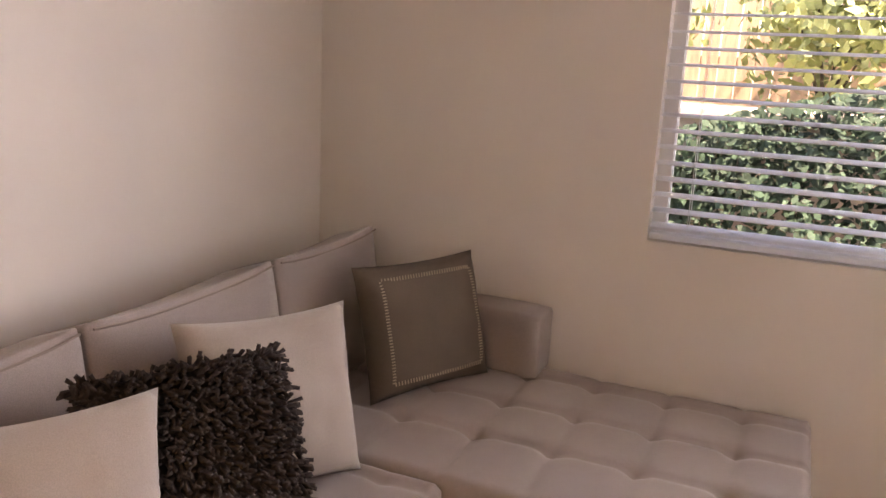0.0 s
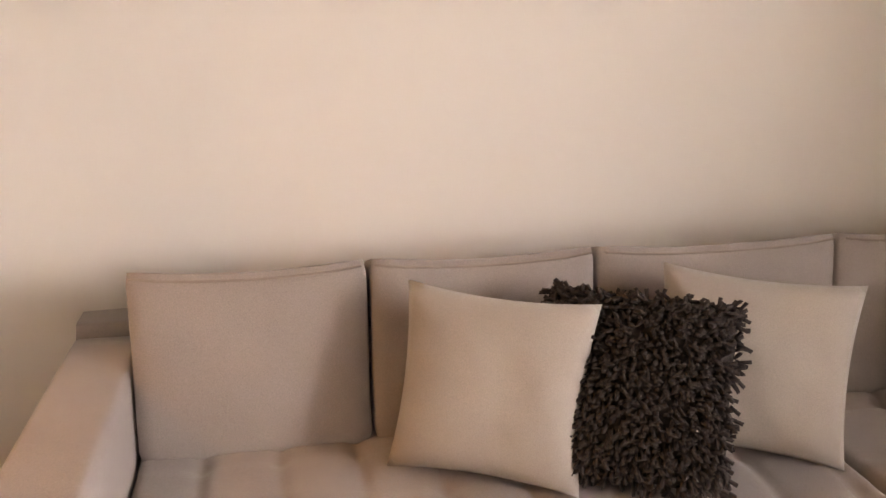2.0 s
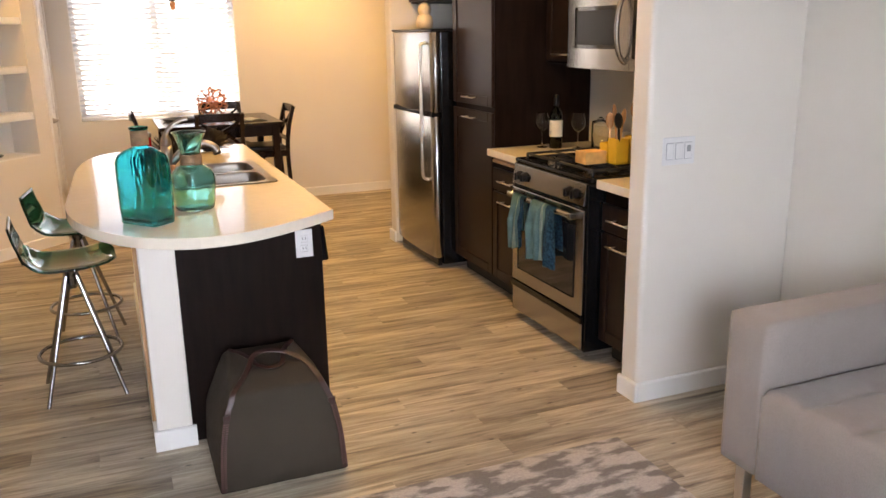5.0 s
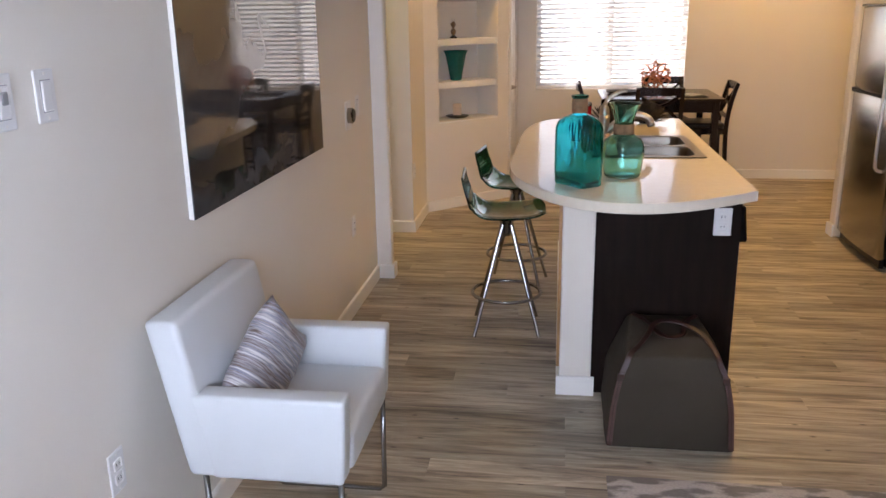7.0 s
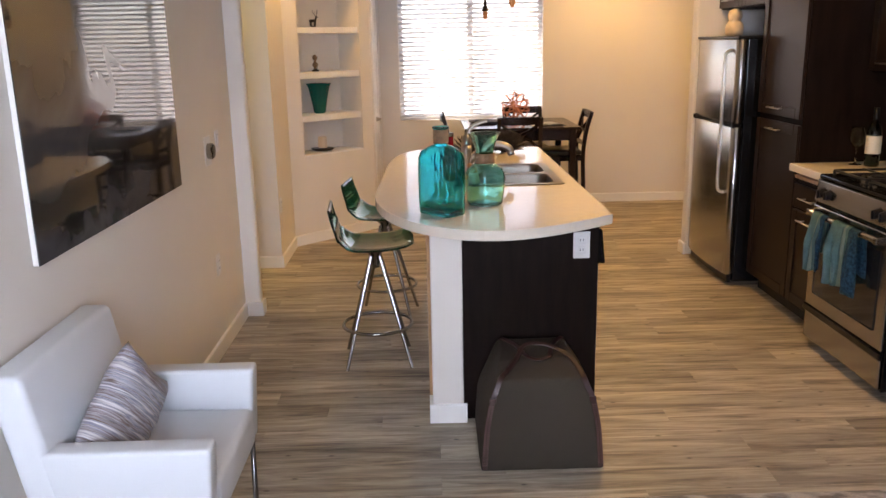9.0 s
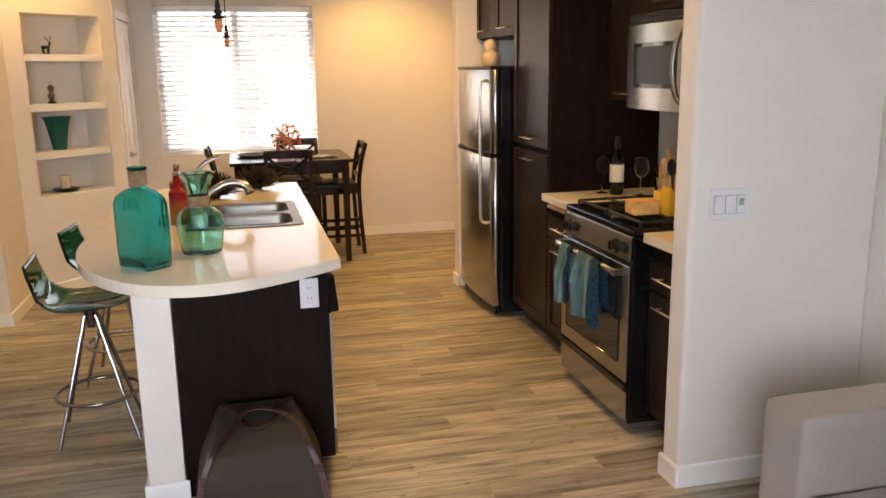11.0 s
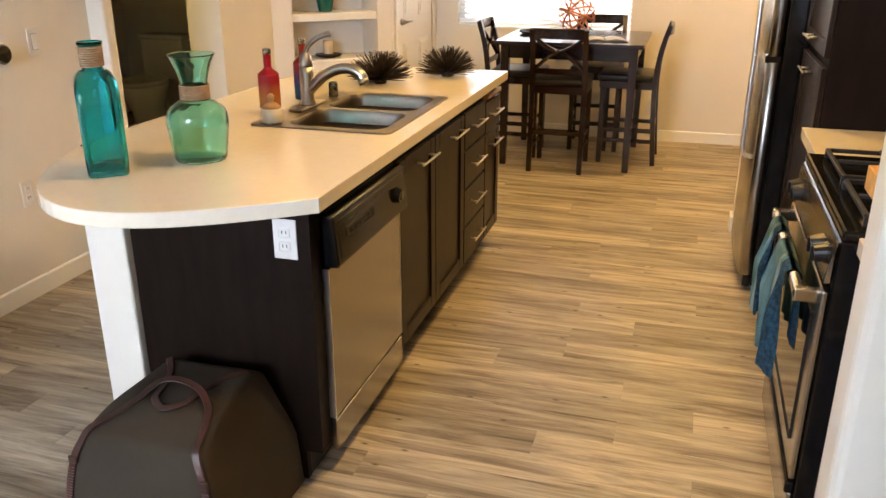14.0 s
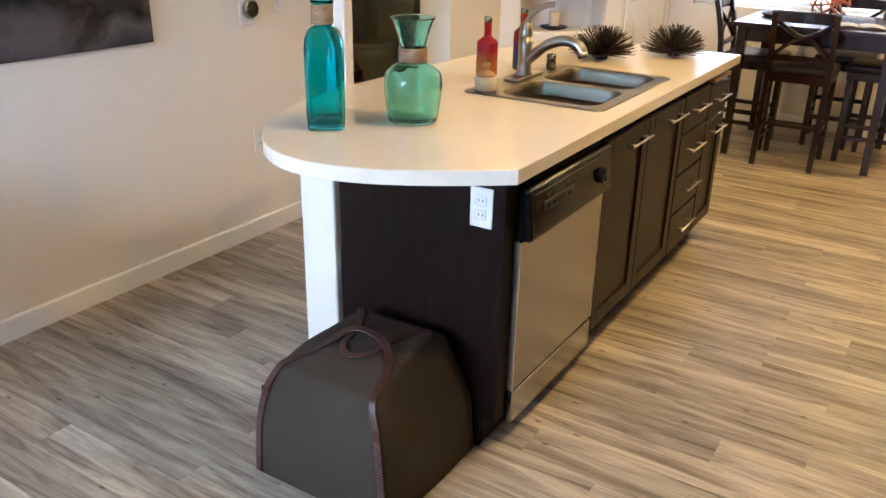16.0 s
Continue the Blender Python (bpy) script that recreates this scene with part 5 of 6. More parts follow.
def build_stool():
    st = thing("bar_stool", pose(0, 0, 0), "bar stool with clear green moulded seat on chrome legs", "stool", "stools at the island")
    n = 20
    bm = bmesh.new()
    prof = smoothline([(-0.20, 0, 0.625), (-0.17, 0, 0.638), (-0.08, 0, 0.622), (0.06, 0, 0.618), (0.13, 0, 0.632), (0.175, 0, 0.685), (0.195, 0, 0.75), (0.215, 0, 0.825)], 4)
    rows = []
    for k, p in enumerate(prof):
        f = k / (len(prof) - 1)
        hw = 0.195 * (1 - 0.55 * max(0, 0.18 - f) / 0.18) * (1 - 0.22 * max(0, f - 0.6) / 0.4)
        rows.append([bm.verts.new((p.x, hw * (2 * j / n - 1), p.z + 0.018 * (2 * j / n - 1) ** 2 * (1 if f < 0.7 else 0.0) + 0.006 * math.sin(f * 26) * (1 if f > 0.6 else 0))) for j in range(n + 1)])
    low = []
    for k, row_ in enumerate(rows):
        a, b = rows[max(k - 1, 0)][0].co, rows[min(k + 1, len(rows) - 1)][0].co
        nrm = Vector((b.z - a.z, 0, a.x - b.x)).normalized() * 0.010
        low.append([bm.verts.new(v.co + nrm) for v in row_])
    for a, b, c, d in zip(rows, rows[1:], low, low[1:]):
        for j in range(n):
            bm.faces.new((a[j], a[j + 1], b[j + 1], b[j]))
            bm.faces.new((c[j], d[j], d[j + 1], c[j + 1]))
        bm.faces.new((a[0], b[0], d[0], c[0]))
        bm.faces.new((a[n], c[n], d[n], b[n]))
    for u, w in ((rows[0], low[0]), (low[-1], rows[-1])):
        for j in range(n):
            bm.faces.new((u[j], w[j], w[j + 1], u[j + 1]))
    bmesh.ops.recalc_face_normals(bm, faces=bm.faces[:])
    part("seat", bm, M_SMOKE, st, "clear green moulded acrylic seat", True)
    part("hub", lathe([(0.018, 0.50), (0.026, 0.52), (0.026, 0.565), (0.06, 0.595), (0.085, 0.606), (0.08, 0.612)], 20), M_CHROME, st, smooth=True)
    for sx in (-1, 1):
        for sy in (-1, 1):
            part("leg", rod((sx * 0.022, sy * 0.022, 0.56), (sx * 0.165, sy * 0.155, 0.0), 0.011, 0.009, 12), M_CHROME, st)
    R = 0.178
    part("foot_ring", tube([(R * math.cos(2 * math.pi * k / 40), R * math.sin(2 * math.pi * k / 40), 0.195) for k in range(40)], 0.009, 8, True), M_CHROME, st, "chrome foot ring", True)
    return st


stool = build_stool()
stool.matrix_basis = pose(1.035, -0.775, 0, 0, 0, 4)
copy_thing(stool, pose(1.02, -1.50, 0, 0, 0, -6))

# ---- glass on the island ----


def bottle_square(m):
    b = thing("glass_bottle", m, "tall teal square glass bottle with jute-wrapped neck", "bottle")
    bm = bmesh.new()
    secs = [(z, hw * 1.04, hd * 1.10 if hw > 0.035 else hd, r) for z, hw, hd, r in ((0.0, 0.082, 0.046, 0.014), (0.006, 0.086, 0.050, 0.016), (0.06, 0.088, 0.052, 0.016), (0.20, 0.088, 0.052, 0.016), (0.235, 0.087, 0.052, 0.018), (0.258, 0.080, 0.050, 0.026), (0.274, 0.062, 0.044, 0.034), (0.285, 0.040, 0.036, 0.033), (0.29, 0.027, 0.027, 0.026), (0.35, 0.027, 0.027, 0.026), (0.356, 0.034, 0.034, 0.033), (0.364, 0.034, 0.034, 0.033))]
    outer = [[bm.verts.new((x, y, z)) for x, y in round_rect(hw, -hd, hd, min(r, hw - 0.001, hd - 0.001), 6)] for z, hw, hd, r in secs]
    t = 0.005
    inner = [[bm.verts.new((x, y, max(z, 0.008))) for x, y in round_rect(hw - t, -hd + t, hd - t, max(0.003, min(r, hw - t - 0.001, hd - t - 0.001)), 6)] for z, hw, hd, r in secs[1:]]
    seq = outer + inner[::-1]
    for a, c in zip(seq, seq[1:]):
        for k in range(len(a)):
            q = (k + 1) % len(a)
            bm.faces.new((a[k], a[q], c[q], c[k]))
    bm.faces.new(outer[0][::-1])
    bm.faces.new(inner[0])
    bmesh.ops.recalc_face_normals(bm, faces=bm.faces[:])
    part("glass", bm, M_TEAL, b, "", True)
    rp = bmesh.new()
    for k in range(9):
        z = 0.296 + k * 0.0062
        tube([(0.0295 * math.cos(2 * math.pi * i / 20), 0.0295 * math.sin(2 * math.pi * i / 20), z + 0.0062 * i / 20) for i in range(20)], 0.0034, 6, True, bm=rp)
    part("rope", rp, M_ROPE, b, "wound jute rope", True)
    return b


bottle_square(pose(0.70, -0.075, IT + 0.001, 0, 0, -49))


def hollow(profile, t, n=36, floor_t=0.008):
    """A turned vessel with a wall of thickness t, open at the top."""
    inner = [(max(0.003, r - t), max(z, floor_t)) for r, z in profile]
    return lathe([(0.002, 0)] + list(profile) + inner[::-1] + [(0.002, floor_t)], n)


vz = thing("glass_vase", pose(0.508, -0.262, IT + 0.001), "pale teal glass carafe with jute-wrapped neck", "vase")
prof = [(p.x, p.z) for p in smoothline([(r_ * 1.04, 0, z_ * 1.03) for r_, _, z_ in ((0.066, 0, 0.0), (0.075, 0, 0.01), (0.083, 0, 0.07), (0.087, 0, 0.118), (0.078, 0, 0.15), (0.05, 0, 0.172), (0.037, 0, 0.182), (0.037, 0, 0.215), (0.042, 0, 0.245), (0.055, 0, 0.285), (0.066, 0, 0.305))], 4)]
part("glass", hollow(prof, 0.0045), M_TEAL2, vz, "", True)
rp = bmesh.new()
for k in range(7):
    tube([(0.041 * math.cos(2 * math.pi * i / 24), 0.041 * math.sin(2 * math.pi * i / 24), 0.187 + k * 0.006) for i in range(24)], 0.0034, 6, True, bm=rp)
part("rope", rp, M_ROPE, vz, "wound jute rope", True)


def small_bottle(m, material, label):
    b = thing("glass_bottle", m, label, "bottle")
    pr = [(p.x, p.z) for p in smoothline([(0.037, 0, 0), (0.040, 0, 0.008), (0.040, 0, 0.135), (0.036, 0, 0.154), (0.016, 0, 0.172), (0.0145, 0, 0.19), (0.0145, 0, 0.225)], 4)]
    part("body", lathe([(0.003, 0)] + pr + [(0.003, 0.226)], 28), material, b, "", True)
    part("cap", lathe([(0.016, 0.224), (0.0165, 0.242), (0.012, 0.245)], 20), M_STEEL, b, "silver screw cap", True)
    return b


rb_ = small_bottle(pose(0.635, -0.945, IT + 0.001), M_REDB, "painted bottle fading from red to amber behind the sink")
small_bottle(pose(0.655, -1.28, IT + 0.001), M_BLUEB, "painted bottle fading from red to blue behind the sink")
cup = thing("brush_holder", pose(0.545, -0.785, IT + 0.0065), "white ceramic cup with a wooden dish brush on the sink rim", "cup")
part("cup", hollow([(0.036, 0), (0.04, 0.006), (0.041, 0.045), (0.039, 0.052)], 0.004, 28), M_WHITE, cup, smooth=True)
part("brush", lathe([(0.030, 0.045), (0.034, 0.056), (0.022, 0.066), (0.009, 0.072), (0.011, 0.086), (0.014, 0.094), (0.006, 0.103)], 20), M_WOODL, cup, "turned wooden dish brush", True)


def urchin(m, R, seed, label):
    u = thing("spiky_ornament", m, label, "ornament", "spiky ornaments")
    g = random.Random(seed)
    part("core", lathe([(0.028, 0), (0.03, 0.006), (0.02, 0.03), (0.006, 0.04)], 16), M_URCHIN, u, smooth=True)
    bm = bmesh.new()
    for i in range(400):
        a = g.uniform(0, 2 * math.pi)
        el = math.asin(g.uniform(0.0, 1.0) ** 1.0)
        d = Vector((math.cos(a) * math.cos(el), math.sin(a) * math.cos(el), math.sin(el)))
        ln = R * g.uniform(0.82, 1.05) * (0.78 + 0.22 * math.cos(el))
        rod(d * 0.012 + Vector((0, 0, 0.014)), d * ln + Vector((0, 0, 0.018)), 0.0019, 0.0014, 4, bm=bm)
    part("spine_mass", bm, M_URCHIN, u, "dense thin metal spines")["kind"] = "stuff"
    return u


urchin(pose(0.49, -1.74, IT + 0.001), 0.155, 1, "dark bronze spiky urchin ornament on the worktop")
urchin(pose(0.25, -2.03, IT + 0.001), 0.150, 2, "dark bronze spiky urchin ornament near the worktop end")

# ---- kitchen worktop and range clutter ----
wb = thing("wine_bottle", pose(-1.66, -1.10, 0.9145), "dark wine bottle with a cream label on the kitchen worktop", "bottle")
part("glass", lathe([(0.003, 0), (0.036, 0.001), (0.038, 0.01), (0.038, 0.19), (0.034, 0.21), (0.017, 0.24), (0.0145, 0.25), (0.0145, 0.31), (0.003, 0.312)], 28), M_WINE, wb, smooth=True)
part("label", lathe([(0.0384, 0.07), (0.0387, 0.071), (0.0387, 0.165), (0.0384, 0.166)], 28), M_LABEL, wb, "cream paper label", True)
part("capsule", lathe([(0.0148, 0.25), (0.0152, 0.252), (0.0152, 0.312), (0.01, 0.315)], 20), M_BLACKP, wb, "black foil capsule", True)
for i, (w_, z_) in enumerate(((0.034, 0.148), (0.026, 0.138), (0.03, 0.10), (0.022, 0.09))):
    part("label_line", box(0.0385, 0.0394, -w_ / 2, w_ / 2, z_, z_ + 0.004), M_SLOT, wb)


def wine_glass(m):
    g_ = thing("wine_glass", m, "clear stemmed wine glass on the kitchen worktop", "glass", "wine glasses")
    pr = [(p.x, p.z) for p in smoothline([(0.004, 0, 0.098), (0.02, 0, 0.104), (0.040, 0, 0.13), (0.042, 0, 0.155), (0.032, 0, 0.205)], 5)]
    inn = [(max(0.0015, r - 0.0014), z + 0.0012) for r, z in pr]
    part("bowl", lathe([(0.0015, 0.096)] + pr + inn[::-1], 28), M_THIN, g_, smooth=True)
    part("stem", lathe([(0.034, 0), (0.034, 0.0015), (0.008, 0.006), (0.0035, 0.02), (0.0035, 0.09), (0.006, 0.0975)], 24), M_THIN, g_, smooth=True)
    return g_


wg = wine_glass(pose(-1.61, -1.175, 0.9145))
copy_thing(wg, pose(-1.765, -1.02, 0.9145))
jar = thing("glass_canister", pose(-1.86, -0.93, 0.9145), "clear glass storage canister with a lid", "jar")
part("body", hollow([(0.05, 0), (0.052, 0.005), (0.052, 0.15), (0.048, 0.158)], 0.003, 28), M_THIN, jar, smooth=True)
part("lid", lathe([(0.05, 0.159), (0.052, 0.165), (0.02, 0.172), (0.012, 0.185), (0.004, 0.19)], 24), M_THIN, jar, smooth=True)
GZ = 0.956
part_box = shape("wooden_box", box(-1.455, -1.335, -0.345, -0.245, GZ, GZ + 0.062, 0.004, 2), M_SPONGE, "small honey-coloured box on the range grate", "box")
uc = thing("utensil_crock", pose(-1.50, -0.215, GZ), "yellow ceramic utensil crock full of wooden spoons on the range", "crock")
for i, (dx, dy, hh) in enumerate(((0.0, 0.0, 0.125), (-0.005, -0.082, 0.095), (-0.08, 0.02, 0.135))):
    wq = 0.036
    cbm = boxes([(dx - wq, dx + wq, dy - wq, dy - wq + 0.005, 0, hh), (dx - wq, dx + wq, dy + wq - 0.005, dy + wq, 0, hh), (dx - wq, dx - wq + 0.005, dy - wq + 0.005, dy + wq - 0.005, 0, hh), (dx + wq - 0.005, dx + wq, dy - wq + 0.005, dy + wq - 0.005, 0, hh), (dx - wq + 0.005, dx + wq - 0.005, dy - wq + 0.005, dy + wq - 0.005, 0, 0.006)], 0.0015)
    part("compartment", cbm, M_YELLOW, uc)
for i, (dx, dy, tx, ty, ln, mt) in enumerate(((0.0, 0.0, 0.06, -0.1, 0.27, M_WOODL), (0.012, 0.01, -0.05, 0.12, 0.25, M_WOODL), (-0.08, 0.02, 0.1, 0.1, 0.29, M_WOODL), (-0.07, 0.03, -0.12, 0.02, 0.25, M_BLACKP), (-0.005, -0.08, 0.1, 0.1, 0.22, M_WOODL), (0.0, 0.012, 0.2, 0.2, 0.24, M_BLACKP))):
    d = Vector((tx, ty, 1)).normalized()
    p0 = Vector((dx, dy, 0.02))
    ub = rod(p0, p0 + d * ln * 0.75, 0.005, 0.006, 8)
    hb_ = bmesh.ops.create_uvsphere(ub, u_segments=10, v_segments=6, radius=1.0)
    mm = Matrix.Translation(p0 + d * ln * 0.85) @ d.to_track_quat("Z", "Y").to_matrix().to_4x4() @ Matrix.Diagonal((0.022, 0.008, 0.042, 1))
    for v in hb_["verts"]:
        v.co = mm @ v.co
    part("utensil", ub, mt, uc, "wooden spoon" if mt is M_WOODL else "black spatula", True)


def towel(y0, y1, drop_f, drop_b, name_label, seed):
    """A folded towel over the oven handle; strips of colour side by side."""
    tw = thing("kitchen_towel", pose(-1.195, -0.006, 0.735), name_label, "towel", "towels on the oven handle")
    strips = [(0.0, 0.48, M_TOWEL), (0.48, 0.56, M_TOWELL), (0.56, 0.66, M_TOWEL), (0.66, 1.0, M_TOWELN)]
    for a, b, mt in strips:
        bm = bmesh.new()
        n = max(3, int((b - a) * 26))
        path = [(-0.022, -drop_b)] + [(-0.022, -drop_b * (1 - k / 8)) for k in range(1, 9)] + [(0.019 * math.cos(radians(q)), 0.019 * math.sin(radians(q))) for q in (150, 110, 70, 30)] + [(0.022, -drop_f * k / 16) for k in range(0, 17)]
        rows_ = []
        for i in range(n + 1):
            f = a + (b - a) * i / n
            col = []
            for x, z in path:
                depth = min(1, max(0, -z / 0.12))
                wav = 0.016 * math.sin(f * 15 + seed) + 0.006 * math.sin(f * 37 + z * 14 + seed)
                squeeze = 1 - 0.10 * (1 - depth) - (0.06 * math.sin(-z * 9))
                yy = (y0 + y1) / 2 + (y1 - y0) * (f - 0.5) * squeeze
                col.append(bm.verts.new((x + wav * depth * (1 if x > 0 else 0.4) + (0.012 * depth if x > 0 else 0), yy, z - 0.012 * math.sin(f * 5 + seed) * depth)))
            rows_.append(col)
        for p, q in zip(rows_, rows_[1:]):
            for k in range(len(p) - 1):
                bm.faces.new((p[k], q[k], q[k + 1], p[k + 1]))
        bmesh.ops.solidify(bm, geom=bm.faces[:], thickness=0.005)
        bmesh.ops.recalc_face_normals(bm, faces=bm.faces[:])
        part("fold", bm, mt, tw, smooth=True)
    return tw


towel(-0.715, -0.565, 0.27, 0.18, "teal and navy terry towel folded over the oven handle", 0.4)
towel(-0.515, -0.245, 0.29, 0.20, "wide teal terry towel with navy fold on the oven handle", 2.1)

owl = shape("carved_figure", lathe([(0.045, 0), (0.058, 0.012), (0.062, 0.05), (0.054, 0.085), (0.036, 0.1), (0.044, 0.115), (0.05, 0.14), (0.042, 0.165), (0.02, 0.18), (0.004, 0.183)], 24), M_OWL, "pale carved wooden figure on top of the refrigerator", "figure", smooth=True, at=pose(-1.37, -2.48, 1.6185))

# ---- dining set ----
tb = thing("dining_table", pose(-0.075, -4.26, 0), "dark counter-height wooden dining table", "table")
TW, TD, TZ = 0.505, 0.46, 0.885
part("tabletop", box(-TW, TW, -TD, TD, TZ - 0.028, TZ, 0.004, 2), M_TABLE, tb)
part("apron", boxes([(-TW + 0.05, TW - 0.05, -TD + 0.05, -TD + 0.072, TZ - 0.12, TZ - 0.028), (-TW + 0.05, TW - 0.05, TD - 0.072, TD - 0.05, TZ - 0.12, TZ - 0.028), (-TW + 0.05, -TW + 0.072, -TD + 0.072, TD - 0.072, TZ - 0.12, TZ - 0.028), (TW - 0.072, TW - 0.05, -TD + 0.072, TD - 0.072, TZ - 0.12, TZ - 0.028)]), M_TABLE, tb)
for sx in (-1, 1):
    for sy in (-1, 1):
        lm = bmesh.new()
        box(sx * (TW - 0.065) - 0.03, sx * (TW - 0.065) + 0.03, sy * (TD - 0.065) - 0.03, sy * (TD - 0.065) + 0.03, 0, TZ - 0.028, 0.003, 1, bm=lm)
        for v in lm.verts:
            f = 0.72 + 0.28 * min(1, v.co.z / 0.7)
            v.co.x = sx * (TW - 0.065) + (v.co.x - sx * (TW - 0.065)) * f
            v.co.y = sy * (TD - 0.065) + (v.co.y - sy * (TD - 0.065)) * f
        part("leg", lm, M_TABLE, tb)


def build_chair():
    c = thing("dining_chair", pose(0, 0, 0), "dark wooden counter chair with X-shaped back and black seat", "chair", "chairs round the table")
    part("seat_frame", box(-0.19, 0.19, -0.18, 0.20, 0.545, 0.60, 0.004, 1), M_TABLE, c)
    sb = box(-0.195, 0.195, -0.17, 0.215, 0.60, 0.645, 0.018, 3)
    part("seat", sb, M_SEATL, c, "padded black vinyl seat", True)
    for s in (-1, 1):
        post = bmesh.new()
        line = smoothline([(s * 0.178, -0.215, 0.0), (s * 0.178, -0.19, 0.35), (s * 0.178, -0.185, 0.62), (s * 0.178, -0.21, 0.82), (s * 0.178, -0.255, 0.985)], 5)
        tube(line, 0.0235, 4, bm=post)
        part("leg", post, M_TABLE, c)
        part("leg", bar((s * 0.172, 0.175, 0.0), (s * 0.172, 0.175, 0.55), 0.034, 0.034), M_TABLE, c)
        for z in (0.17, 0.25):
            part("stretcher", bar((s * 0.174, -0.19, z), (s * 0.174, 0.175, z), 0.018, 0.028), M_TABLE, c)
    part("stretcher", bar((-0.172, 0.175, 0.21), (0.172, 0.175, 0.21), 0.02, 0.03), M_TABLE, c)
    part("stretcher", bar((-0.172, -0.195, 0.28), (0.172, -0.195, 0.28), 0.02, 0.03), M_TABLE, c)
    tr_ = bmesh.new()
    line = [(x, -0.248 - 0.02 * (1 - (x / 0.18) ** 2), 0.955) for x in (-0.165, -0.11, -0.055, 0, 0.055, 0.11, 0.165)]
    secs_ = [[tr_.verts.new((x, y + a, z + b)) for a, b in ((-0.011, -0.032), (0.011, -0.034), (0.011, 0.031), (0.006, 0.035), (-0.006, 0.035), (-0.011, 0.031))] for x, y, z in line]
    for p, q in zip(secs_, secs_[1:]):
        for k in range(6):
            tr_.faces.new((p[k], p[(k + 1) % 6], q[(k + 1) % 6], q[k]))
    tr_.faces.new(secs_[0][::-1])
    tr_.faces.new(secs_[-1])
    bmesh.ops.recalc_face_normals(tr_, faces=tr_.faces[:])
    part("top_rail", tr_, M_TABLE, c)
    part("lower_rail", bar((-0.165, -0.19, 0.70), (0.165, -0.19, 0.70), 0.018, 0.04), M_TABLE, c)
    for s in (-1, 1):
        xb = bmesh.new()
        line = smoothline([(-s * 0.16, -0.194, 0.72), (-s * 0.07, -0.212, 0.80), (0, -0.214 - 0.006 * s, 0.83), (s * 0.07, -0.222, 0.86), (s * 0.16, -0.238, 0.925)], 4)
        tube(line, 0.017, 6, flat=0.45, bm=xb)
        part("cross_slat", xb, M_TABLE, c)
    return c


chair = build_chair()
chair.matrix_basis = pose(-0.035, -3.925, 0, 0, 0, 180)
copy_thing(chair, pose(-0.475, -4.29, 0, 0, 0, -90))
copy_thing(chair, pose(0.36, -4.27, 0, 0, 0, 90))
copy_thing(chair, pose(-0.20, -4.62, 0, 0, 0, 3))

sph = thing("ribbon_sphere", pose(-0.06, -4.30, TZ + 0.001), "open sphere of crossing copper strips on the dining table", "ornament")
for k in range(8):
    pole = Vector((0.25, 0.93, 0.25)).normalized()
    if k < 5:
        ax = Matrix.Rotation(math.pi * k / 5 + 0.2, 3, pole) @ pole.orthogonal().normalized()
    else:
        ax = (pole + Matrix.Rotation(2.1 * k, 3, pole) @ pole.orthogonal().normalized() * 0.9).normalized()
    e1 = ax.orthogonal().normalized()
    e2 = ax.cross(e1)
    R = 0.142 - 0.0015 * k
    rbm = bmesh.new()
    ring_ = []
    for i in range(40):
        d_ = e1 * math.cos(2 * math.pi * i / 40) + e2 * math.sin(2 * math.pi * i / 40)
        ring_.append([rbm.verts.new(Vector((0, 0, 0.146)) + d_ * (R + dr_) + ax * da) for dr_, da in ((0, -0.007), (0, 0.007), (-0.0012, 0.007), (-0.0012, -0.007))])
    for i in range(40):
        for q in range(4):
            rbm.faces.new((ring_[i][q], ring_[i][(q + 1) % 4], ring_[(i + 1) % 40][(q + 1) % 4], ring_[(i + 1) % 40][q]))
    bmesh.ops.recalc_face_normals(rbm, faces=rbm.faces[:])
    part("ribbon", rbm, M_COPPER, sph, "flat copper strip", True)
tray = shape("serving_tray", lathe([(0.002, 0.0), (0.12, 0.0), (0.15, 0.018), (0.146, 0.02), (0.118, 0.006), (0.002, 0.006)], 32), M_BRONZE, "dark shallow metal tray on the dining table", "tray", smooth=True, at=pose(0.22, -4.33, TZ + 0.001))
bk = thing("magazine", pose(-0.30, -4.02, TZ + 0.0008, 0, 0, 12), "open magazine with dark cover on the dining table", "magazine")
part("cover", box(-0.15, 0.15, -0.105, 0.105, 0, 0.004, 0.001, 1), M_BOOK, bk)
for s in (-1, 1):
    pg = bmesh.new()
    cols_ = [[pg.verts.new((s * (0.004 + 0.138 * i / 8), yy, 0.0045 + 0.014 * math.sin(math.pi * min(1, i / 8 * 0.9 + 0.1)))) for i in range(9)] for yy in (-0.1, 0.1)]
    for i in range(8):
        pg.faces.new((cols_[0][i], cols_[0][i + 1], cols_[1][i + 1], cols_[1][i]))
    bmesh.ops.solidify(pg, geom=pg.faces[:], thickness=0.003)
    bmesh.ops.recalc_face_normals(pg, faces=pg.faces[:])
    part("page", pg, M_PAPER, bk, "white pages", True)

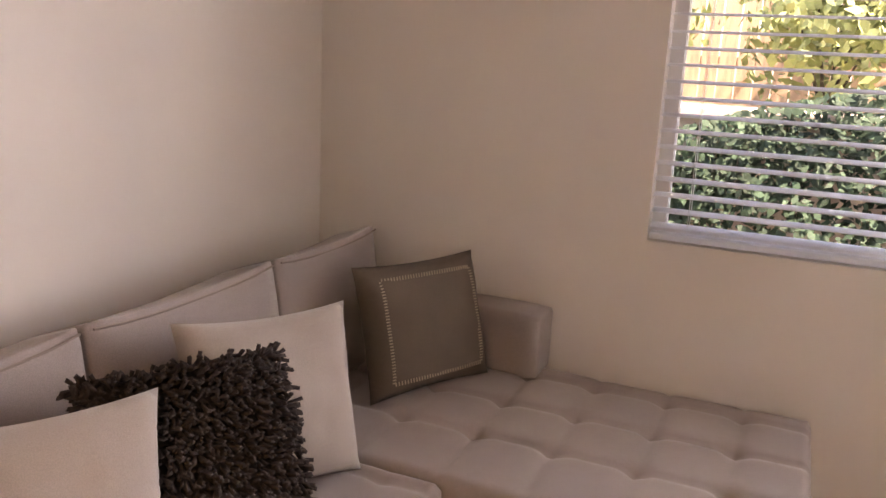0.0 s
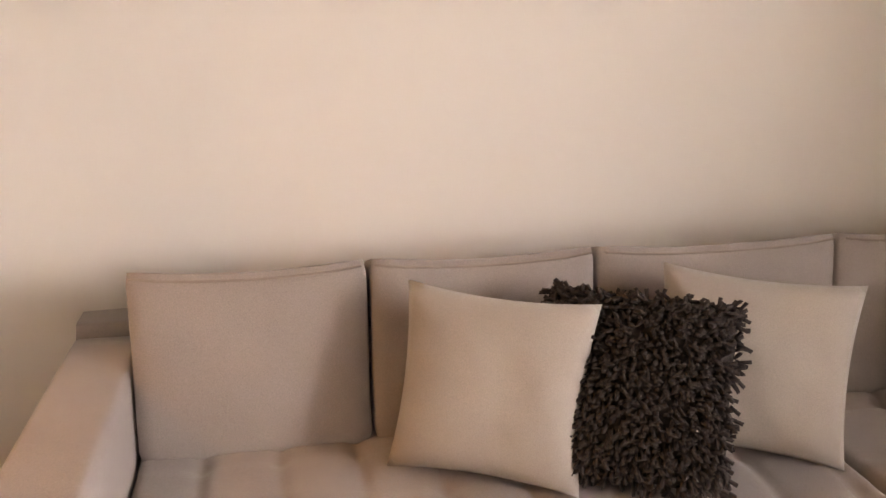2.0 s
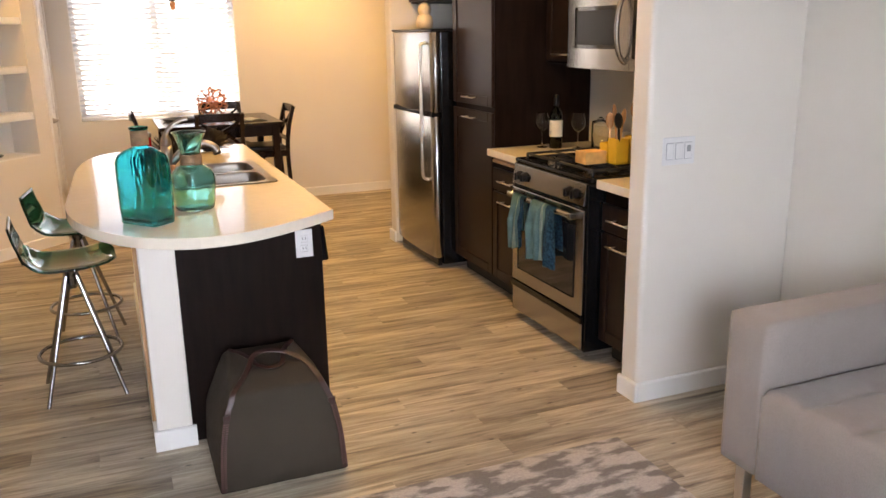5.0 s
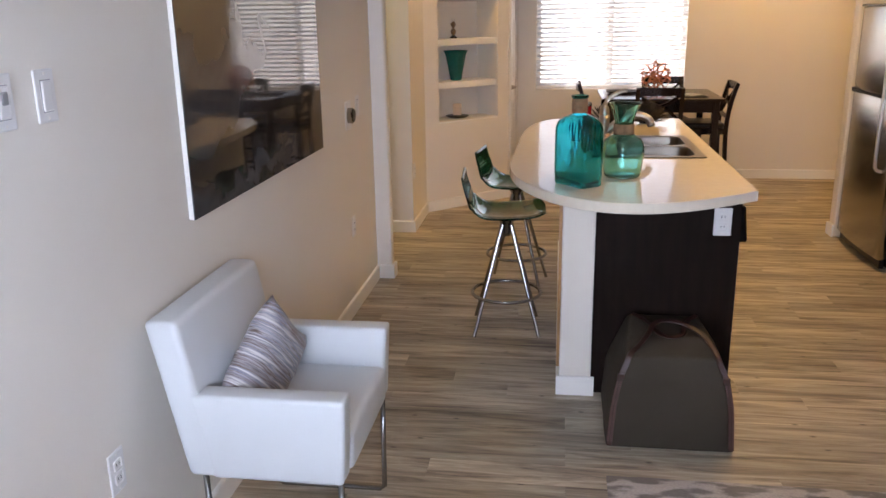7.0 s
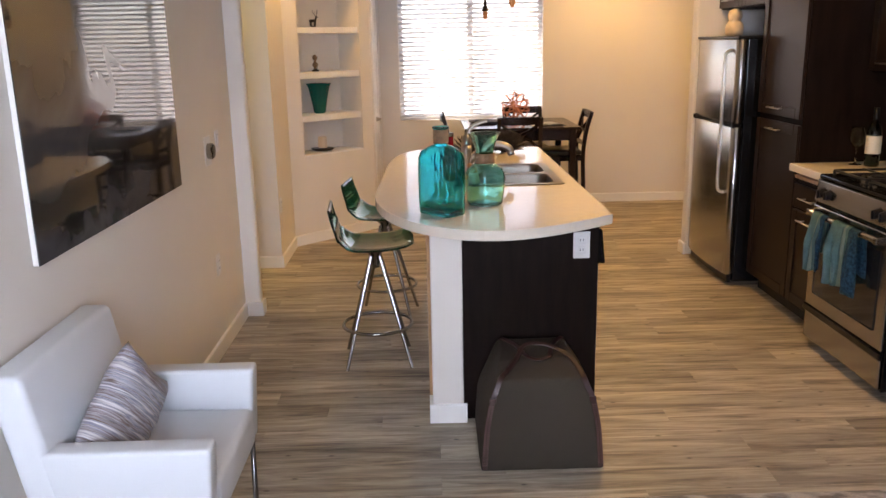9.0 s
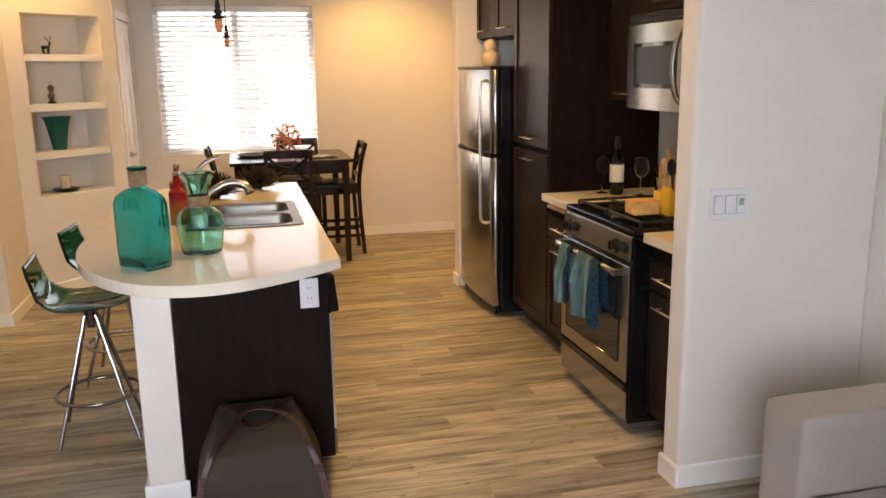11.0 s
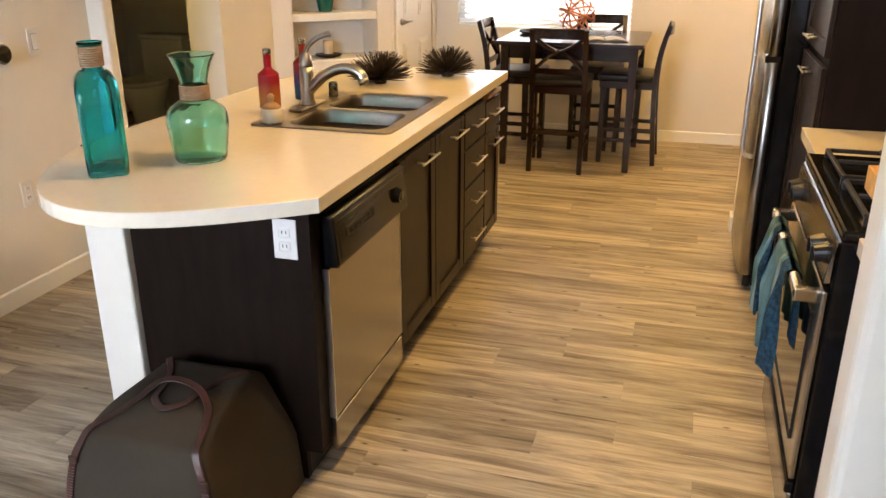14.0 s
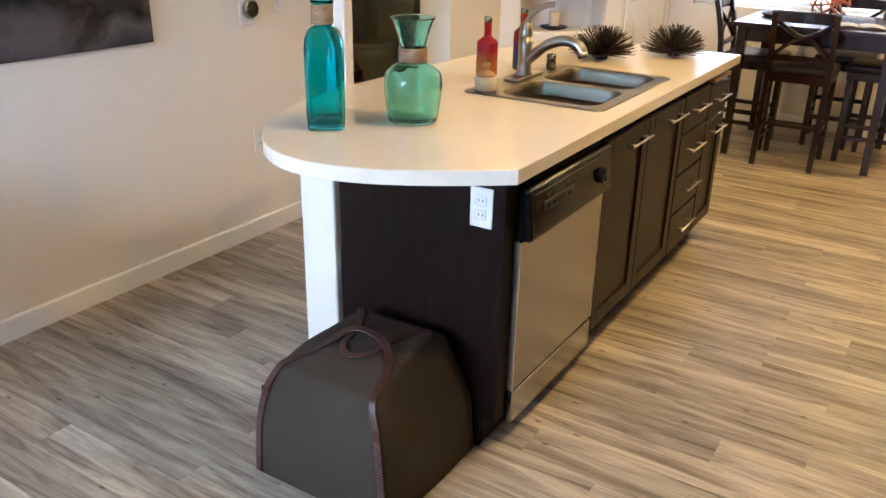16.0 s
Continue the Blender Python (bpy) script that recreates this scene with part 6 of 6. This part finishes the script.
# ---- pendants over the island ----
for px, py in ((0.385, -0.30), (0.37, -2.10)):
    pd = thing("pendant_lamp", pose(px, py, 1.80), "small amber glass pendant with dark bronze cap on a thin stem", "lamp", "pendants over the island")
    part("stem", lathe([(0.0042 if i % 2 else 0.0022, 0.07 + i * 0.011) for i in range(int((CEIL - 1.80 - 0.085) / 0.011))] + [(0.002, CEIL - 1.823)], 8), M_BRONZE, pd, "thin beaded bronze chain")
    part("canopy", lathe([(0.05, CEIL - 1.80 - 0.022), (0.055, CEIL - 1.80 - 0.004), (0.055, CEIL - 1.80 - 0.0005)], 24), M_BRONZE, pd)
    part("cap", lathe([(0.022, 0.0), (0.023, 0.008), (0.012, 0.016), (0.017, 0.026), (0.008, 0.036), (0.011, 0.045), (0.005, 0.075)], 20), M_BRONZE, pd, smooth=True)
    part("shade", lathe([(0.003, -0.052), (0.010, -0.046), (0.015, -0.030), (0.015, -0.015), (0.013, -0.001)], 20), M_AMBER, pd, "glowing amber glass shade", True)
for lx, ly, watts in DOWNLIGHTS:
    dl = thing("recessed_light", pose(lx, ly, CEIL), "round white recessed ceiling light, lit", "lamp", "recessed lights")
    part("ring", lathe([(0.055, -0.001), (0.085, -0.001), (0.083, -0.008), (0.057, -0.006)], 32), M_TRIM, dl)
    part("lens", lathe([(0.002, -0.002), (0.055, -0.002), (0.054, -0.004), (0.002, -0.0045)], 32), M_LENS, dl, "glowing lens")

# ---- armchair and picture on the east wall ----
ac = thing("armchair", pose(1.32, 0.795, 0), "white leather low armchair on a metal sled base", "armchair")
AW = 0.60


def soft(x0, x1, y0, y1, z0, z1, r, parent, name, lean=0.0, material=M_LEATHERW):
    bm = box(x0, x1, y0, y1, z0, z1, r, 4)
    for v in bm.verts:
        v.co.x += lean * (v.co.z - z0)
    return part(name, bm, material, parent, smooth=True)


for y0 in (0.0, AW - 0.075):
    bm = box(0.0, 0.385, y0, y0 + 0.075, 0.375, 0.625, 0.012, 3)
    for v in bm.verts:
        if v.co.x > 0.3:
            v.co.x += 0.19 * (v.co.z - 0.375)
        if v.co.x < 0.1:
            v.co.x += 0.06 * (0.625 - v.co.z)
    part("arm", bm, M_LEATHERW, ac, smooth=True)
soft(0.005, 0.40, 0.076, AW - 0.076, 0.375, 0.50, 0.022, ac, "seat")
soft(0.36, 0.455, 0.0, AW, 0.376, 0.832, 0.02, ac, "backrest", 0.19)
for y0 in (0.03, AW - 0.03):
    part("sled", tube([(0.03, y0, 0.374), (0.035, y0, 0.02), (0.05, y0, 0.009), (0.40, y0, 0.009), (0.415, y0, 0.02), (0.42, y0, 0.374)], 0.009, 8), M_CHROME, ac, "slim metal sled leg", True)
part("crossbar", rod((0.05, 0.03, 0.36), (0.05, AW - 0.03, 0.36), 0.008, n=8), M_CHROME, ac)
shape("striped_pillow", pillow_mesh(0.31, 0.31, 0.12, 9, 0.10), M_STRIPE, "small silver and brown striped satin pillow on the white armchair", "pillow", smooth=True, at=pose(1.63, 1.12, 0.61, -14, 44, 66))
pic = thing("framed_picture", pose(1.8925, 0.295, 1.008), "large dark landscape print under glossy acrylic on the wall", "picture")
part("backing", box(-0.018, -0.002, -0.70, 0.70, 0.0, 0.92, 0.002, 1), M_WHITE, pic)
part("print", box(-0.022, -0.0185, -0.70, 0.70, 0.0, 0.92), M_PRINT, pic, "glossy dark landscape print")

# ---- niche ornaments ----


def in_niche(u, v, z):
    return ANG @ pose(u, v, z)


fv = thing("fluted_vase", in_niche(0.45, 0.15, 1.056), "flared teal fluted glass vase on the niche shelf", "vase")
bm = hollow([(0.045, 0), (0.05, 0.01), (0.068, 0.12), (0.085, 0.215), (0.10, 0.245)], 0.006, 48)
for v in bm.verts:
    a = math.atan2(v.co.y, v.co.x)
    f = 1 + 0.06 * math.sin(a * 12) * v.co.z / 0.24
    v.co.x *= f
    v.co.y *= f
part("glass", bm, mat("deep_teal_glass", (0.0, 0.10, 0.085), 0.12, var=0.1), fv, smooth=True)
hg = thing("glass_ornament", in_niche(0.42, 0.14, 1.4005), "small glass figure with amber core on the niche shelf", "ornament")
part("base", lathe([(0.03, 0), (0.032, 0.008), (0.024, 0.014), (0.012, 0.018)], 20), M_BRONZE, hg, smooth=True)
part("glass", lathe([(0.012, 0.0185), (0.022, 0.04), (0.026, 0.06), (0.012, 0.083), (0.022, 0.105), (0.024, 0.122), (0.010, 0.142), (0.013, 0.152), (0.002, 0.156)], 20), M_THIN, hg, smooth=True)
part("core", lathe([(0.004, 0.026), (0.015, 0.042), (0.018, 0.058), (0.006, 0.082), (0.015, 0.106), (0.016, 0.118), (0.003, 0.136)], 16), M_ROPE, hg, "amber brown core", True)
dbm = lathe([(0.026, 0.0), (0.027, 0.006), (0.008, 0.010), (0.003, 0.012)], 16)
for p0, p1, r0, r1 in (((-0.022, 0.006, 0.008), (-0.024, 0.005, 0.045), 0.0035, 0.005), ((-0.02, -0.006, 0.008), (-0.022, -0.005, 0.045), 0.0035, 0.005), ((0.018, 0.006, 0.008), (0.02, 0.005, 0.045), 0.0035, 0.005), ((0.02, -0.006, 0.008), (0.022, -0.005, 0.045), 0.0035, 0.005), ((-0.03, 0, 0.05), (0.028, 0, 0.052), 0.011, 0.012), ((0.024, 0, 0.052), (0.037, 0, 0.084), 0.009, 0.006), ((0.032, 0, 0.086), (0.055, 0, 0.078), 0.007, 0.003)):
    rod(p0, p1, r0, r1, 8, bm=dbm)
for sy in (-1, 1):
    tube(smoothline([(0.034, sy * 0.003, 0.088), (0.03, sy * 0.018, 0.105), (0.022, sy * 0.028, 0.118), (0.026, sy * 0.032, 0.136)], 3), 0.0018, 5, bm=dbm)
    tube([(0.028, sy * 0.02, 0.108), (0.04, sy * 0.022, 0.122)], 0.0015, 5, bm=dbm)
shape("dark_figurine", dbm, M_BRONZE, "small dark metal deer figurine with antlers on the niche shelf", "figurine", smooth=True, at=in_niche(0.42, 0.14, 1.7555))
cd = thing("candle_stand", in_niche(0.46, 0.15, NB + 0.0125), "cream pillar candle on a stacked dark plate in the niche", "candle")
part("plate", lathe([(0.05, 0), (0.085, 0.008), (0.10, 0.02), (0.096, 0.022), (0.06, 0.018), (0.05, 0.022), (0.04, 0.024)], 28), M_BRONZE, cd, smooth=True)
part("candle", lathe([(0.036, 0.022), (0.037, 0.026), (0.037, 0.115), (0.033, 0.119), (0.004, 0.117)], 24), M_CREAM, cd, smooth=True)
outlet("power_outlet", pose(1.8595, -2.72, 0.46, 0, 0, 90), "white power outlet at the wall corner by the niche", "outlet", ["outlet"])

# ---- bathroom ----
tl = thing("toilet", pose(3.55, -4.10, 0), "white porcelain toilet with closed lid in the dark bathroom", "toilet")
bwl = bmesh.new()
prev = None
for z, rx, ry, cy in ((0, 0.10, 0.20, -0.06), (0.05, 0.095, 0.19, -0.06), (0.18, 0.10, 0.19, -0.03), (0.30, 0.165, 0.23, 0.0), (0.38, 0.185, 0.25, 0.0), (0.395, 0.18, 0.245, 0.0)):
    ring = [bwl.verts.new((rx * math.cos(2 * math.pi * k / 28), cy + ry * math.sin(2 * math.pi * k / 28), z)) for k in range(28)]
    if prev:
        for k in range(28):
            bwl.faces.new((prev[k], prev[(k + 1) % 28], ring[(k + 1) % 28], ring[k]))
    else:
        bwl.faces.new(ring[::-1])
    prev = ring
bwl.faces.new(prev)
part("bowl", bwl, M_TOILET, tl, smooth=True)
part("lid", slab([Vector((0.185 * math.cos(2 * math.pi * k / 32), 0.25 * math.sin(2 * math.pi * k / 32), 0)) for k in range(32)], 0.397, 0.43, 0.008), M_TOILET, tl)
tk = part("tank", box(-0.21, 0.21, -0.50, -0.30, 0.38, 0.73, 0.02, 3), M_TOILET, tl)
part("tank_lid", box(-0.222, 0.222, -0.51, -0.29, 0.7305, 0.765, 0.01, 2), M_TOILET, tk)
vn = thing("vanity_cabinet", pose(2.62, -4.5, 0), "dark bathroom vanity with a white top", "cabinet")
part("body", box(-0.5, 0.42, -0.28, 0.26, 0.0, 0.80, 0.003, 1), M_ESP, vn)
part("countertop", box(-0.52, 0.44, -0.29, 0.28, 0.8005, 0.84, 0.004, 2), M_QUARTZ, vn)

# ---- garden outside the living room window ----
structure("ground", box(-120, 120, -120, 120, -0.5, -0.13), M_SOIL, "brown garden ground outside", "ground")
gw = structure("garden_wall", boxes([(-3.6, 4.5, 5.75, 5.95, -0.13, 1.28)]), M_STUCCO, "low stucco garden wall with a pale cap", "wall")
cap = slab([Vector((-3.6, 5.70, 0)), Vector((4.5, 5.70, 0)), Vector((4.5, 6.0, 0)), Vector((-3.6, 6.0, 0))], 1.281, 1.34, 0.01)
structure("garden_wall_cap", cap, M_STUCCO, "pale sloping cap of the garden wall", "wall")


def leaf_mass(name, count, place, size, material, label, category, seed, droop=0.3):
    g_ = random.Random(seed)
    verts, faces = [], []
    for i in range(count):
        p, nrm = place(g_)
        s = size * g_.uniform(0.6, 1.3)
        nrm = (nrm + Vector((g_.uniform(-0.7, 0.7), g_.uniform(-0.7, 0.7), g_.uniform(-0.5, 0.7)))).normalized()
        d = nrm.orthogonal().normalized()
        d = (Matrix.Rotation(g_.uniform(0, 6.28), 3, nrm) @ d)
        e = nrm.cross(d)
        k = len(verts)
        verts += [p - d * s, p - d * s * 0.2 + e * s * 0.55 - nrm * s * droop * 0.4, p + d * s - nrm * s * droop, p - d * s * 0.2 - e * s * 0.55 - nrm * s * droop * 0.4]
        faces += [(k, k + 1, k + 2), (k, k + 2, k + 3)]
    me = bpy.data.meshes.new(name)
    me.from_pydata([tuple(v) for v in verts], [], faces)
    me.materials.append(material)
    return tagged(new(name, me), label, category, kind="stuff")


def ivy_place(g_):
    x, z = g_.uniform(-3.2, 3.0), g_.uniform(-0.05, 1.70)
    b = 0.10 * noise.noise((x * 1.7, z * 1.7, 3))
    top = min(1.72, 1.34 + 0.10 * noise.noise((x * 2.1, 0, 7)) + 0.26 * max(-0.4, x + 0.55))
    if z > top:
        z = top - g_.uniform(0, 0.5)
    return Vector((x, 5.62 + b + g_.uniform(-0.14, 0.12), z)), Vector((0, -1, 0.5))


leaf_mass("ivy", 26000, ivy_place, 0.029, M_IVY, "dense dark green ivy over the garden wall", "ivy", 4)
structure("backdrop_soil_bank", box(-6, 6, 6.0, 9.5, -0.13, 1.25), M_SOIL, "raised planting bed behind the garden wall", "ground")


def bush_place(cx, cy, cz, r):
    def place(g_):
        d = Vector((g_.gauss(0, 1), g_.gauss(0, 1), g_.gauss(0, 0.8))).normalized()
        rr = r * g_.uniform(0.35, 1.0) * (0.8 + 0.35 * noise.noise(d * 2.2 + Vector((cx, cy, cz))))
        return Vector((cx, cy, cz)) + d * rr, d
    return place


for i, (cx, cy, cz, r) in enumerate(((-1.5, 7.0, 1.85, 0.65), (-0.2, 7.4, 1.9, 0.8), (1.2, 7.0, 1.9, 0.7), (0.5, 7.9, 2.6, 0.8), (2.4, 7.6, 2.2, 0.8))):
    bush = thing("garden_shrub", pose(cx, cy, 1.25), "sunlit yellow-green leafy garden shrub", "shrub", "shrubs behind the wall")
    tbm = bmesh.new()
    g_ = random.Random(i)
    for k in range(6):
        a = g_.uniform(0, 6.28)
        rod((0, 0, -0.02), (0.35 * r * math.cos(a), 0.35 * r * math.sin(a), cz - 1.25 + g_.uniform(-0.1, 0.3)), 0.015, 0.005, 6, bm=tbm)
    part("stems", tbm, M_STEM, bush)
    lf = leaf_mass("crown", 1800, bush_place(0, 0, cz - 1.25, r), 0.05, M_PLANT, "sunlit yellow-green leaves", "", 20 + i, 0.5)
    lf.parent = bush
fence = thing("wooden_fence", pose(-3.0, 8.6, 1.25), "orange-brown cedar board fence in the garden", "fence")
fb_me = mesh_of("board", box(-0.068, 0.068, -0.01, 0.01, 0, 1.5, 0.003, 1), M_FENCE)
for i in range(40):
    b_ = new("board", fb_me)
    b_.parent = fence
    b_.matrix_basis = pose(i * 0.145, 0, -0.02 + 0.01 * ((i * 7) % 3))
for z in (0.3, 1.2):
    part("rail", box(-0.1, 5.9, 0.011, 0.05, z, z + 0.09), M_FENCE, fence)
post = shape("garden_post", box(-1.12, -1.03, 6.45, 6.54, 1.24, 2.9, 0.006, 1), M_FENCE, "tall brown wooden garden post", "post")

# ---- floor planks ----
PLANK_W, PLANK_L = 0.135, 1.25
plank_meshes = {}


def plank(x0, x1, y0):
    key = round(x1 - x0, 3)
    if key not in plank_meshes:
        bm = box(-key / 2 + 0.0003, key / 2 - 0.0003, -PLANK_W / 2 + 0.0004, PLANK_W / 2 - 0.0004, -0.006, 0.0, 0.0008, 1)
        plank_meshes[key] = mesh_of("plank", bm, M_PLANK)
    ob = new("plank", plank_meshes[key])
    ob.parent = floor
    ob.matrix_basis = pose((x0 + x1) / 2, y0 + PLANK_W / 2, 0)


prng = random.Random(7)
row = 0
y = -4.945
while y < 3.97:
    xl, xr = -2.02, (4.2 if y < -1.6 and y > -2.8 else 1.893)
    if y < -2.8:
        xr = 4.2 if y > -4.75 else 1.37
    x = xl - PLANK_L * (0.2 * prng.randrange(0, 5))
    while x < xr - 0.01:
        a, b = max(x, xl), min(x + PLANK_L, xr)
        if b - a > 0.02:
            plank(round(a, 3), round(b, 3), y)
        x += PLANK_L
    y += PLANK_W
